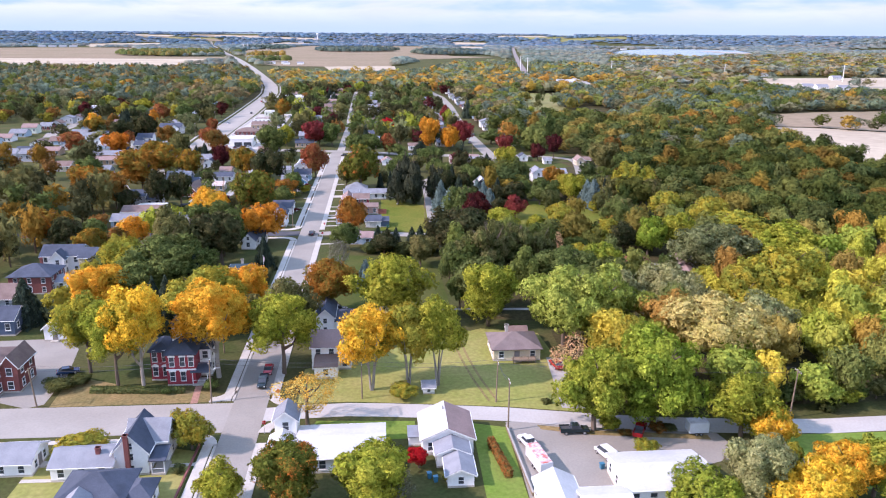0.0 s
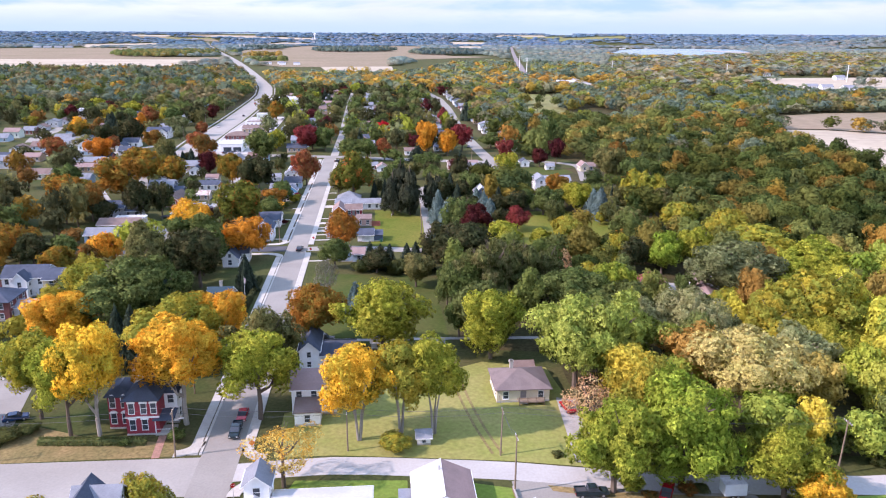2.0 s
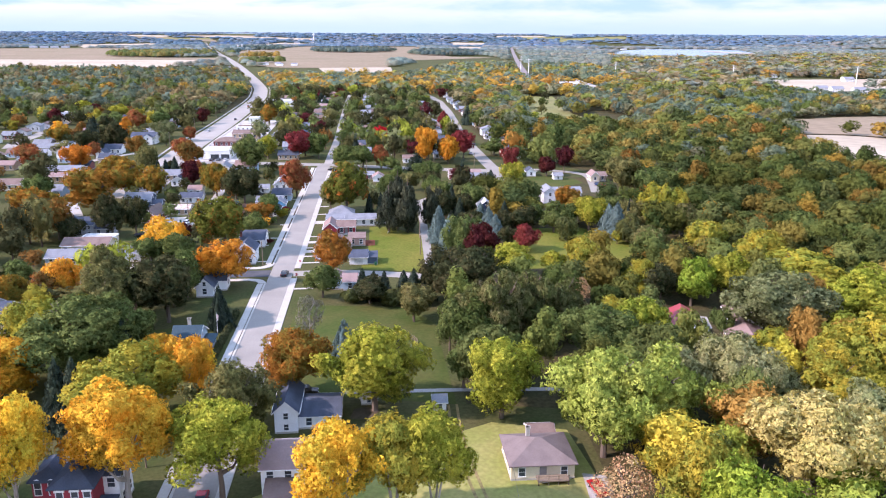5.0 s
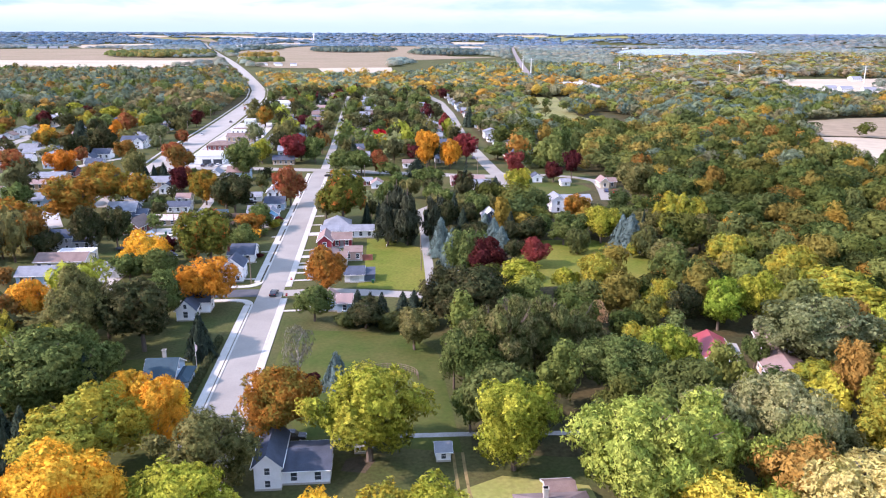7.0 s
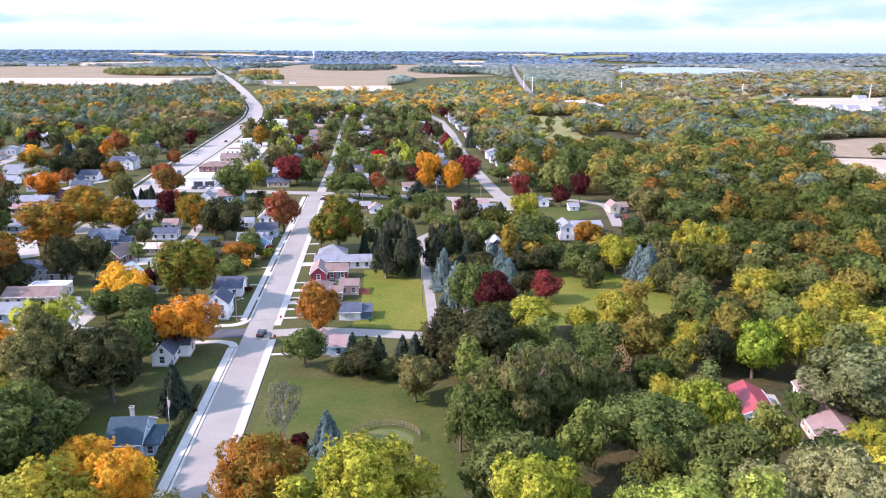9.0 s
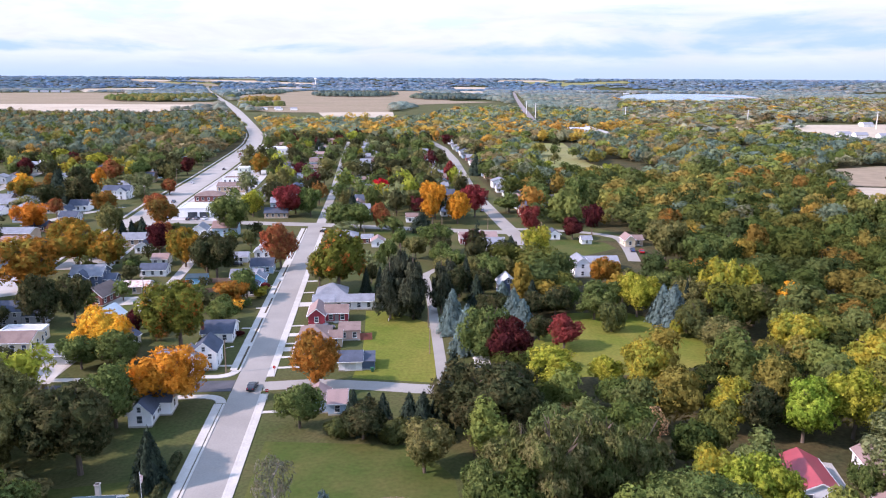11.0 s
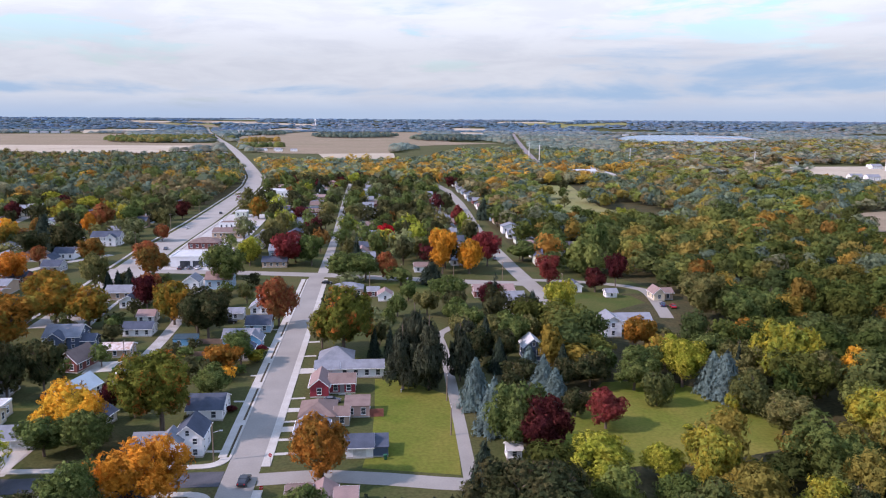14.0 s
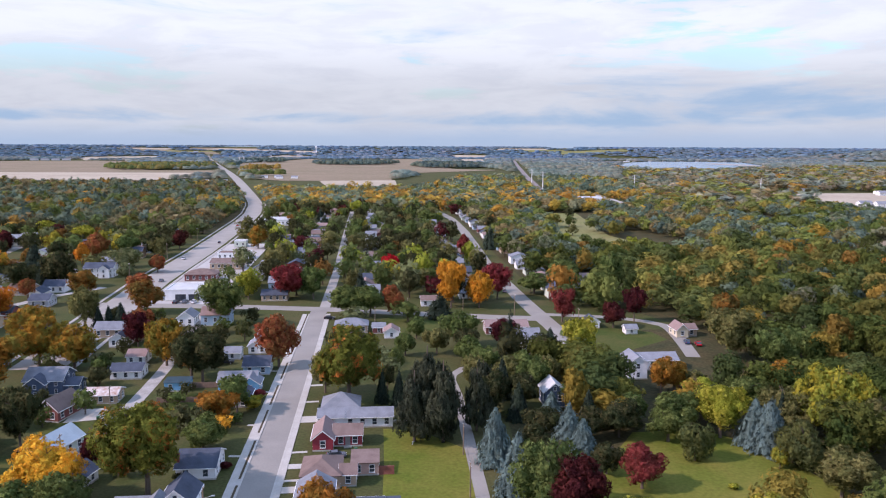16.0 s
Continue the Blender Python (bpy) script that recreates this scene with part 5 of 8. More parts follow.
spots = [(rng_far.gauss(-120, 330), rng_far.uniform(4260, 4600), rng_far.uniform(5, 13), rng_far.uniform(4, 7), rng_far.uniform(3.5, 6)) for _ in range(110)]
spots += [(-1403 + 40 * k, 3505 + 8 * k, 16, 6, 5) for k in range(4)] + [(-1250 + 300 * k, 4380 + 30 * (k % 2), 12, 6, 4) for k in range(3)]
far_houses("far_town", "pale houses of a far town on the horizon", spots, "grey", "pale")
spots = [(x, y, 7 if y > 1700 else 5, 4, 4 if y > 1700 else 3.2) for x, y in ((1120, 3500), (1152, 3560), (1215, 3660), (1300, 3690), (1362, 3672), (1449, 3670), (1530, 3690), (1627, 3600), (1660, 3520), (232, 3065), (262, 3070), (286, 3080), (-420, 3240), (-470, 3225), (768, 1457), (743, 1438), (780, 1440), (799, 1283), (-180, 1790), (-150, 1800), (-215, 1815), (-190, 1840), (-335, 1640), (-300, 1650), (-268, 1660), (900, 2240), (1240, 2380), (980, 2120), (620, 2450), (1420, 2320))]
far_houses("far_cottages", "white farm buildings and lakeside cottages far off", spots, "white", "pale")


def silo(x, y, h):
    root = thing("silo", x, y, 0, 0, "tall pale farm silo with a domed cap", "silo", "farm silos")
    bm = bmesh.new()
    tube(bm, (0, 0, 0), (0, 0, h), 3.2, 3.2, 14)
    part("barrel", bm, CONCRETE, root)
    bm = bmesh.new()
    bmesh.ops.create_icosphere(bm, subdivisions=2, radius=3.25, matrix=Matrix.Translation((0, 0, h)))
    part("dome", bm, STEEL, root)


silo(-511, 3215, 17)
silo(-496, 3222, 20)


def water_tower(x, y, h):
    root = thing("water_tower", x, y, ground_height(x, y), 0, "white water tower on a slim shaft over a far town", "water tower")
    bm = bmesh.new()
    tube(bm, (0, 0, 0), (0, 0, h), 3.0, 2.0, 12)
    part("shaft", bm, TRIM, root)
    bm = bmesh.new()
    bmesh.ops.create_icosphere(bm, subdivisions=2, radius=7.0, matrix=Matrix.Translation((0, 0, h)) @ Matrix.Diagonal((1, 1, 0.75, 1)))
    part("tank", bm, TRIM, root)


water_tower(-316, 4500, 30)

# ---- trees ----
ICO = bmesh.new()
bmesh.ops.create_icosphere(ICO, subdivisions=1, radius=1)
ICO_V = np.array([v.co[:] for v in ICO.verts])
ICO_F = np.array([[v.index for v in f.verts] for f in ICO.faces])
ICO.free()


def cards(rng, centre, out, size, tilt=0.55, stretch=1.0):
    """Small three-cornered leaf clumps at the given places, facing roughly outwards."""
    n = len(centre)
    nrm = out + rng.normal(0, tilt, (n, 3))
    nrm /= np.linalg.norm(nrm, axis=1)[:, None]
    t = np.cross(nrm, rng.normal(0, 1, (n, 3)))
    t /= np.linalg.norm(t, axis=1)[:, None]
    b = np.cross(nrm, t)
    s = size * rng.uniform(0.55, 1.3, (n, 1))
    k = rng.uniform(0.5, 0.95, (n, 1)) / stretch
    lift = nrm * s * rng.uniform(-0.3, 0.1, (n, 1))
    v = np.stack([centre - t * s * 0.9, centre + t * s * 0.75 * stretch - b * s * k + lift, centre + t * s * 0.75 * stretch + b * s * k + lift], 1).reshape(-1, 3)
    f = np.arange(3 * n).reshape(-1, 3)
    return v, f


def broad_crown(seed, n, size, low=0.26, lobes=17, flat=1.0, core=True, gap=0.84, taper=0.0, tilt=0.55):
    """A crown one unit wide to each side, from low to 1 in height: lobes of leaf clumps round dark cores."""
    rng = np.random.default_rng(seed)
    d = rng.normal(0, 1, (lobes, 3))
    d /= np.linalg.norm(d, axis=1)[:, None]
    d[:, 2] = d[:, 2] * 0.8 + 0.12
    swell = np.array([noise.noise(Vector(q * 1.6 + seed * 0.37)) for q in d])[:, None]
    c = d * rng.uniform(0.42, 0.84, (lobes, 1)) * (1 + 0.3 * swell)
    r = rng.uniform(0.55, 1.15, lobes) * 1.5 / math.sqrt(lobes)
    c = np.vstack([c, [[0, 0, 0.05], [0.05, 0, 0.5]]])
    r = np.r_[r, 0.58, 0.36]
    pts, outs = [], []
    got = 0
    while got < n:
        m = n * 2
        j = rng.choice(len(r), m, p=r ** 2 / (r ** 2).sum())
        o = rng.normal(0, 1, (m, 3))
        o[:, 2] += 0.25
        o /= np.linalg.norm(o, axis=1)[:, None]
        p = c[j] + o * (r[j] * rng.uniform(0.86, 1.1, m))[:, None] * np.array([1, 1, flat])
        q = np.linalg.norm((p[:, None] - c[None]) / np.array([1, 1, flat]), axis=2) / r[None]
        q[np.arange(m), j] = 9
        keep = q.min(1) > gap
        # boughs: tufts stand out, hollows stay open
        tuft = np.array([noise.noise(Vector(v * 4.5 + seed)) + 0.6 * noise.noise(Vector(v * 10 + seed)) for v in p]) if m > 500 else rng.normal(0, 0.3, m)
        keep &= tuft > -0.3
        p = p + o * (0.15 * tuft)[:, None]
        pts.append(p[keep])
        outs.append(o[keep])
        got += keep.sum()
    p, o = np.vstack(pts)[:n], np.vstack(outs)[:n]
    o = o * 0.6 + 0.4 * p / np.maximum(np.linalg.norm(p, axis=1)[:, None], 0.2)
    v, f = cards(rng, p, o, size, tilt)
    soft = np.repeat(o + rng.normal(0, 0.4, o.shape), 3, 0)
    polys = [f]
    if core:
        if n < 260:
            c, r = c[-2:], r[-2:] * 1.18
        ic = (ICO_V[None] * (r[:, None, None] * 0.7) * np.array([1, 1, flat]) + c[:, None])
        ic += rng.normal(0, 0.03, ic.shape)
        base = len(v)
        v = np.vstack([v, ic.reshape(-1, 3)])
        soft = np.vstack([soft, np.tile(ICO_V, (len(r), 1))])
        tri = (ICO_F[None] + (np.arange(len(r)) * len(ICO_V))[:, None, None]).reshape(-1, 3) + base
        polys.append(tri)
    z = (v[:, 2] + 0.85) / 1.9
    v[:, 2] = low + (1 - low) * z
    if taper:
        v[:, :2] *= (1.25 - taper * np.clip(z, 0, 1))[:, None]
    return v, polys, unit(soft)


def cone_crown(seed, n, size, low=0.02, power=0.82):
    rng = np.random.default_rng(seed)
    tiers = 11
    u = 1 - np.sqrt(rng.uniform(0, 1, n))
    level = np.floor(u * tiers)
    inside = u * tiers - level
    az = rng.uniform(0, 2 * math.pi, n)
    spokes = 7 + (level % 3)
    lobe = 0.8 + 0.2 * np.cos(spokes * az + level * 2.1)
    rad = (1.02 - u) ** power * lobe * (1.08 - 0.33 * inside) * rng.uniform(0.55, 1.0, n) ** 0.4
    p = np.stack([rad * np.cos(az), rad * np.sin(az), low + (1 - low) * u], 1)
    out = np.stack([np.cos(az) * 0.55, np.sin(az) * 0.55, np.full(n, 0.75)], 1)
    v, f = cards(rng, p, out, size, 0.35, 1.25)
    k = 10
    ring = np.array([[0.62 * math.cos(a), 0.62 * math.sin(a), low] for a in np.arange(k) * 2 * math.pi / k])
    ring[:, :2] *= rng.uniform(0.8, 1.15, (k, 1))
    base = len(v)
    v = np.vstack([v, ring, [[0, 0, 0.93]]])
    tri = np.array([[base + i, base + (i + 1) % k, base + k] for i in range(k)])
    soft = np.vstack([np.repeat(out + rng.normal(0, 0.25, out.shape), 3, 0), ring + [0, 0, 0.3], [[0, 0, 1]]])
    return v, [f, tri], unit(soft)


def fill_mesh(name, v, polys, mat, tint=None, soft=None):
    me = bpy.data.meshes.new(name)
    loops = np.concatenate([p.ravel() for p in polys])
    counts = np.concatenate([np.full(len(p), p.shape[1]) for p in polys])
    me.vertices.add(len(v))
    me.vertices.foreach_set("co", np.ascontiguousarray(v, dtype=np.float32).ravel())
    me.loops.add(len(loops))
    me.loops.foreach_set("vertex_index", loops.astype(np.int32))
    me.polygons.add(len(counts))
    me.polygons.foreach_set("loop_start", np.r_[0, np.cumsum(counts)[:-1]].astype(np.int32))
    if tint is not None:
        a = me.attributes.new("tint", "FLOAT_COLOR", "POINT")
        a.data.foreach_set("color", np.ascontiguousarray(np.c_[tint, np.ones(len(tint))], dtype=np.float32).ravel())
    me.materials.append(mat)
    me.update(calc_edges=True)
    me.validate()
    if soft is not None:
        # leaves shade with the bough that carries them
        a = me.attributes.new("custom_normal", "FLOAT_VECTOR", "POINT")
        a.data.foreach_set("vector", np.ascontiguousarray(soft, dtype=np.float32).ravel())
        me.polygons.foreach_set("use_smooth", np.ones(len(counts), dtype=bool))
        me.update()
    return me


def unit(n):
    return n / np.maximum(np.linalg.norm(n, axis=1)[:, None], 1e-4)


def trunk_mesh(seed, mat, limbs=6, top=0.72, low=0.3, radius=0.05, conifer=False):
    rng = random.Random(seed)
    bm = bmesh.new()
    pts = [Vector((0, 0, -0.01))]
    for k in range(1, 5):
        pts.append(Vector((rng.uniform(-0.04, 0.04) * k / 2 * (not conifer), rng.uniform(-0.04, 0.04) * k / 2 * (not conifer), top * k / 4)))
    for k in range(4):
        tube(bm, pts[k], pts[k + 1], radius * (1.25 - 0.25 * k), radius * (1.0 - 0.25 * k) + 0.004, 7)
    for k in range(limbs):
        z = low + (top - low) * k / limbs
        at = Vector((0, 0, z))
        a = k * 2.4 + rng.uniform(-0.4, 0.4)
        reach = rng.uniform(0.32, 0.55)
        mid = at + Vector((math.cos(a) * reach * 0.5, math.sin(a) * reach * 0.5, rng.uniform(0.05, 0.12)))
        end = at + Vector((math.cos(a) * reach, math.sin(a) * reach, rng.uniform(0.14, 0.26)))
        tube(bm, at, mid, radius * 0.5, radius * 0.33, 5)
        tube(bm, mid, end, radius * 0.33, radius * 0.1, 4)
        for s in (-0.5, 0.5):
            tube(bm, mid, mid + Vector((math.cos(a + s) * reach * 0.45, math.sin(a + s) * reach * 0.45, rng.uniform(0.08, 0.2))), radius * 0.26, radius * 0.06, 3)
    return mesh_of("trunk", bm, mat)


def stems_mesh(seed):
    """Several pale stems that part near the ground and fork under the crown."""
    rng = random.Random(seed)
    bm = bmesh.new()
    for k in range(4):
        a = k * 1.57 + rng.uniform(-0.5, 0.5)
        foot, lean = Vector((math.cos(a) * 0.035, math.sin(a) * 0.035, -0.01)), rng.uniform(0.2, 0.36)
        knee = Vector((math.cos(a) * lean * 0.4, math.sin(a) * lean * 0.4, 0.26))
        fork = Vector((math.cos(a) * lean, math.sin(a) * lean, rng.uniform(0.46, 0.56)))
        tube(bm, foot, knee, 0.036, 0.026, 7)
        tube(bm, knee, fork, 0.026, 0.017, 6)
        for s in (-0.6, 0.1, 0.7):
            tube(bm, fork, fork + Vector((math.cos(a + s) * 0.3, math.sin(a + s) * 0.3, rng.uniform(0.1, 0.24))), 0.015, 0.004, 4)
    return mesh_of("trunk", bm, PALEBARK)


# shape, leaf material, label
KINDS = {
    "gold": ("broad", "broad maple turning from green to gold"), "lime": ("broad", "leafy tree with pale yellow-green leaves"),
    "rust": ("broad", "rounded tree with rusty brown autumn leaves"), "grey": ("broad", "tree with dull grey-green leaves"),
    "green": ("broad", "full leafy green tree"), "bright": ("broad", "tall bushy tree with fresh green leaves"), "soft": ("broad", "large tree with soft pale green leaves"),
    "amber": ("broad", "maple with orange and yellow autumn leaves"), "cream": ("broad", "large tree with creamy yellow leaves"),
    "olive": ("broad", "rounded tree with olive leaves"), "yellow": ("broad", "maple in full bright yellow autumn colour"),
    "dark": ("broad", "dense tree with dark green leaves"), "crimson": ("broad", "round tree with crimson leaves"),
    "red": ("broad", "small tree with glowing red leaves"), "maroon": ("broad", "tree with dark maroon leaves"),
    "mixed": ("broad", "big green maple with patches of orange"), "copper": ("broad", "maple with deep orange-brown autumn leaves"), "russet": ("broad", "full tree with dark red-brown autumn leaves"), "bronze": ("broad", "broad maple with bronze and olive leaves"), "sage": ("broad", "tree with pale grey-green leaves"), "moss": ("broad", "full tree with yellowish green leaves"), "flame": ("broad", "maple with flaming orange-red leaves"),
    "bush": ("bush", "wide leafy shrub at the edge of a garden"), "fir": ("cone", "dark green pointed garden fir tree"),
    "blue": ("cone", "blue-grey spruce with drooping boughs"), "pine": ("pine", "tall dark pine with dense boughs"), "white_pine": ("plate", "tall pine with layered grey-green boughs"),
    "sparse_gold": ("sparse", "thin tree with few golden leaves remaining"), "sparse_rust": ("sparse", "thin tree with pinkish orange leaves"),
    "bare": ("sparse", "nearly leafless grey tree"),
}
GROUPS = {"broad": "garden trees", "bush": "shrubs", "cone": "conifers", "pine": "conifers", "plate": "conifers", "sparse": "garden trees"}
CROWN, TRUNK = {}, {}


def crown_mesh(shape, lod, variant):
    key = (shape, lod, variant)
    if key not in CROWN:
        n, size = ((4800, 0.064), (2000, 0.095), (760, 0.15), (9600, 0.046))[lod]
        seed = 31 * variant + 7 * lod + len(shape)
        if shape == "cone":
            data = cone_crown(seed, int(n * 0.7), size * 1.15)
        elif shape == "pine":
            data = broad_crown(seed, n, size, -0.12, 28, 0.5, gap=0.9, taper=0.55)
        elif shape == "plate":
            data = broad_crown(seed, n, size, -0.06, 26, 0.42, gap=0.9, taper=0.4)
        elif shape == "sparse":
            data = broad_crown(seed, int(n * 0.5), size * 0.72, 0.2, 20, 0.9, core=False)
        elif shape == "high":
            data = broad_crown(seed, n, size, (0.3, 0.34, 0.27, 0.31)[variant % 4], (24, 20, 28, 22)[variant % 4])
        elif shape == "bush":
            data = broad_crown(seed, n, size, -0.05, 13)
        else:
            data = broad_crown(seed, n, size, (0.1, 0.17, 0.08, 0.13)[variant % 4], (26, 20, 32, 23)[variant % 4])
        CROWN[key] = fill_mesh("crown", data[0], data[1], LEAVES["green"], None, data[2])
    return CROWN[key]


def plant(kind, x, y, r, h, lod=None, count=[0]):
    count[0] += 1
    k = count[0]
    shape, label = KINDS[kind]
    lod = (3 if y < 236 and r > 5 else 0 if y < 275 or (shape == "cone" and y < 420) or (r > 5 and y < 335) else 1 if y < 600 else 2) if lod is None else lod
    root = thing(("fir_tree" if shape == "cone" else "pine_tree" if shape in ("pine", "plate") else "shrub" if shape == "bush" else "broadleaf_tree"), x, y, 0, 0, label, "shrub" if shape == "bush" else "tree", GROUPS[shape])
    wide = 1.5 if shape == "cone" else 1.06
    root.matrix_basis = pose(x, y, 0, 0, 0, k * 77 % 360) @ Matrix.Diagonal((r * wide, r * wide, h, 1))
    tall = shape == "broad" and h > 15 and y < 166 and x < 60
    stems = tall and x > 20
    pale = stems or kind in ("yellow", "amber", "bare", "sparse_gold") and k % 2
    tk = (shape in ("cone", "pine"), pale, k % 3, stems)
    if tk not in TRUNK:
        TRUNK[tk] = trunk_mesh(5 + k % 3, PALEBARK if pale else BARK, 0 if tk[0] else 7, 0.9 if tk[0] else 0.72, 0.2 if shape == "sparse" else 0.3, 0.06 if tk[0] else 0.05, tk[0]) if not stems else stems_mesh(11 + k)
    shared("trunk", TRUNK[tk], root)
    crown = shared("crown", crown_mesh("high" if tall else shape, lod, k % (3 if lod == 2 else 4)), root)
    crown.material_slots[0].link = "OBJECT"
    crown.material_slots[0].material = LEAVES[kind]
    return root


TREES = {}
TREES["gold"] = [
    (-43.5, 213, 8, 18), (-39, 226, 6, 14),
    (31.4, 144.8, 3.1, 3.4), (32.4, 150.5, 6.4, 19.5),
    (139.5, 284.7, 7.6, 15),
    (78.8, 145.1, 7.6, 18),
    (148.1, 242, 12.4, 17.1),
    (131, 183.4, 11.7, 20.7),
    (-17.5, 185.3, 9.8, 17.2),
    (-7.7, 127, 3.8, 8.5), (-26.1, 125.8, 4.5, 4.5), (95.1, 108, 2.9, 7.7), (73.4, 118, 2.3, 3.9), (-37.5, 161.5, 6.4, 19.5),
    (119.4, 178.9, 8.9, 16.5), (121.7, 206, 5.9, 8.5), (87.3, 221.5, 4.4, 12.3), (116, 309, 2.3, 5.9),
    (92, 268.5, 6, 14.8), (103.3, 249.6, 5.5, 12.3), (145.5, 264.7, 8, 17.5),
    (137.3, 324.2, 7.7, 20.2), (-8.1, 357, 2.9, 4),
]
TREES["lime"] = [
    (-229, 762, 9, 14), (-185, 720, 8, 15),
    (1.1, 107.5, 4.2, 9.1), (25.1, 105.8, 7.6, 12), (5.2, 158, 8.1, 19.4), (38.6, 150, 6.2, 19.5),
    (29.4, 188.6, 10.2, 19.6), (54.2, 183.7, 8, 17.9), (153.8, 223.1, 11.4, 17.4),
    (125.3, 168.6, 6.7, 14.5), (94.1, 124.6, 6.9, 13.6), (71.3, 272, 7.4, 12), (85.4, 274.2, 4.6, 7.7), (128.3, 244.5, 6.2, 16.2), (114.9, 348.9, 5.6, 9.6),
    (91.5, 392.9, 6.1, 17.1), (-34.7, 510.3, 6, 14.7), (110.7, 328, 6.4, 14.5),
]
TREES["rust"] = [
    (-59.7, 256.6, 5.7, 11), (-84.4, 326.8, 5.5, 16.7), (-72.9, 482.2, 7.9, 15.9), (160.6, 432.3, 6, 16.8), (-177, 613, 5, 12), (-112, 521, 7, 13.5),
]
TREES["grey"] = [
    (128.5, 216.7, 12.4, 19),
    (-115, 588, 8, 15.5), (-171, 566, 4, 10), (-232, 690, 6, 13), (-108, 566, 5, 10), (-147, 680, 8, 15),
]
TREES["bare"] = [
    (29.1, 105.5, 3.1, 6.6), (14.3, 218.1, 3.4, 15.9),
]
TREES["sparse_gold"] = [
    (12.4, 134.3, 6.2, 11.6),
]
TREES["red"] = [
    (33, 117.9, 2.1, 4.2), (32.3, 578.2, 6, 12),
]
TREES["green"] = [
    (58, 379, 4.4, 11), (54.6, 394.5, 4.6, 11), (70.5, 363, 4.8, 12), (35, 408, 4, 9), (31, 388, 2.8, 9), (40, 432, 4.2, 9),
    (-36.4, 459, 8.5, 20.7),
    (115.6, 221, 2.8, 8.5), (103, 336, 5.2, 9.5), (91, 338, 5, 9.5),
    (22.4, 470.8, 7.4, 14),
    (12.4, 471.4, 8, 14.6),
    (-32.8, 204.2, 11.5, 20.1),
    (-27, 210.1, 8.6, 18.1),
    (80.2, 207.1, 8.6, 15.4), (58.5, 290.4, 6.8, 16.9), (46.9, 215.6, 4, 14.8), (48.2, 197.2, 4.2, 12.3), (54.5, 419.4, 6.5, 13.5),
    (69.9, 375, 6.1, 11.2), (14.4, 257.7, 5, 10.6), (-24, 260.5, 6.7, 14.7), (-33.7, 215.7, 5, 14.2), (-15.3, 328.1, 5.6, 9.4), (-4.5, 508.5, 6, 16.1),
    (101.9, 516, 8.3, 11.2), (117.9, 530.1, 8.7, 16), (139.5, 513.8, 6.9, 22.4), (-72, 267, 5, 11), (-33.5, 294, 5.6, 10.5), (-43.5, 295, 5, 9.5), (-119, 396, 6.6, 13), (-134, 652, 7, 16), (-174, 650, 7, 14), (127.5, 347.8, 5.6, 10), (170.8, 392.2, 6.7, 13.7), (152.5, 380.4, 7.3, 15.8),
]
TREES["green"] += [
    (96.7, 326.5, 6.4, 12), (-12.4, 355, 4.6, 11.1),
]
TREES["bright"] = [
    (79, 130, 9.6, 20.5), (102.3, 146.7, 5.7, 12.6), (117, 243.7, 6, 14),
]
TREES["soft"] = [(70.2, 168, 9.6, 22), (80.5, 169.5, 9, 20.5)]
TREES["amber"] = [
    (-8.1, 193.7, 5.5, 15.3),
    (101.8, 103.4, 5.5, 10.8), (-18, 207.2, 4.9, 11), (-41, 303, 7, 14.5), (-57, 259, 5, 14), (-181, 581, 6.6, 16),
    (-8.8, 157.2, 8.7, 21.9), (-44.2, 197, 7.1, 15.3),
    (-47.3, 193.9, 7.8, 15.6), (156.6, 322.8, 4.9, 12.6),
]
TREES["cream"] = [
    (99.8, 152.2, 10.8, 19.4),
]
TREES["olive"] = [
    (3.6, 180.1, 7.9, 16.3),
    (53.8, 372, 3.8, 10), (64, 373, 4.4, 10), (46, 410, 4.6, 10), (77, 373, 4.2, 10),
    (-43.8, 258.6, 5.6, 14.5),
    (-44.3, 255.6, 6.1, 16.9),
    (142.6, 316.7, 6.7, 14),
    (129.5, 329.5, 7, 13),
    (-38, 235.6, 7.5, 18.3),
    (139, 361.7, 6.4, 9.9), (39.5, 237.1, 5.1, 11.2), (10.3, 370.1, 4.8, 14.1),
    (145.4, 397.3, 8.2, 18.7), (119.4, 363.5, 4.6, 7), (121.6, 294.5, 6.5, 11), (-89.6, 457.5, 6.1, 18.1),
]
TREES["yellow"] = [
    (91.8, 96.7, 6.5, 11.5),
    (97.6, 120.6, 4.2, 8),
    (-23.7, 153.4, 6.6, 22.8), (24.6, 148.8, 7.1, 20.3), (-9.3, 201.6, 4.6, 10.5),
]
TREES["sparse_rust"] = [
    (67.6, 148.6, 4.8, 10.6), (84.6, 242, 3.4, 10.5),
]
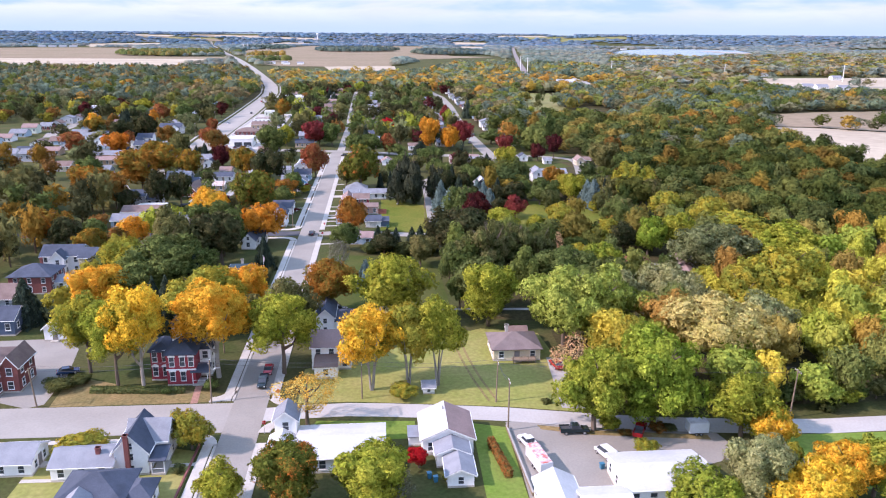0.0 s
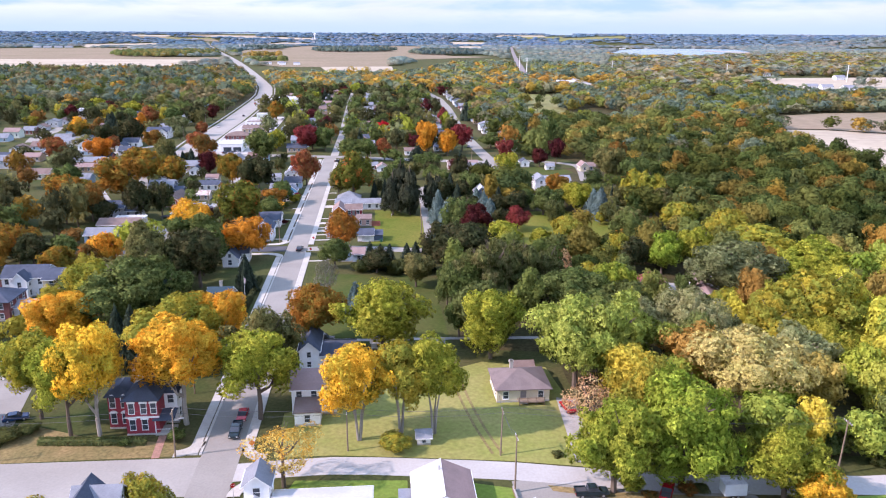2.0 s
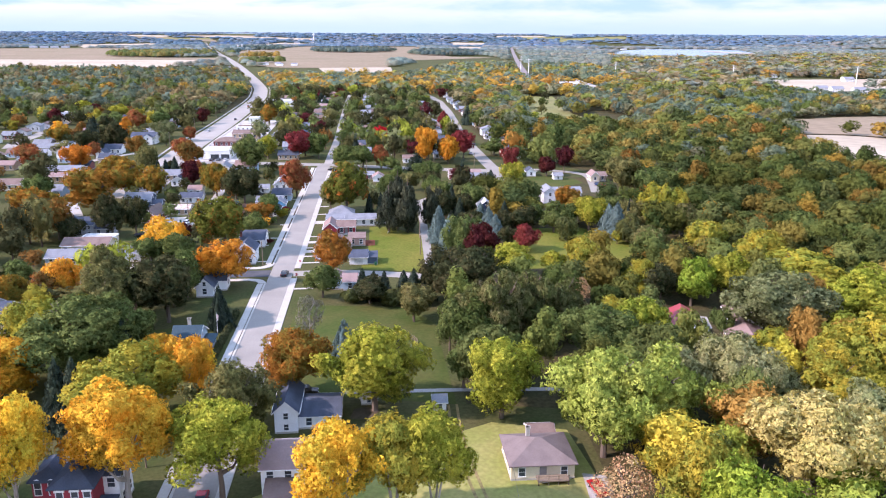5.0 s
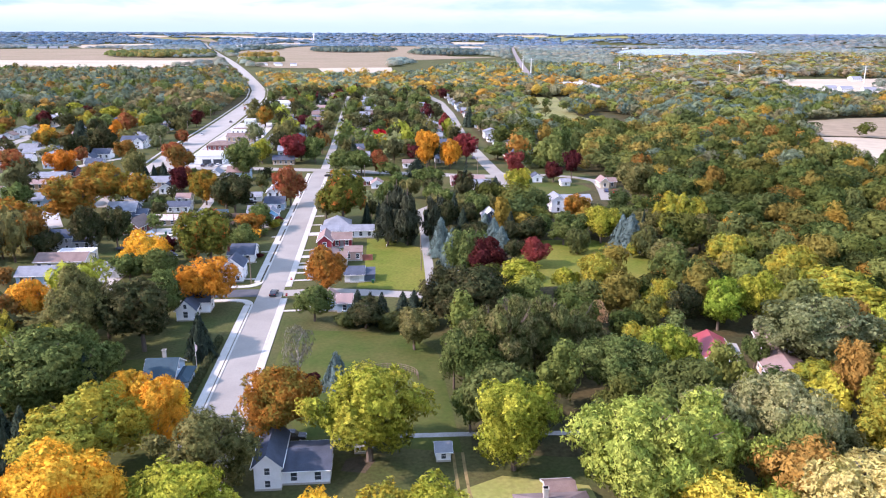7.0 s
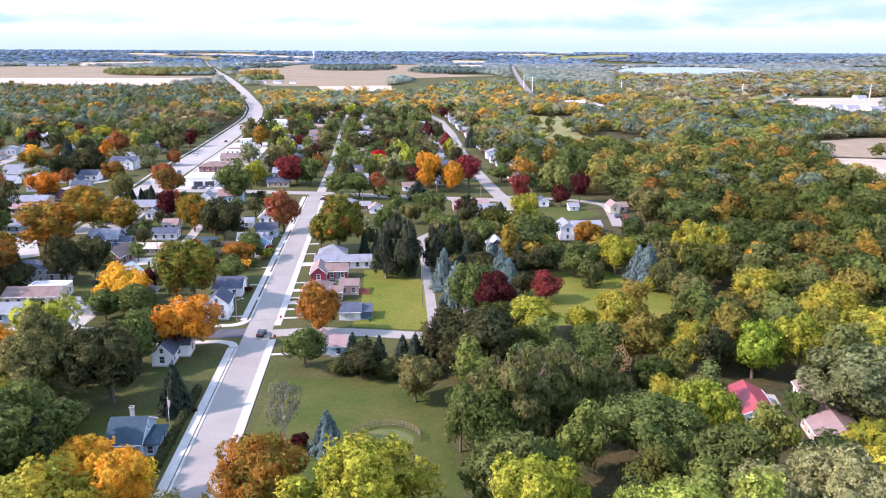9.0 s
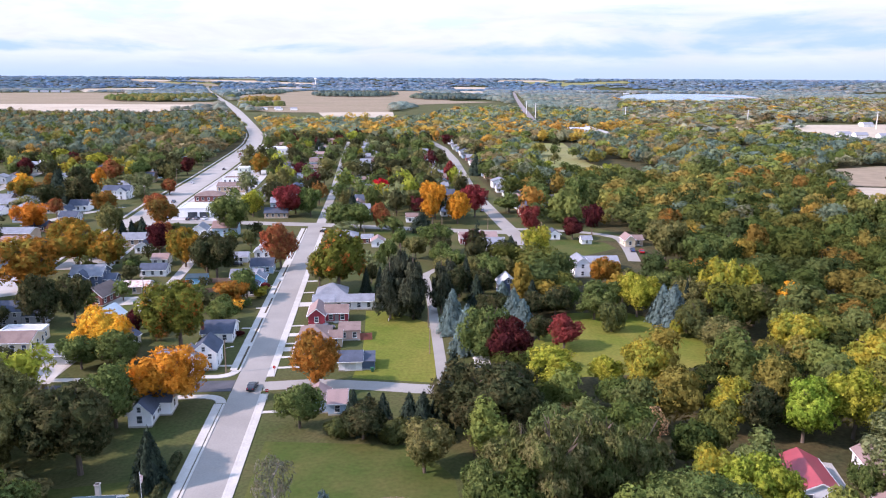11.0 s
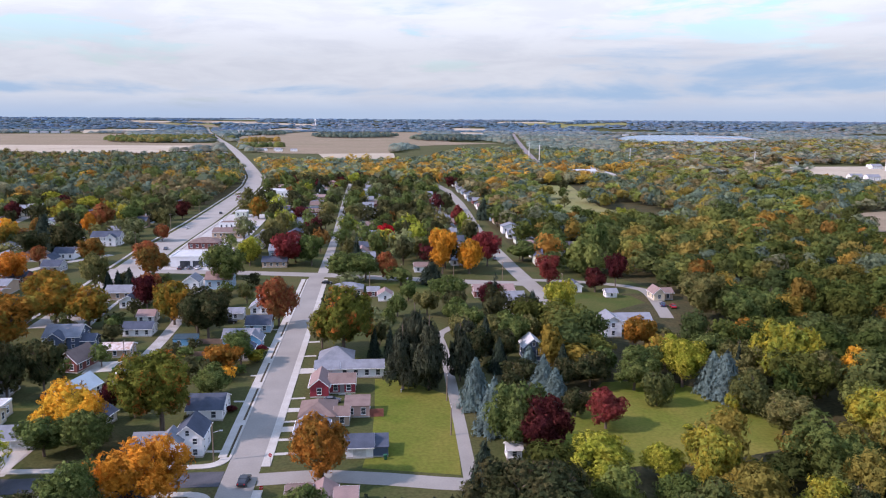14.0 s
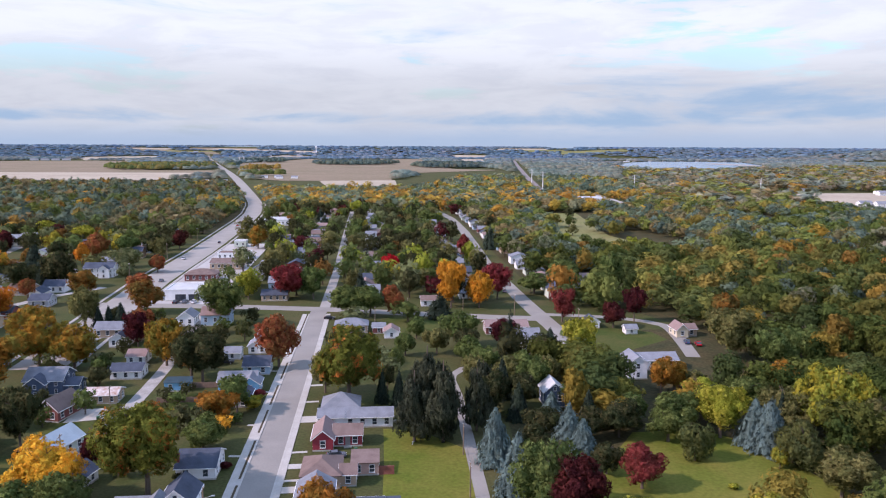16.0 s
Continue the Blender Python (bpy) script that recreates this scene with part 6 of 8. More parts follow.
TREES["fir"] = [
    (-148, 553, 5.2, 21), (-153, 561, 5, 20), (-142, 545, 3.6, 15),
    (61, 361, 2.6, 12), (62.5, 343.5, 2.4, 10.5), (26.8, 360, 1.7, 9.5), (31.5, 357, 1.8, 10.5),
    (-9.9, 235.8, 2.8, 11.5),
    (-63.8, 192.1, 3.8, 12.7), (-29.7, 185, 3, 14.7), (25.8, 255.2, 2.3, 9.5), (29, 256, 2.3, 8.4), (37.4, 254, 2.5, 9), (50, 262, 2.8, 10), (32, 254.7, 2, 8.8), (40.2, 252.5, 2.7, 9.8), (43.6, 253.9, 2.5, 10.6),
    (47.5, 265.9, 3.3, 13.7), (-24.6, 207.7, 3, 14.1), (82.1, 393.5, 4, 12.4), (-26.2, 183.9, 3, 15.2), (-84.1, 457.2, 2, 8.4),
    (-80.1, 456.9, 1.8, 9.1), (-75.3, 456.6, 2.7, 10.2), (79.2, 336, 2.5, 10.5), (125.6, 326.9, 1.4, 12.4),
]
TREES["bush"] = [
    (34, 250.4, 3.4, 5), (41.4, 249.6, 3, 4.6), (22.8, 253, 2.6, 4.4),
    (-41.1, 153.3, 3.2, 2.6), (-37.5, 156.5, 2.4, 2.2), (98.7, 314.9, 3.6, 9.5), (121.1, 308.6, 5.7, 11.9),
]
TREES["dark"] = [
    (-80, 262, 6, 13), (-96, 276, 6.5, 14),
    (108.9, 245.9, 5.4, 12.5),
    (-118, 655, 7, 16), (-92, 332, 8, 15.5), (-102, 405, 6.5, 12), (-165, 622, 6, 15), (-189, 600, 5, 12),
    (54.5, 346, 3.8, 11), (58, 353, 4.4, 12), (66, 352, 4.4, 11), (28.5, 373, 2.6, 8), (56, 404, 4.4, 11), (-70.5, 346, 4.6, 11), (-78, 322, 4.4, 10),
    (51.4, 251.7, 8.5, 17.3),
    (55.8, 248.5, 9, 17.8),
    (62, 318, 4, 9), (66, 330, 4.6, 8.5), (76, 309, 3.8, 8), (64.5, 308, 3.8, 8.5), (78, 329, 4.6, 9),
    (-24.1, 241, 8.9, 19.6),
    (27.8, 251.8, 5.5, 8.3), (-59.6, 334.3, 4.8, 15.1), (-66.3, 328.5, 5.8, 16.6), (-27.7, 383.1, 7.3, 17.4), (85.5, 330, 5.4, 10.5),
    (79.4, 391.6, 5.6, 11.4), (-31.8, 386.9, 7.4, 17.9), (-145.2, 530.6, 6.8, 16.5), (-133.7, 544.7, 8.5, 20),
]
TREES["crimson"] = [
    (-17.6, 509.2, 7.9, 17.4),
    (81.4, 301.4, 5.2, 9.6), (81.7, 503.3, 6.9, 18.9), (81, 641.9, 5.1, 15.9), (101.3, 455.3, 5.4, 14.7), (-8, 366.4, 1.8, 3),
]
TREES["maroon"] = [
    (-223, 684, 6.6, 15), (-111, 690, 6, 14), (-214, 745, 6, 13),
    (62.4, 285.6, 6.2, 14.5), (70.5, 416, 4.5, 11.4), (-38.3, 320.7, 2.5, 8.2), (-59.8, 426.5, 4.5, 13.4), (119.4, 444.2, 5.7, 11.1),
    (131, 453.4, 4.4, 15.9), (-60.9, 433.7, 4.7, 10.6),
]
TREES["mixed"] = [
    (11.7, 107.5, 6.7, 12.3),
    (17.4, 361.3, 9.8, 23.5), (-21.8, 305.9, 9.3, 21.5),
]
TREES["flame"] = [
    (70.7, 484.9, 6.9, 17.9), (58.1, 485.7, 6.6, 22.2),
    (-147, 612, 4.4, 15.5), (-131, 473, 7.4, 15.5),
    (-15.6, 269.5, 7.8, 15.5),
]
TREES["pine"] = [
    (34.5, 331, 5.6, 20), (41.5, 330, 5.8, 23), (38, 337, 6, 25), (50.6, 336.8, 4, 18.6), (56.1, 364.5, 3.7, 11.8),
]
TREES["blue"] = [
    (52.2, 316.3, 3.5, 13.6), (54.6, 301, 3.7, 13.6), (70.3, 338.9, 3.1, 9.4), (71.5, 325.4, 3.4, 10.9), (73.2, 319, 3.1, 9.4),
    (118.6, 319, 4.3, 13), (116.5, 322.3, 3.6, 12), (22.2, 217.5, 2.7, 8.6),
]
TREES["white_pine"] = [
    (59.4, 216.8, 8, 23), (67.9, 220.6, 6.3, 21.4), (75.2, 222.4, 5.9, 17.9), (55.1, 223.9, 6.2, 16.8),
]
TREES["moss"] = [
    (96, 213.4, 4, 11.5), (108.6, 212.4, 2.4, 4.6),
    (76.2, 100, 4.9, 10.2),
    (107, 104, 5.6, 11),
    (-29.2, 154, 6.2, 20.5),
    (92.6, 215.2, 5, 14.5),
    (66.9, 128.6, 8.1, 18.2),
]
TREES["sage"] = [
    (85.6, 101.5, 6.7, 14),
    (114.7, 160.7, 7.9, 16),
    (100.9, 182.9, 7.8, 17.3),
    (107.5, 179.8, 5.3, 12.8),
    (88.6, 181.2, 6.5, 16.2),
]
TREES["copper"] = [
    (16.7, 277.9, 6.1, 14.7),
    (-16, 348.3, 4.9, 9.1),
    (140.8, 354.4, 5, 13),
    (108.8, 363.6, 4.8, 11),
    (113.5, 365.5, 5.2, 9.5),
]
TREES["russet"] = [(-154, 474, 8, 16), (-136, 515, 4.5, 11), (-151, 646, 8.5, 17), (-6.5, 397.1, 7.2, 19), (-61, 436, 4.6, 12.5), (-98, 590, 5, 11), (-84, 514, 6.5, 13), (32.3, 470.1, 5, 14.6)]
TREES["bronze"] = [(13.5, 194.9, 7.7, 16.4), (-88, 270, 6.5, 14), (-68, 250, 5.5, 12), (-57.5, 689.7, 8.5, 17), (-45.6, 406.6, 6.1, 15.4), (-43.2, 401.5, 6.7, 16.9), (-85.1, 368.1, 11.8, 20), (-83.8, 402.6, 9.2, 18), (-96, 424, 9, 17), (-98, 349, 8.5, 15), (-109, 358, 7, 14), (-71, 398, 7.6, 16), (-175, 566, 6.5, 14)]
for kind, rows in TREES.items():
    for x, y, r, h in rows:
        plant(kind, x, y, r, h)

# ---- woods ----
PALETTE = {
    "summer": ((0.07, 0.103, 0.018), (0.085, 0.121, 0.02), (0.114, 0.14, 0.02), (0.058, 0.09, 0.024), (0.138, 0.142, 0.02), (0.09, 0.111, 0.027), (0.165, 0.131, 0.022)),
    # darker greens: shade on the middle woods put into the leaf colour
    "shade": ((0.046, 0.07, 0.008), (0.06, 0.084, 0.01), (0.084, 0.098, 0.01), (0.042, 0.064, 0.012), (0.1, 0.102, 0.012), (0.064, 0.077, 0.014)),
    "turning": ((0.135, 0.165, 0.028), (0.21, 0.205, 0.032), (0.1, 0.138, 0.028), (0.27, 0.19, 0.032), (0.15, 0.165, 0.032), (0.11, 0.135, 0.036)),
    "autumn": ((0.3, 0.205, 0.026), (0.33, 0.16, 0.02), (0.22, 0.125, 0.022), (0.25, 0.195, 0.03), (0.37, 0.215, 0.026), (0.17, 0.14, 0.026)),
    "fresh": ((0.19, 0.25, 0.028), (0.26, 0.28, 0.032), (0.14, 0.215, 0.026), (0.32, 0.3, 0.036), (0.165, 0.215, 0.036), (0.2, 0.245, 0.042)),
    "golden": ((0.37, 0.34, 0.036), (0.31, 0.31, 0.034), (0.44, 0.34, 0.04), (0.25, 0.29, 0.036), (0.42, 0.27, 0.04), (0.22, 0.26, 0.045)),
    "brown": ((0.17, 0.12, 0.045), (0.21, 0.15, 0.055), (0.15, 0.125, 0.05), (0.12, 0.125, 0.045), (0.2, 0.165, 0.07), (0.11, 0.105, 0.045)),
    # the next two palettes hold the haze of distance: bluer, paler leaf colours
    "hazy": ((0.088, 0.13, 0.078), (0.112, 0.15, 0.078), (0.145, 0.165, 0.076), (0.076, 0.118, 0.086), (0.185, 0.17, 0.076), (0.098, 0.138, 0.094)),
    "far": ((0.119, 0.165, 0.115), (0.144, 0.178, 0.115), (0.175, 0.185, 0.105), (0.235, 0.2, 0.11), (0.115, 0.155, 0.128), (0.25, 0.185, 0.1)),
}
# a trace of blue haze goes into every palette but fresh and golden
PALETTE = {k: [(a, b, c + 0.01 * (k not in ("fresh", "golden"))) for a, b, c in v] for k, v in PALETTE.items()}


def free(x, y, r):
    if any(within(x, y, f) for f in (PALE_FIELD, BROWN_FIELD, FAR_FIELD, EAST_YARD)):
        return noise.noise((x * 0.02, y * 0.02, 2)) > 0.46
    for x0, x1, y0, y1 in OPEN:
        if x0 - r < x < x1 + r and y0 - r < y < y1 + r:
            return False
    return True


def road_gap(x, y):
    """How far a place is from the nearest long road."""
    best = 1e9
    for line, half in ((HIGHWAY, 13), ([(2, 488), (2.3, 590), (0, 750), (-2, 985)], 3), ([(97, 385), (93.3, 500), (91.6, 609), (98, 790), (98, 900), (90, 985)], 6.5), (RAILWAY, 15)):
        for (ax, ay), (bx, by) in zip(line, line[1:]):
            t = min(max(((x - ax) * (bx - ax) + (y - ay) * (by - ay)) / ((bx - ax) ** 2 + (by - ay) ** 2), 0), 1)
            best = min(best, math.hypot(x - ax - t * (bx - ax), y - ay - t * (by - ay)) - half)
    return best


def woodland(name, label, seed, inside, bounds, step, height, n, size, moods, variants=5, core=True, tone=(0.9, 1.3), accent=0.1):
    """A stand of trees too many to count: one mesh. moods: palettes from which patches of the stand take their colours.
    tone: colour brightness, with sun, cloud shade or haze put in.
    """
    rng = np.random.default_rng(seed)
    protos = [broad_crown(seed + 3 * k, n, size, 0.14, 7 if n < 60 else 9 if n < 400 else 13 if n < 1200 else 19, core=core, tilt=0.34) for k in range(variants)]
    vs, ps, ts, ns, base = [], [[], []], [], [], 0
    x0, x1, y0, y1 = bounds
    for i in range(int((x1 - x0) / step)):
        for j in range(int((y1 - y0) / step)):
            x = x0 + (i + rng.uniform(0.05, 0.95)) * step
            y = y0 + (j + rng.uniform(0.05, 0.95)) * step
            if not inside(x, y):
                continue
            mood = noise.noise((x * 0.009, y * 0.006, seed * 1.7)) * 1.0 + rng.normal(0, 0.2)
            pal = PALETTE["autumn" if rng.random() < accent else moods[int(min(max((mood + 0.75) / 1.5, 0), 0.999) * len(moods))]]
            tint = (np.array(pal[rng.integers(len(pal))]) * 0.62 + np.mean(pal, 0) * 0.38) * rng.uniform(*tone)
            r = step * rng.uniform(0.46, 0.82)
            h = rng.uniform(height[0] * 0.85, height[1]) * (0.62 + 0.6 * r / step)
            v, polys, soft = protos[rng.integers(variants)]
            a = rng.uniform(0, 6.283)
            ca, sa = math.cos(a), math.sin(a)
            w = np.stack([(v[:, 0] * ca - v[:, 1] * sa) * r + x, (v[:, 0] * sa + v[:, 1] * ca) * r + y, v[:, 2] * h + ground_height(x, y)], 1)
            vs.append(w)
            ns.append(np.stack([soft[:, 0] * ca - soft[:, 1] * sa, soft[:, 0] * sa + soft[:, 1] * ca, soft[:, 2]], 1))
            for k, p in enumerate(polys):
                ps[k].append(p + base)
            base += len(v)
            ts.append(np.repeat(tint[None], len(v), 0))
    polys = [np.vstack(p) for p in ps if p]
    me = fill_mesh(name, np.vstack(vs), polys, WOODLAND, np.vstack(ts), np.vstack(ns))
    tagged(new(name, me), label, "woods", kind="stuff")


TREE_SPOTS = [(x, y, r) for rows in TREES.values() for x, y, r, h in rows]


def crowded(x, y, r):
    return any((x - a) ** 2 + (y - b) ** 2 < (0.75 * c + r) ** 2 for a, b, c in TREE_SPOTS)


OPEN += [(60, 126, 278, 336), (100, 124, 352, 376), (101, 126, 202, 240), (96, 150, 366, 462), (60, 98, 385, 480), (170, 195, 415, 440), (40, 66, 340, 440), (40, 70, 128, 186), (44, 95, 90, 130), (-8, 9, 0, 500)]
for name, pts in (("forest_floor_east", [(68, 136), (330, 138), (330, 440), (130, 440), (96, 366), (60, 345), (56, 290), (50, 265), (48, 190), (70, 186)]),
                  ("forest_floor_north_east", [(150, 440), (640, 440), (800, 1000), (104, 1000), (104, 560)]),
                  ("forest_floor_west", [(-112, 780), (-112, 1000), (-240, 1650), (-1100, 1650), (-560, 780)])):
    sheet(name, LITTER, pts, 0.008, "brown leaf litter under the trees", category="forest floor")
STAND = lambda x, y: x > (68 if y < 190 else 50 if y < 262 else 60) and free(x, y, 1) and not crowded(x, y, 2.5) and x < 60 + y * 0.62
# bright tone: the sunlight on this near wood is put into its colour
woodland("woodland_east", "thick sunny wood in yellow-green autumn colours", 11, lambda x, y: STAND(x, y) and not (x < 112 and y > 186),
         (48, 250, 134, 246), 8.8, (11, 18), 1500, 0.085, ("fresh", "golden", "fresh", "turning", "fresh", "golden", "summer"), 7, tone=(1.15, 1.7), accent=0.13)
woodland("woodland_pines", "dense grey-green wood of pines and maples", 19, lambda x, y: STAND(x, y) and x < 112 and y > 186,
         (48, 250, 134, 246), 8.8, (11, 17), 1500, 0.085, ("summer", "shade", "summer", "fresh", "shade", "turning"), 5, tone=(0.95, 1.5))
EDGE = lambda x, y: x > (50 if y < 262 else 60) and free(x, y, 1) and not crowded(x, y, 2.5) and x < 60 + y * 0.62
# low tones and dark greens put cloud shade into the next two stands
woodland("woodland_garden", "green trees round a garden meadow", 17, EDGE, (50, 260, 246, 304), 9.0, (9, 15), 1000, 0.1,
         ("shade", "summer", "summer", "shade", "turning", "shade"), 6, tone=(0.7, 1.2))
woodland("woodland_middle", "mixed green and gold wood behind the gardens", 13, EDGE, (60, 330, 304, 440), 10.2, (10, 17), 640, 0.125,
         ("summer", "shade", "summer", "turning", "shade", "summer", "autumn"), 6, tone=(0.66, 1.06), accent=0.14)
OPEN += [(141, 230, 640, 700), (160, 205, 700, 800), (185, 235, 800, 960), (262, 330, 1030, 1110)]
WILD = lambda x, y: x > (150 if y < 470 else 110) and free(x, y, 0) and not crowded(x, y, 3) and x < 60 + y * 0.64 and not (x < 150 and 500 < y < 560)
# from here out, hazy moods and raised tones put distance haze into the leaves
woodland("woodland_north_east", "wide mixed wood behind the town", 23, lambda x, y: WILD(x, y) and y < 640 + 90 * noise.noise((x * 0.02, 3, 1)),
         (104, 540, 440, 720), 10.0, (10, 17), 240, 0.2, ("summer", "hazy", "shade", "summer", "turning", "summer"), tone=(0.9, 1.35), accent=0.06)
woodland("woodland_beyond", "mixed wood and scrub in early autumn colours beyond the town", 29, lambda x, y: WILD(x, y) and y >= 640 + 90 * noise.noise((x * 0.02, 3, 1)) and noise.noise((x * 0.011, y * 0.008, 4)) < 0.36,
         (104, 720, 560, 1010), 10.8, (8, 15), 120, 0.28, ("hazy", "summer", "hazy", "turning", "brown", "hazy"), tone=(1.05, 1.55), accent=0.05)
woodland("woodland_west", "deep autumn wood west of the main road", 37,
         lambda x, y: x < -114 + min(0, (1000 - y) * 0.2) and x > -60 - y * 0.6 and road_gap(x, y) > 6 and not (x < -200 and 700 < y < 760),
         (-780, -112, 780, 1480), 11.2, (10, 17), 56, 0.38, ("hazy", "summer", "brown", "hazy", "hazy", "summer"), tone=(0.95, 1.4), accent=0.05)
OPEN += [(-80, -48, 490, 960), (98, 135, 750, 880)]
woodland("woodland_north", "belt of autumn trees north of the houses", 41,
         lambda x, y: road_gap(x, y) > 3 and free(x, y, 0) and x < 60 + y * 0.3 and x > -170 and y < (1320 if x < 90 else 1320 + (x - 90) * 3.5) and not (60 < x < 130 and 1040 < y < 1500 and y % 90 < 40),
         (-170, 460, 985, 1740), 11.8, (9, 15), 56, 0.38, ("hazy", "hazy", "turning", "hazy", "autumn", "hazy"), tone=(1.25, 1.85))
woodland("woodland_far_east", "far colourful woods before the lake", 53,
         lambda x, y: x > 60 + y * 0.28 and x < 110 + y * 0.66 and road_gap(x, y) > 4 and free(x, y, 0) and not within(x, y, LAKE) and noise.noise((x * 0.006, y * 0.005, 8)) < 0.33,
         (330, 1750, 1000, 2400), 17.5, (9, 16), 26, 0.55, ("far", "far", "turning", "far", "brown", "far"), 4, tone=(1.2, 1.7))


OCTA_V = np.array([(0, 0, 0.92), (1, 0, 0.1), (0.31, 0.95, 0), (-0.81, 0.59, 0.1), (-0.81, -0.59, 0), (0.31, -0.95, 0.1), (0.66, 0.4, 0.72), (-0.7, 0.25, 0.68), (0.05, -0.75, 0.7)])
OCTA_F = np.array([(0, 6, 7), (0, 7, 8), (0, 8, 6), (6, 1, 2), (6, 2, 7), (7, 2, 3), (7, 3, 4), (7, 4, 8), (8, 4, 5), (8, 5, 6), (6, 5, 1)])


def horizon_woods(name, label, seed, inside, bounds, step, height, tone=(1.0, 1.0, 1.0), mood="far"):
    """Woods so far off that each crown is a few faces; tone puts blue haze into their colour."""
    rng = np.random.default_rng(seed)
    vs, ps, ts, base = [], [], [], 0
    x0, x1, y0, y1 = bounds
    for i in range(int((x1 - x0) / step)):
        for j in range(int((y1 - y0) / (step * 1.7))):
            x, y = x0 + (i + rng.uniform()) * step, y0 + (j + rng.uniform()) * step * 1.7
            if math.hypot(x - 30, y - 75) > 4800 or not inside(x, y):
                continue
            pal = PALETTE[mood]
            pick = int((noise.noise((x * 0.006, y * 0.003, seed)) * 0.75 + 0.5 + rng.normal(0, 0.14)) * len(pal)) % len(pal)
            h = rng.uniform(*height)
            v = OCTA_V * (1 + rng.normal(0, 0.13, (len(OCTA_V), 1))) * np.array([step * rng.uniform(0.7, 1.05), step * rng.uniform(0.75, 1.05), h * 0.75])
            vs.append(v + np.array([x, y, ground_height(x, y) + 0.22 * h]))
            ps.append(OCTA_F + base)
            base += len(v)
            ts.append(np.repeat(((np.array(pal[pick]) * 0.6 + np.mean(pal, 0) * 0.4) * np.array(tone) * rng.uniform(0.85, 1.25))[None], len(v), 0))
    me = fill_mesh(name, np.vstack(vs), [np.vstack(ps)], WOODLAND, np.vstack(ts), np.tile(unit(OCTA_V), (len(vs), 1)))
    tagged(new(name, me), label, "woods", kind="stuff")


def open_land(x, y):
    """Fields, lake, roads and clearings beyond the town."""
    if any(within(x, y, f[2]) for f in FAR_FIELDS) or within(x, y, LAKE) or within(x, y, SPIT):
        return True
    return noise.noise((x * 0.0021, y * 0.0016, 5)) > (0.34 if y < 3800 else 0.5) or road_gap(x, y) < 8


# seen from afar, the sides of each stand lie towards the town
SIGHT = lambda x, y: -80 - 0.63 * y < x < 110 + 0.67 * y
# each tone below adds haze to the leaf colour, bluer with distance
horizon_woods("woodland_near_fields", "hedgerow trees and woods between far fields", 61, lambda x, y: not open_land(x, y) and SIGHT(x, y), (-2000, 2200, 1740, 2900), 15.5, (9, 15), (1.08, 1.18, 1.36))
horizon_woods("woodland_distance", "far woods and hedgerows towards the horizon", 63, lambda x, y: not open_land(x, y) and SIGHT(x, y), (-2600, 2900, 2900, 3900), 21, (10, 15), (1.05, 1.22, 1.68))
horizon_woods("woodland_horizon", "line of woods on the horizon, tinted blue-green with haze", 67, lambda x, y: not open_land(x, y) and SIGHT(x, y), (-3300, 3500, 3900, 4830), 23, (9, 12), (0.8, 1.15, 2.1))
# islands of trees standing in the fields, with blue haze mixed into their tone
for name, seed, mood, (cx, cy, rx, ry) in (
        ("copse_north", 71, "hazy", (-62, 3080, 150, 230)), ("copse_gold", 73, "turning", (-600, 2540, 170, 220)), ("copse_dark", 79, "hazy", (265, 2740, 120, 220)),
        ("copse_road", 89, "turning", (-245, 1935, 60, 26)), ("copse_farm", 83, "hazy", (-440, 3330, 95, 110)), ("copse_corner", 91, "hazy", (-480, 2640, 60, 170)), ("copse_red", 97, "autumn", (-300, 2340, 55, 26))):
    horizon_woods(name, "clump of trees standing in harvested fields", seed, lambda x, y, cx=cx, cy=cy, rx=rx, ry=ry: ((x - cx) / rx) ** 2 + ((y - cy) / ry) ** 2 < 1 + 0.5 * noise.noise((x * 0.02, y * 0.02, 1)) and road_gap(x, y) > 6, (cx - rx * 1.2, cx + rx * 1.2, cy - ry * 1.2, cy + ry * 1.2), 12, (13, 20), (0.8, 0.85, 1.1), mood)


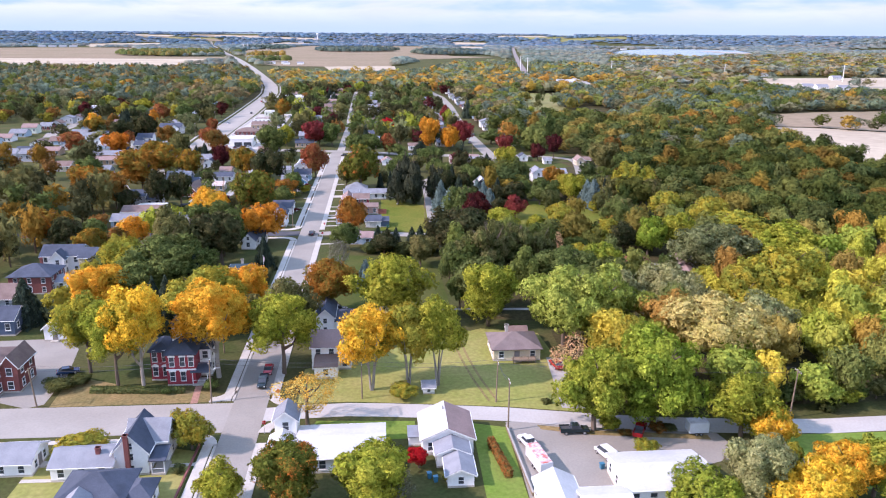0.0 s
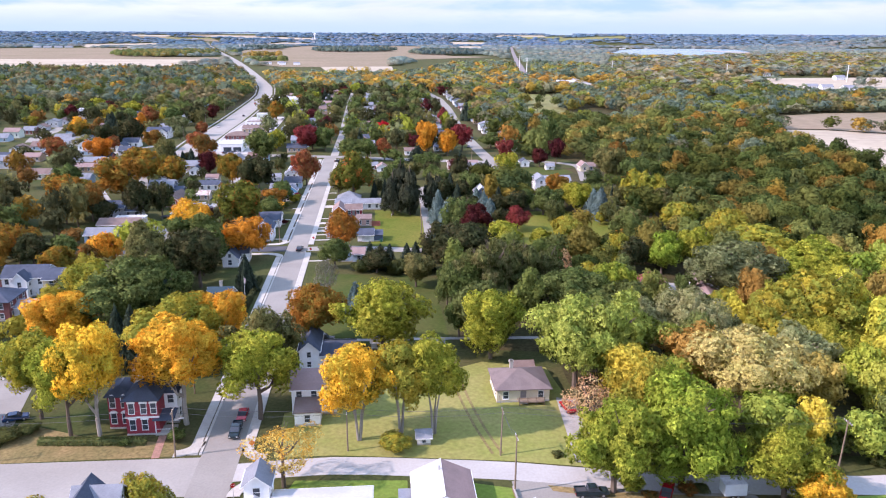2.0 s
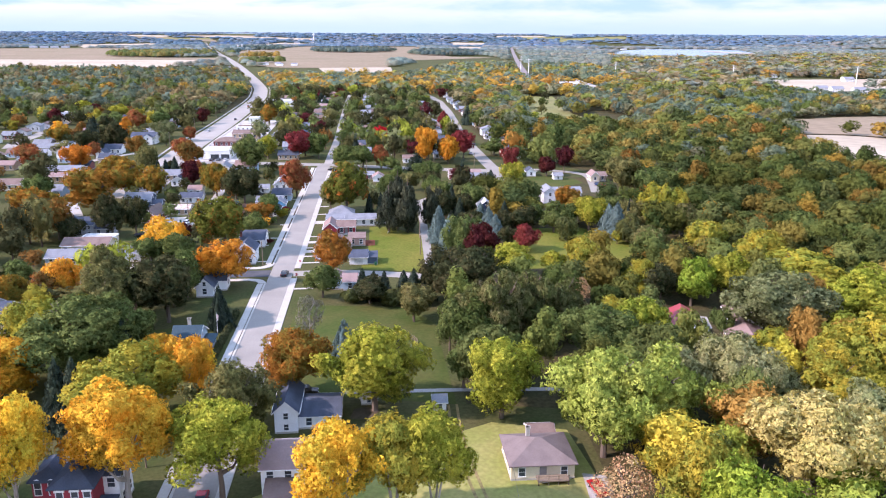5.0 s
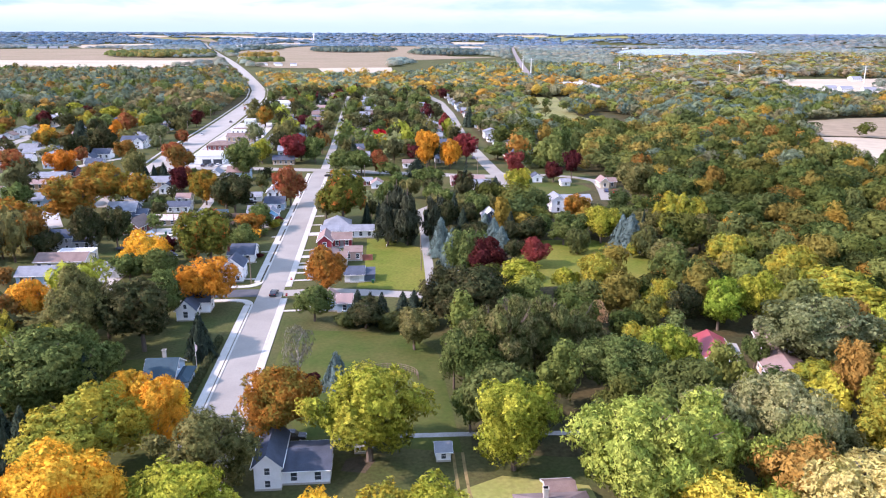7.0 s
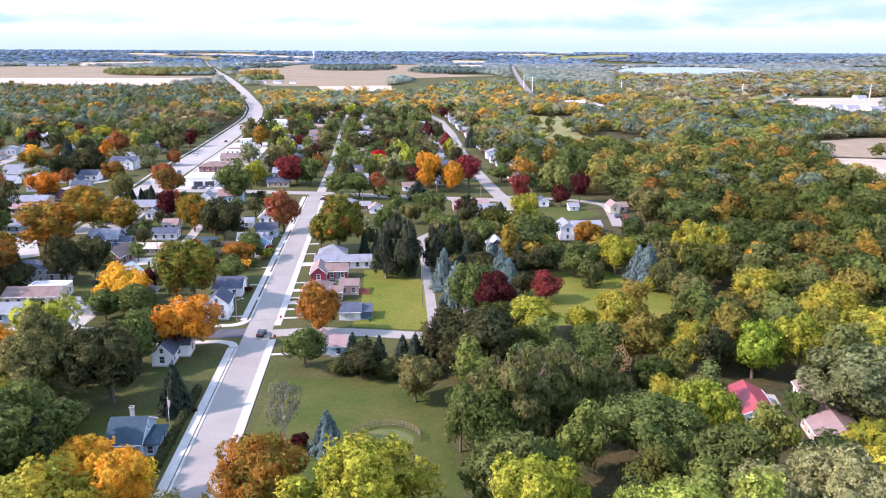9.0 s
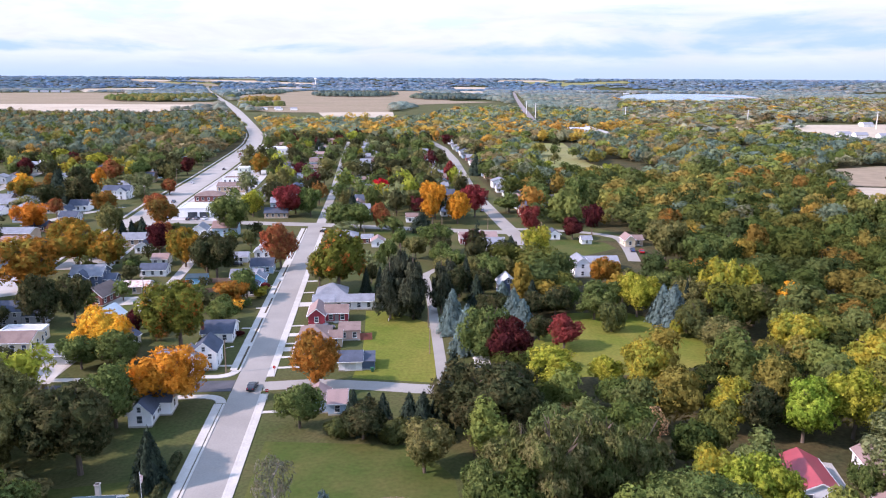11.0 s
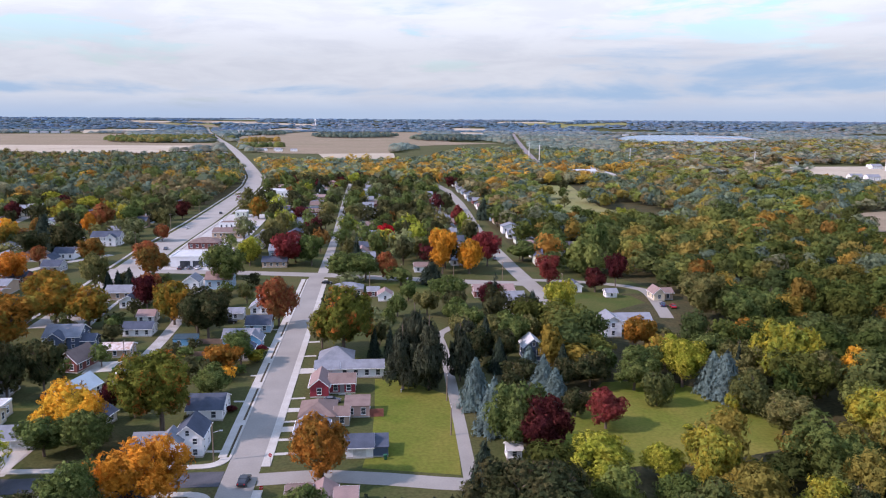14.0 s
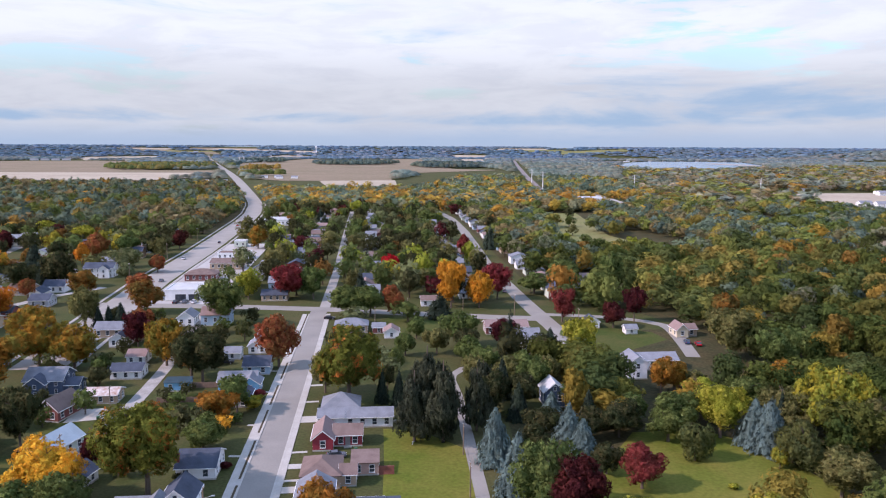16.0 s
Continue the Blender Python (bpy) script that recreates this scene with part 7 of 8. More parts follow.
def grove(name, label, specs, n=230, size=0.22):
    """Garden trees of the far streets, too many to pick apart: one mesh with trunks."""
    rng = np.random.default_rng(97)
    protos = [broad_crown(200 + k, n, size, 0.1, 16) for k in range(6)] + [cone_crown(300, n, size)]
    vs, quads, tris, ts, ns, base = [], [], [], [], [], 0
    post = np.array([[-0.06, -0.06, 0], [0.06, -0.06, 0], [0.06, 0.06, 0], [-0.06, 0.06, 0], [-0.04, -0.04, 0.4], [0.04, -0.04, 0.4], [0.04, 0.04, 0.4], [-0.04, 0.04, 0.4]])
    post_f = np.array([[0, 1, 5, 4], [1, 2, 6, 5], [2, 3, 7, 6], [3, 0, 4, 7]])
    for kind, x, y, r, h in specs:
        v, (f, t), soft = protos[6 if KINDS[kind][0] == "cone" else rng.integers(6)]
        a = rng.uniform(0, 6.283)
        both = np.vstack([v, post])
        w = np.stack([(both[:, 0] * math.cos(a) - both[:, 1] * math.sin(a)) * r + x, (both[:, 0] * math.sin(a) + both[:, 1] * math.cos(a)) * r + y, both[:, 2] * h], 1)
        vs.append(w)
        soft = np.vstack([soft, unit(post * [1, 1, 0])])
        ns.append(np.stack([soft[:, 0] * math.cos(a) - soft[:, 1] * math.sin(a), soft[:, 0] * math.sin(a) + soft[:, 1] * math.cos(a), soft[:, 2]], 1))
        quads.append(post_f + base + len(v))
        tris += [f + base, t + base]
        base += len(both)
        tint = np.array(LEAF_COLOUR[kind]) * rng.uniform(0.7, 1.1)
        ts.append(np.vstack([np.repeat(tint[None], len(v), 0), np.repeat([[0.12, 0.09, 0.07]], 8, 0)]))
    me = fill_mesh(name, np.vstack(vs), [np.vstack(quads), np.vstack(tris)], WOODLAND, np.vstack(ts), np.vstack(ns))
    tagged(new(name, me), label, "trees", kind="stuff")

# trees among the far houses
rng_town = random.Random(29)
TOWN_KINDS = ("green",) * 9 + ("olive",) * 4 + ("dark",) * 7 + ("grey", "grey", "grey", "moss", "moss", "gold", "rust", "dark", "maroon", "fir")
FAR_TREES = []


def town_trees(x0, x1, y0, y1, count, kinds=TOWN_KINDS, height=(10, 17)):
    made = 0
    for _ in range(count * 5):
        x, y = rng_town.uniform(x0, x1), rng_town.uniform(y0, y1)
        r = rng_town.uniform(4.2, 7.6)
        if not all(not (a - r * 0.5 < x < b + r * 0.5 and c - r * 0.8 < y < d + r * 0.5) for a, b, c, d in OPEN if b - a < 30) or road_gap(x, y) < r * 0.4 or crowded(x, y, r * 0.45):
            continue
        if (-84 < x < -46 or 70 < x < 108) and 494 < y < 960 and rng_town.random() < (0.94 if x < 0 and y < 720 else 0.7):
            continue
        if abs(y - 488 + x * 0.25) < 9 or abs(x) < 6 + r * 0.4 and y < 480:
            continue
        FAR_TREES.append((rng_town.choice(kinds), x, y, r, rng_town.uniform(*height)))
        TREE_SPOTS.append((x, y, r))
        made += 1
        if made >= count:
            break


town_trees(-82, 120, 496, 620, 74)
town_trees(-80, 130, 620, 980, 200)
town_trees(8, 70, 380, 480, 6, height=(6, 10))
town_trees(-200, -108, 430, 620, 14, ("green", "dark", "dark", "olive", "rust", "grey"), (7, 12))
town_trees(-330, -112, 640, 790, 112, ("green", "dark", "grey", "green", "olive", "dark", "grey", "rust", "gold", "dark"), (9, 15))
town_trees(-180, -86, 180, 336, 66, ("green", "dark", "bronze", "olive", "rust", "dark", "dark", "bronze"), (11, 19))
town_trees(-200, -124, 336, 440, 20, ("green", "dark", "bronze", "olive", "rust", "dark", "maroon"))
town_trees(-58, -24, 196, 262, 15, ("green", "gold", "dark", "olive", "dark", "green"), (8, 13))
town_trees(-58, -48, 264, 284, 2, ("lime", "moss"), (11, 12))
town_trees(55, 74, 340, 400, 7, ("green", "dark", "olive", "fir"))
for k in range(110):
    x, y, r = rng_town.uniform(-84, -22), rng_town.uniform(290, 480), rng_town.uniform(1.8, 3.6)
    if not any(a - r < x < b + r and c - r < y < d + r for a, b, c, d in OPEN if b - a < 30) and not crowded(x, y, r * 0.5) and abs(x + 45) > 6:
        FAR_TREES.append((rng_town.choice(("green", "dark", "dark", "bush", "olive", "dark", "rust")), x, y, r, r * rng_town.uniform(1.7, 2.6)))
for kind, x, y, r, h in (("green", 176, 692, 5, 9), ("moss", 203, 668, 5.5, 10), ("olive", 181, 752, 5, 10), ("green", 196, 822, 5.5, 11), ("dark", 216, 902, 5.5, 11), ("green", 160, 662, 4.5, 8), ("moss", 168, 720, 4, 7), ("amber", -13.5, 341, 2.6, 4.2), ("green", -16.5, 343.5, 2.2, 3.6), ("green", -11, 346, 2, 3.2), ("olive", -15, 352, 2.4, 4.4), ("dark", -19, 346, 2.6, 5)):
    FAR_TREES.append((kind, x, y, r, h))
grove("town_trees", "garden trees in early autumn colours among the houses", FAR_TREES)

# ---- vehicles ----


def wheel_meshes():
    bm = bmesh.new()
    bmesh.ops.create_cone(bm, cap_ends=True, segments=18, radius1=0.34, radius2=0.34, depth=0.24, matrix=Matrix.Rotation(radians(90), 4, "X"))
    tyre = mesh_of("tyre", bm, RUBBER)
    bm = bmesh.new()
    bmesh.ops.create_cone(bm, cap_ends=True, segments=14, radius1=0.21, radius2=0.21, depth=0.26, matrix=Matrix.Rotation(radians(90), 4, "X"))
    return tyre, mesh_of("rim", bm, STEEL)


TYRE, RIM = wheel_meshes()


def wheel(root, x, y):
    t = shared("wheel", TYRE, root, pose(x, y, 0.34))
    shared("rim", RIM, t)


def vehicle(kind, paint, x, y, rz, label, group="parked cars"):
    """A car, pickup or van, 0 degrees heading along +x."""
    root = thing({"pickup": "pickup_truck", "van": "van"}.get(kind, "car"), x, y, 0.06, rz, label, "truck" if kind == "pickup" else "car", group)
    half = 0.92
    if kind == "pickup":
        low = [(-2.8, 0.45), (2.75, 0.45), (2.8, 0.75), (2.7, 1.0), (1.35, 1.1), (-2.8, 1.1)]
        cab = [(-0.85, 1.1), (-0.7, 1.78), (0.75, 1.78), (1.4, 1.1)]
        wheels = (-1.75, 1.75)
    elif kind == "van":
        low = [(-2.4, 0.4), (2.4, 0.4), (2.45, 0.8), (2.2, 1.05), (1.7, 1.12), (-2.4, 1.12)]
        cab = [(-2.4, 1.12), (-2.3, 1.95), (1.0, 1.95), (1.75, 1.12)]
        wheels = (-1.5, 1.5)
    else:
        low = [(-2.3, 0.35), (2.3, 0.35), (2.35, 0.62), (2.2, 0.85), (1.1, 0.98), (-2.1, 1.0), (-2.35, 0.75)]
        cab = [(-1.9, 0.98), (-1.2, 1.5), (0.35, 1.52), (1.2, 0.97)]
        wheels = (-1.4, 1.4)
    bm = bmesh.new()
    extruded(bm, low, -half, half)
    bmesh.ops.bevel(bm, geom=list(bm.edges), offset=0.07, segments=2, affect="EDGES")
    body = part("body", bm, PAINTS[paint], root)
    bm = bmesh.new()
    extruded(bm, [(a * 1.0, b) for a, b in cab], -half + 0.12, half - 0.12)
    part("glazed_cab", bm, GLASS, root, "dark tinted glass")
    bm = bmesh.new()
    top = cab[1][0] + 0.05, cab[2][0] - 0.05
    box(bm, *top, -half + 0.14, half - 0.14, cab[1][1] - 0.02, cab[1][1] + 0.05)
    part("roof", bm, PAINTS[paint], root)
    if kind == "pickup":
        bm = bmesh.new()
        box(bm, -2.7, -0.95, -0.75, 0.75, 1.08, 1.125)
        part("bed_floor", bm, DARKTRIM, root)
        for q in ((-2.8, -0.9, 0.8, 0.92), (-2.8, -0.9, -0.92, -0.8), (-2.85, -2.75, -0.92, 0.92)):
            bm = bmesh.new()
            box(bm, *q, 1.08, 1.35)
            part("bed_side", bm, PAINTS[paint], root)
    for wx in wheels:
        for wy in (-0.82, 0.82):
            wheel(root, wx, wy)
    for wy in (-0.66, 0.66):
        bm = bmesh.new()
        box(bm, low[2][0] - 0.12, low[2][0] + 0.01, wy - 0.16, wy + 0.16, low[2][1] - 0.06, low[2][1] + 0.1)
        part("headlight", bm, HEADLIGHT, root)
        bm = bmesh.new()
        box(bm, low[0][0] - 0.03, low[0][0] + 0.1, wy - 0.14, wy + 0.14, 0.72, 0.9)
        part("tail_light", bm, TAILLIGHT, root)
    return root


vehicle("car", "black", 1.2, 279.5, 84, "dark sedan driving along the street")
vehicle("pickup", "green", 1.3, 152.8, -90, "dark pickup standing by the kerb")
vehicle("car", "red", 1.6, 159.0, -90, "red car standing by the kerb behind a pickup")
vehicle("pickup", "green", 63.0, 127.9, 0, "dark green pickup on a parking court")
vehicle("pickup", "white", 53.4, 123.8, 108, "white pickup by a retaining wall")
vehicle("van", "white", 66.6, 119.2, 112, "white van on a parking court")
vehicle("car", "blue", -42.2, 161.2, 20, "dark blue car parked on a paved yard")
vehicle("car", "red", 66.2, 157.6, 100, "red car beside a ranch house")
vehicle("van", "white", -49.6, 339.4, 60, "white van parked by the alley")
vehicle("pickup", "black", 14.8, 191.8 + 5, 0, "dark pickup behind a grey house")
vehicle("car", "grey", 16.0, 322.6, 5, "grey car on a short driveway")
vehicle("car", "blue", -51.4, 310.4, 10, "blue car on a gravel drive")
vehicle("car", "grey", -30.5, 338.0, 70, "grey car under a large maple")
vehicle("car", "white", -44.6, 349.4, 75, "white car parked beside the alley")
vehicle("car", "grey", -58.6, 398.4, 10, "grey car behind a garage")
vehicle("pickup", "black", -24.6, 402.2, 4, "black pickup on a back garden drive")
vehicle("car", "black", 5.6, 466, 0, "black car turning at the cross street")
for x, y, p in ((-88, 560, "grey"), (-96, 640, "white"), (-90, 720, "black"), (-98, 840, "red"), (-101, 900, "grey"), (-86, 480, "blue")):
    vehicle("car", p, x, y, 92, "car on the wide main road", "cars on the main road")
for x, y, p in ((-66, 503, "black"), (-62, 503.5, "grey"), (-58, 503, "white"), (-52, 620, "blue"), (-58, 622, "white"), (-78, 575, "grey"), (88, 520, "grey"), (95, 560, "black"), (139, 418, "blue"), (142, 415, "red"), (-52, 690, "white"), (-60, 760, "grey")):
    vehicle("car", p, x, y, 80, "car parked beside a building")


def box_trailer(x, y, rz, length, paint, top, label):
    root = thing("trailer", x, y, 0, rz, label, "trailer")
    bm = bmesh.new()
    box(bm, -length / 2, length / 2, -1.15, 1.15, 0.6, 2.7)
    bmesh.ops.bevel(bm, geom=list(bm.edges), offset=0.06, segments=2, affect="EDGES")
    part("body", bm, paint, root)
    bm = bmesh.new()
    box(bm, -length / 2 + 0.1, length / 2 - 0.1, -1.05, 1.05, 2.7, 2.76)
    part("roof", bm, top, root)
    for k in range(int(length / 1.2)):
        bm = bmesh.new()
        px = -length / 2 + 0.6 + 1.2 * k
        box(bm, px, px + 0.06, -1.1, 1.1, 2.76, 2.8)
        part("roof_rib", bm, STEEL, root)
    for wx in (-0.45, 0.45):
        for wy in (-1.05, 1.05):
            wheel(root, wx, wy)
    bm = bmesh.new()
    tube(bm, (length / 2, 0, 0.55), (length / 2 + 1.3, 0, 0.5), 0.07, 0.05)
    part("drawbar", bm, STEEL, root)


box_trailer(53.9, 116.8, 101, 7.0, PAINTS["white"], material("patched_red_roof", (0.62, 0.60, 0.58), (0.45, 0.09, 0.07), 0.6, 1.1, 2.0, spread=0.1), "white box trailer with a red and white patched roof")
box_trailer(86.2, 126.2, 0, 3.8, material("pale_metal_panel", (0.55, 0.62, 0.64), None, 0.4, spread=0.04), STEEL, "silver cargo trailer at the roadside")
vehicle("pickup", "red", 75.4, 127.0, 62, "old red pickup under trees")

# ---- poles, wires, fences, small things ----


def pole(x, y, height, label, arms=1, lamp=0, lean=0.0):
    root = thing("utility_pole", x, y, 0, 0, label, "pole", "utility poles")
    bm = bmesh.new()
    tube(bm, (0, 0, -0.2), (lean, 0, height), 0.17, 0.11, 9)
    part("mast", bm, POLEWOOD, root)
    for k in range(arms):
        z = height - 0.5 - 0.9 * k
        bm = bmesh.new()
        box(bm, lean - 0.06, lean + 0.06, -1.2, 1.2, z, z + 0.12)
        part("crossarm", bm, POLEWOOD, root)
        for u in (-1.1, -0.5, 0.5, 1.1):
            bm = bmesh.new()
            tube(bm, (lean, u, z + 0.12), (lean, u, z + 0.34), 0.05, 0.04, 6)
            part("insulator", bm, TRIM, root)
    if lamp:
        bm = bmesh.new()
        tube(bm, (lean, 0, height - 2.2), (lean + lamp, 0, height - 1.7), 0.05, 0.04)
        part("lamp_arm", bm, STEEL, root)
        bm = bmesh.new()
        box(bm, lean + lamp - 0.35, lean + lamp + 0.35, -0.16, 0.16, height - 1.82, height - 1.66)
        part("lamp_head", bm, STEEL, root)


POLES = [(-42.4, 145.4, 8.6, -0.6), (-8.0, 145.2, 9.4, 0.2), (22.6, 144.9, 8.2, 0.0), (50.0, 141.4, 9.2, 0.2), (50.6, 129.7, 10.6, 0.0), (107.0, 130.8, 10.4, 0.5), (-6.9, 290.0, 8.6, 0.0), (-10.2, 170.4, 9.5, 0.0)]
for k, (x, y, h, lean) in enumerate(POLES):
    pole(x, y, h, "weathered wooden utility pole with crossarm", 1, (0, 1.6, 0, 0, 0, 0, 1.8, 0)[k], lean)
for x, y, h in ((44.6, 300, 7.5), (45.6, 322, 7.5), (-43.6, 318, 9), (-44.5, 352, 9), (-9.6, 398, 9), (-9.8, 436, 9), (38, 466, 9), (61, 463, 9), (84, 470, 9), (101, 520, 9), (-10, 560, 9), (-104, 560, 10), (-106, 640, 10), (-108, 730, 10), (24.5, 448, 9), (104, 440, 9), (8.5, 494, 9)):
    pole(x, y, h, "plain wooden utility pole", 1)


def cable(a, b, sag=0.8):
    """A hanging cable: one swept tube."""
    a, b = Vector(a), Vector(b)
    side = (b - a).cross(Vector((0, 0, 1))).normalized() * 0.025
    bm = bmesh.new()
    rings = []
    for k in range(11):
        p = a.lerp(b, k / 10) - Vector((0, 0, sag * 4 * (k / 10) * (1 - k / 10)))
        rings.append([bm.verts.new(p + o) for o in (side, Vector((0, 0, 0.03)), -side, Vector((0, 0, -0.02)))])
    for p, q in zip(rings, rings[1:]):
        for i in range(4):
            bm.faces.new((p[i], p[(i + 1) % 4], q[(i + 1) % 4], q[i]))
    bm.faces.new(rings[0])
    bm.faces.new(rings[-1][::-1])
    tagged(new("cable", mesh_of("cable", bm, DARKTRIM)), "thin dark overhead cable between poles", "cable", "overhead cables")


for i, j in ((0, 1), (1, 2), (2, 3), (3, 5), (3, 4)):
    for u in (-1.0, 1.0):
        a, b = POLES[i], POLES[j]
        cable((a[0] + a[3], a[1] + u, a[2] - 0.1), (b[0] + b[3], b[1] + u, b[2] - 0.1))
cable((22.6, 144.9, 7.6), (30, 160, 4.5), 0.5)
cable((50.2, 141.4, 8.6), (52.6, 161.8, 3.6), 0.5)
cable((44.6, 300, 7.0), (45.6, 322, 7.0), 0.5)


def pylon(x, y, h):
    root = thing("transmission_pole", x, y, 0, 0, "tall pale steel transmission pole", "pole", "transmission poles")
    bm = bmesh.new()
    tube(bm, (0, 0, -0.5), (0, 0, h), 0.75, 0.45, 8)
    part("mast", bm, TRIM, root)
    for z in (h - 2, h - 6):
        bm = bmesh.new()
        box(bm, -4, 4, -0.3, 0.3, z, z + 0.5)
        part("crossarm", bm, STEEL, root)


for x, y, h in ((268, 1269, 34), (420, 1309, 28), (589, 1243, 26), (299, 1505, 30), (760, 1190, 26)):
    pylon(x, y, h)
for y0, y1 in (((268, 1269), (420, 1309)), ((420, 1309), (589, 1243)), ((589, 1243), (760, 1190)), ((268, 1269), (299, 1505))):
    for z in (22, 26):
        cable((*y0, z), (*y1, z), 5)


def stop_sign(x, y, rz):
    root = thing("stop_sign", x, y, 0, rz, "red eight-sided stop sign on a steel post", "sign", "stop signs")
    bm = bmesh.new()
    tube(bm, (0, 0, 0), (0, 0, 2.2), 0.04, 0.04, 6)
    part("post", bm, STEEL, root)
    bm = bmesh.new()
    bmesh.ops.create_cone(bm, cap_ends=True, segments=8, radius1=0.42, radius2=0.42, depth=0.03, matrix=Matrix.Translation((0, -0.05, 2.4)) @ Matrix.Rotation(radians(90), 4, "X") @ Matrix.Rotation(radians(22.5), 4, "Z"))
    plate = part("plate", bm, PAINTS["red"], root, "red plate with white bars")
    curve = bpy.data.curves.new("lettering", "FONT")
    curve.body, curve.size, curve.align_x, curve.align_y, curve.extrude = "STOP", 0.28, "CENTER", "CENTER", 0.004
    curve.materials.append(TRIM)
    word = new("lettering", curve)
    word.parent = plate
    word.matrix_basis = pose(0, -0.075, 2.4, 90)


stop_sign(4.6, 131.6, 20)
stop_sign(5.4, 287.0, -20)
stop_sign(5.6, 272.6, 10)


def flagpole(x, y):
    root = thing("flagpole", x, y, 0, 0, "slim white garden flagpole with a furled flag", "flagpole")
    bm = bmesh.new()
    tube(bm, (0, 0, 0), (0, 0, 7.2), 0.05, 0.03, 8)
    part("mast", bm, TRIM, root)
    bm = bmesh.new()
    bmesh.ops.create_icosphere(bm, subdivisions=1, radius=0.1, matrix=Matrix.Translation((0, 0, 7.25)))
    part("finial", bm, STEEL, root)
    bm = bmesh.new()
    extruded(bm, [(0.04, 6.9), (0.5, 6.6), (0.42, 5.9), (0.3, 5.3), (0.05, 5.2)], -0.03, 0.03)
    part("flag", bm, material("flag_cloth", (0.5, 0.3, 0.3), (0.6, 0.6, 0.6), 0.9, 2.0, 4.0), root)


flagpole(-9.0, 227.6)


def ring_fence(cx, cy, rx, ry, a0, a1, n=22):
    root = thing("riding_pen_fence", cx, cy, 0, 0, "curved weathered wooden pen fence", "fence")
    pts = [(rx * math.cos(a0 + (a1 - a0) * k / n), ry * math.sin(a0 + (a1 - a0) * k / n)) for k in range(n + 1)]
    for x, y in pts:
        bm = bmesh.new()
        box(bm, x - 0.07, x + 0.07, y - 0.07, y + 0.07, -0.05, 1.5)
        part("post", bm, POLEWOOD, root)
    for z in (0.5, 0.95, 1.4):
        for p, q in zip(pts, pts[1:]):
            bm = bmesh.new()
            tube(bm, (*p, z), (*q, z), 0.05, 0.05, 4)
            part("rail", bm, POLEWOOD, root)


ring_fence(33, 221, 6.6, 5.6, radians(-10), radians(190))


def board_fence(name, label, x0, y0, x1, y1, height, mat, gap=0.16):
    root = thing(name, x0, y0, 0, math.degrees(math.atan2(y1 - y0, x1 - x0)), label, "fence", "garden fences")
    length = math.hypot(x1 - x0, y1 - y0)
    n = int(length / 2.4)
    for k in range(n + 1):
        bm = bmesh.new()
        box(bm, length * k / n - 0.06, length * k / n + 0.06, -0.06, 0.06, -0.05, height + 0.1)
        part("post", bm, mat, root)
    for k in range(n):
        bm = bmesh.new()
        box(bm, length * k / n + 0.06, length * (k + 1) / n - 0.06, -0.02, 0.02, 0.1, height)
        part("panel", bm, mat, root)


WOODFENCE = material("weathered_fence", (0.26, 0.17, 0.12), (0.2, 0.135, 0.1), 0.9, 0.8, 5.0, stripe=("X", 0.16, 0.02), spread=0.12)
WHITEFENCE = material("white_fence", (0.74, 0.74, 0.72), None, 0.6, 0.8, 5.0, stripe=("X", 0.16, 0.02), spread=0.05)
board_fence("fence", "weathered brown board fence beside a blue shed", -29.4, 377, -21.4, 377, 1.8, WOODFENCE)
board_fence("fence", "white vinyl fence behind a cream house", -76, 303.6, -57, 303.4, 1.5, WHITEFENCE)
board_fence("fence", "white vinyl fence along a garden", -66, 289.8, -57, 290.0, 1.2, WHITEFENCE)
board_fence("fence", "dark board fence at the back of a garden", -36, 364, -24, 364.2, 1.6, WOODFENCE)
board_fence("fence", "grey chain fence behind a field", 29, 343.0, 38, 343.2, 1.2, STEEL)


def low_wall(x0, y0, x1, y1, label, height, half, mat, cap):
    root = thing("retaining_wall", x0, y0, 0, math.degrees(math.atan2(y1 - y0, x1 - x0)), label, "wall")
    length = math.hypot(x1 - x0, y1 - y0)
    bm = bmesh.new()
    box(bm, 0, length, -half, half, -0.05, height)
    part("wall", bm, mat, root)
    bm = bmesh.new()
    box(bm, -0.05, length + 0.05, -half - 0.04, half + 0.04, height, height + 0.08)
    part("coping", bm, cap, root)


low_wall(50.4, 130.5, 51.2, 108.0, "dark weathered wall between a lawn and parking", 0.7, 0.12, POLEWOOD, GRAVEL)
low_wall(-6.6, 128.0, -6.9, 104.0, "low brick-edged wall beside the footway", 0.4, 0.12, WALLS["brick"], WALLS["brick"])


def road_sign(x, y, rz):
    root = thing("road_work_sign", x, y, 0, rz, "orange diamond road-work sign on a folding stand", "sign")
    bm = bmesh.new()
    bmesh.ops.create_cone(bm, cap_ends=True, segments=4, radius1=0.62, radius2=0.62, depth=0.02, matrix=Matrix.Translation((0, 0, 1.1)) @ Matrix.Rotation(radians(90), 4, "X"))
    part("plate", bm, material("orange_sign", (0.75, 0.2, 0.03), None, 0.5, spread=0.04), root)
    for s in (-0.4, 0.4):
        for d in (-0.35, 0.35):
            bm = bmesh.new()
            tube(bm, (s, d, 0), (0, 0.02, 0.6), 0.025, 0.025, 5)
            part("leg", bm, STEEL, root)


road_sign(5.2, 147.2, 10)


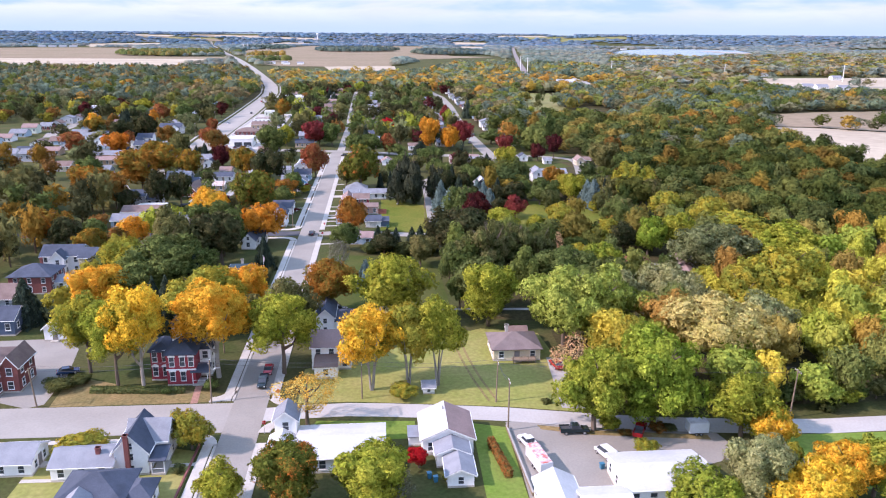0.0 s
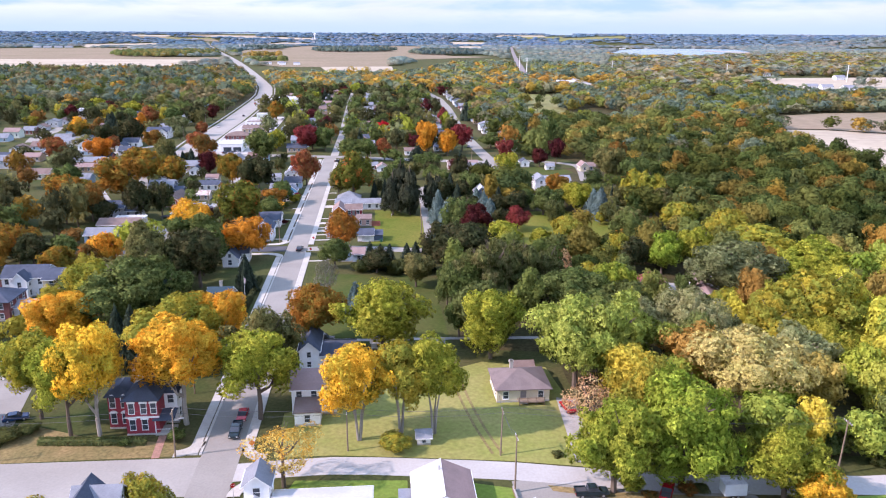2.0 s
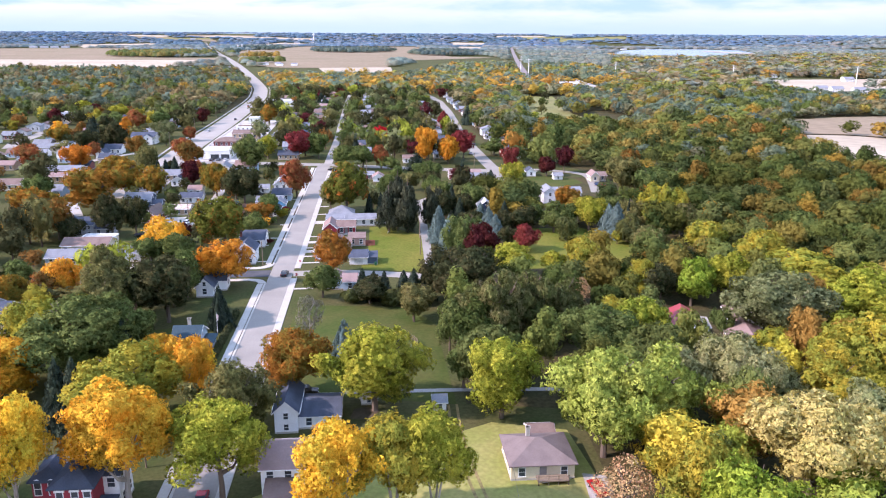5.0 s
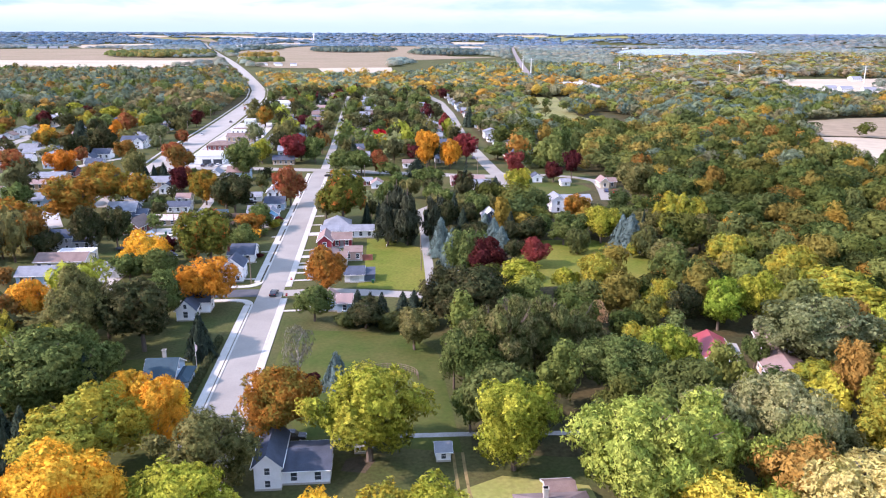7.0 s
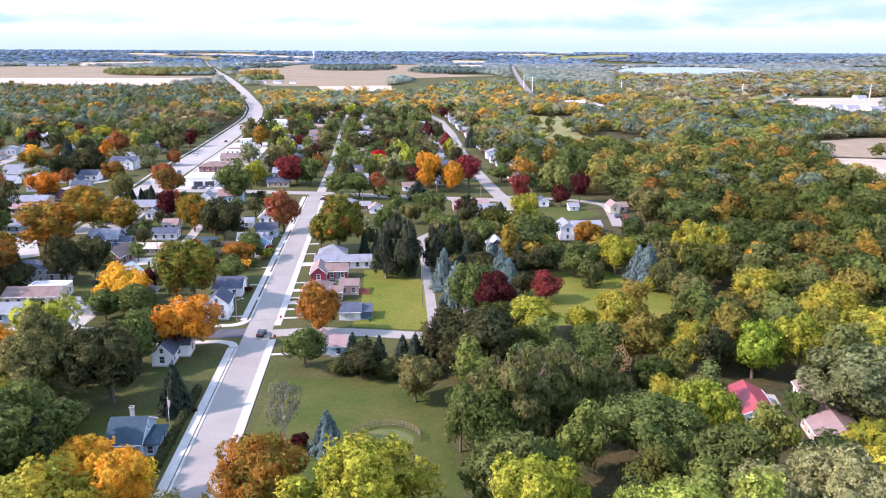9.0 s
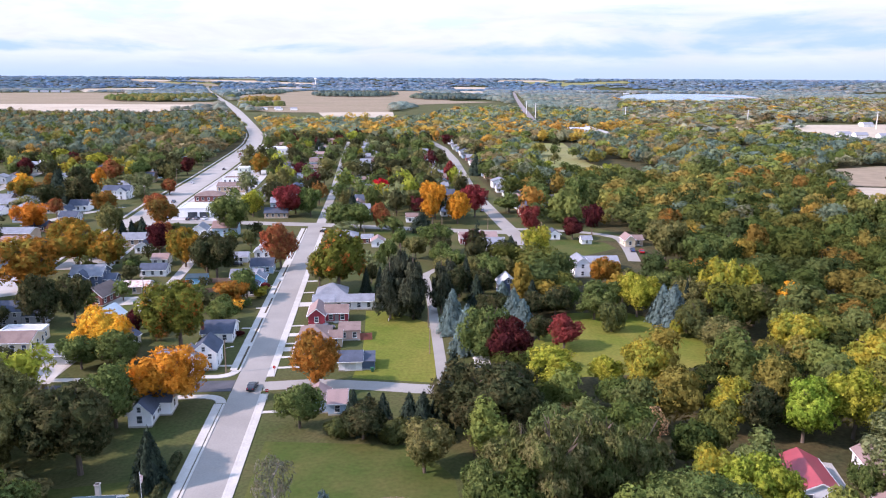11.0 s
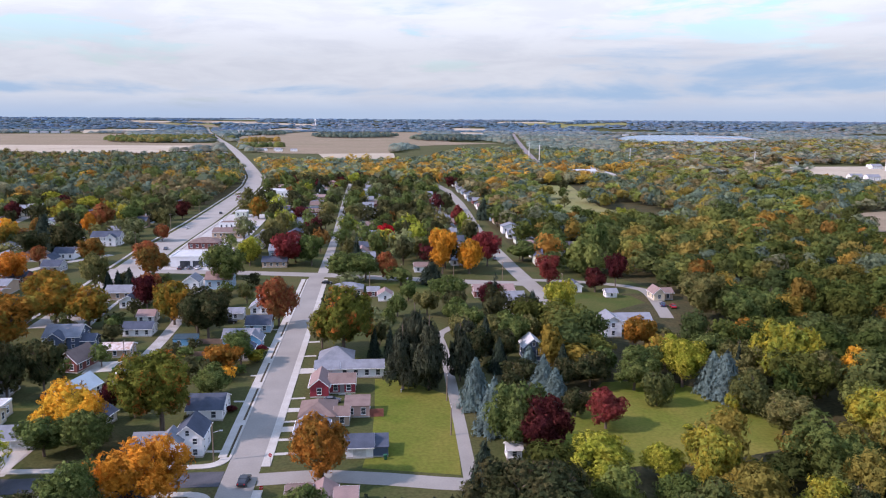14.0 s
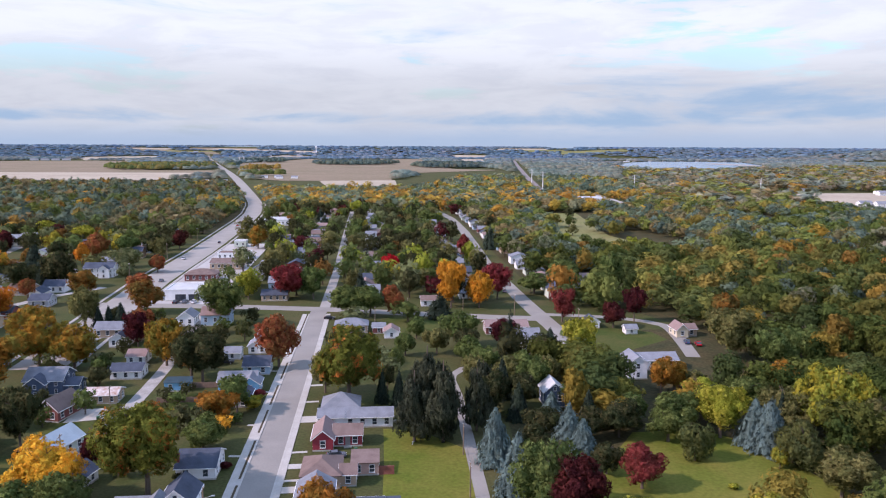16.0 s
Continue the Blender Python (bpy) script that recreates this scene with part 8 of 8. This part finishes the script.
def bin_box(x, y, mat, label):
    root = thing("rubbish_bin", x, y, 0, 10, label, "bin", "rubbish bins")
    bm = bmesh.new()
    extruded(bm, [(-0.3, 0.05), (0.3, 0.05), (0.36, 1.0), (-0.36, 1.0)], -0.34, 0.34)
    part("body", bm, mat, root)
    bm = bmesh.new()
    box(bm, -0.42, 0.4, -0.38, 0.38, 1.0, 1.1)
    part("lid", bm, mat, root)


GREENBIN = material("green_plastic", (0.02, 0.12, 0.06), None, 0.5)
BLUEBIN = material("blue_plastic", (0.03, 0.16, 0.26), None, 0.5)
for x, y, m, l in ((-48.2, 323.0, GREENBIN, "green rubbish bin by the alley"), (-47.6, 351.5, GREENBIN, "green rubbish bin on a lawn"), (20.4, 325.4, GREENBIN, "green bin beside the red house"), (29.4, 288.4, GREENBIN, "green bin beside a carport"), (34.6, 114.6, BLUEBIN, "blue bin behind a white house"), (35.6, 113.4, BLUEBIN, "blue bin behind a white house"), (64.8, 115.4, BLUEBIN, "blue bin on a parking court")):
    bin_box(x, y, m, l)


def trampoline(x, y):
    root = thing("trampoline", x, y, 0, 0, "round black garden trampoline", "trampoline")
    bm = bmesh.new()
    bmesh.ops.create_cone(bm, cap_ends=True, segments=24, radius1=2.0, radius2=2.0, depth=0.06, matrix=Matrix.Translation((0, 0, 0.85)))
    part("mat", bm, RUBBER, root)
    for k in range(6):
        bm = bmesh.new()
        a = k * math.pi / 3
        tube(bm, (1.9 * math.cos(a), 1.9 * math.sin(a), 0), (1.9 * math.cos(a), 1.9 * math.sin(a), 0.85), 0.04, 0.04, 6)
        part("leg", bm, STEEL, root)


trampoline(-57.4, 331.0)
trampoline(-62.5, 194.0)


def hedge(name, label, x0, y0, x1, y1, width, height, kind, seed):
    """A clipped hedge: leaf clumps over a core."""
    rng = np.random.default_rng(seed)
    length = math.hypot(x1 - x0, y1 - y0)
    n = int(length * 45)
    s = rng.uniform(0, length, n)
    a = rng.uniform(0, math.pi, n)
    p = np.stack([s, np.cos(a) * width / 2, 0.1 + np.sin(a) ** 0.6 * (height - 0.1)], 1)
    out = np.stack([np.zeros(n), np.cos(a), np.sin(a)], 1)
    v, f = cards(rng, p, out, 0.34)
    base = len(v)
    w, h = width * 0.4, height * 0.85
    v = np.vstack([v, [[0, -w, 0], [length, -w, 0], [length, w, 0], [0, w, 0], [0, -w, h], [length, -w, h], [length, w, h], [0, w, h]]])
    q = np.array([[0, 1, 5, 4], [1, 2, 6, 5], [2, 3, 7, 6], [3, 0, 4, 7], [4, 5, 6, 7]]) + base
    ob = new(name, fill_mesh(name, v, [f, q], LEAVES[kind]))
    ob.matrix_basis = pose(x0, y0, 0, 0, 0, math.degrees(math.atan2(y1 - y0, x1 - x0)))
    tagged(ob, label, "hedge", "hedges")


hedge("hedge", "long dark clipped hedge beside the footway", -7.9, 213, -7.6, 246, 1.6, 1.8, "dark", 3)
hedge("hedge", "brown ornamental grass hedge on a lawn", 48.2, 113.5, 46.6, 125, 1.5, 1.7, "rust", 5)
hedge("hedge", "low shrub hedge before the red house", -34, 151.6, -14.5, 150.2, 1.8, 1.3, "bush", 7)
hedge("hedge", "green shrub row behind a front lawn", 96, 432, 110, 447, 3.0, 2.2, "green", 9)
for x, y, r, h, kind in ((-18, 149.8, 1.2, 1.5, "green"), (-9.4, 150.6, 1.8, 2.4, "green"), (60.2, 140.6, 1.2, 0.9, "bush"), (-8.2, 119.4, 1.2, 1.4, "bush"), (-30.6, 129.4, 1.3, 2.2, "green"), (37.4, 113.2, 0.9, 1.8, "gold"), (101, 300, 1.4, 1.2, "lime"), (103.2, 406.4, 1.9, 2.2, "maroon"), (60, 346, 1.6, 2.4, "bush"), (-17, 312, 1.4, 2.0, "dark"), (-8.4, 318, 1.6, 1.8, "maroon"), (-18, 224, 1.5, 3.0, "fir"), (17, 219, 2.0, 3.4, "maroon"), (15.5, 188, 2.4, 3.2, "crimson"), (-50, 324.6, 1.1, 3.2, "maroon"), (11, 357, 1.4, 3.6, "fir"), (70.2, 128.8, 2.2, 2.6, "lime"), (79.4, 127.4, 1.9, 1.5, "rust"), (81.6, 127.6, 1.6, 1.3, "bush"), (72.4, 126.6, 1.3, 0.9, "rust")):
    if r > 0.5:
        plant(kind, x, y, r, h, 1)
for k in range(11):
    plant(("bush", "lime", "green", "olive")[k % 4], 99 + 4.2 * k + (k * 7 % 3), 134.5 + (k * 5 % 4), 2.2 + 0.4 * (k % 3), 3.0 + 0.7 * (k % 4), 1)
# small white ornaments on lawns
for x, y in ((-27.0, 301.5), (34.0, 329.0)):
    bm = bmesh.new()
    tube(bm, (0, 0, 0), (0, 0, 0.5), 0.1, 0.07, 10)
    bmesh.ops.create_icosphere(bm, subdivisions=2, radius=0.22, matrix=Matrix.Translation((0, 0, 0.65)))
    ob = new("lawn_ornament", mesh_of("lawn_ornament", bm, TRIM))
    ob.location = (x, y, 0)
    tagged(ob, "small white ornament standing on a lawn", "ornament", "lawn ornaments")
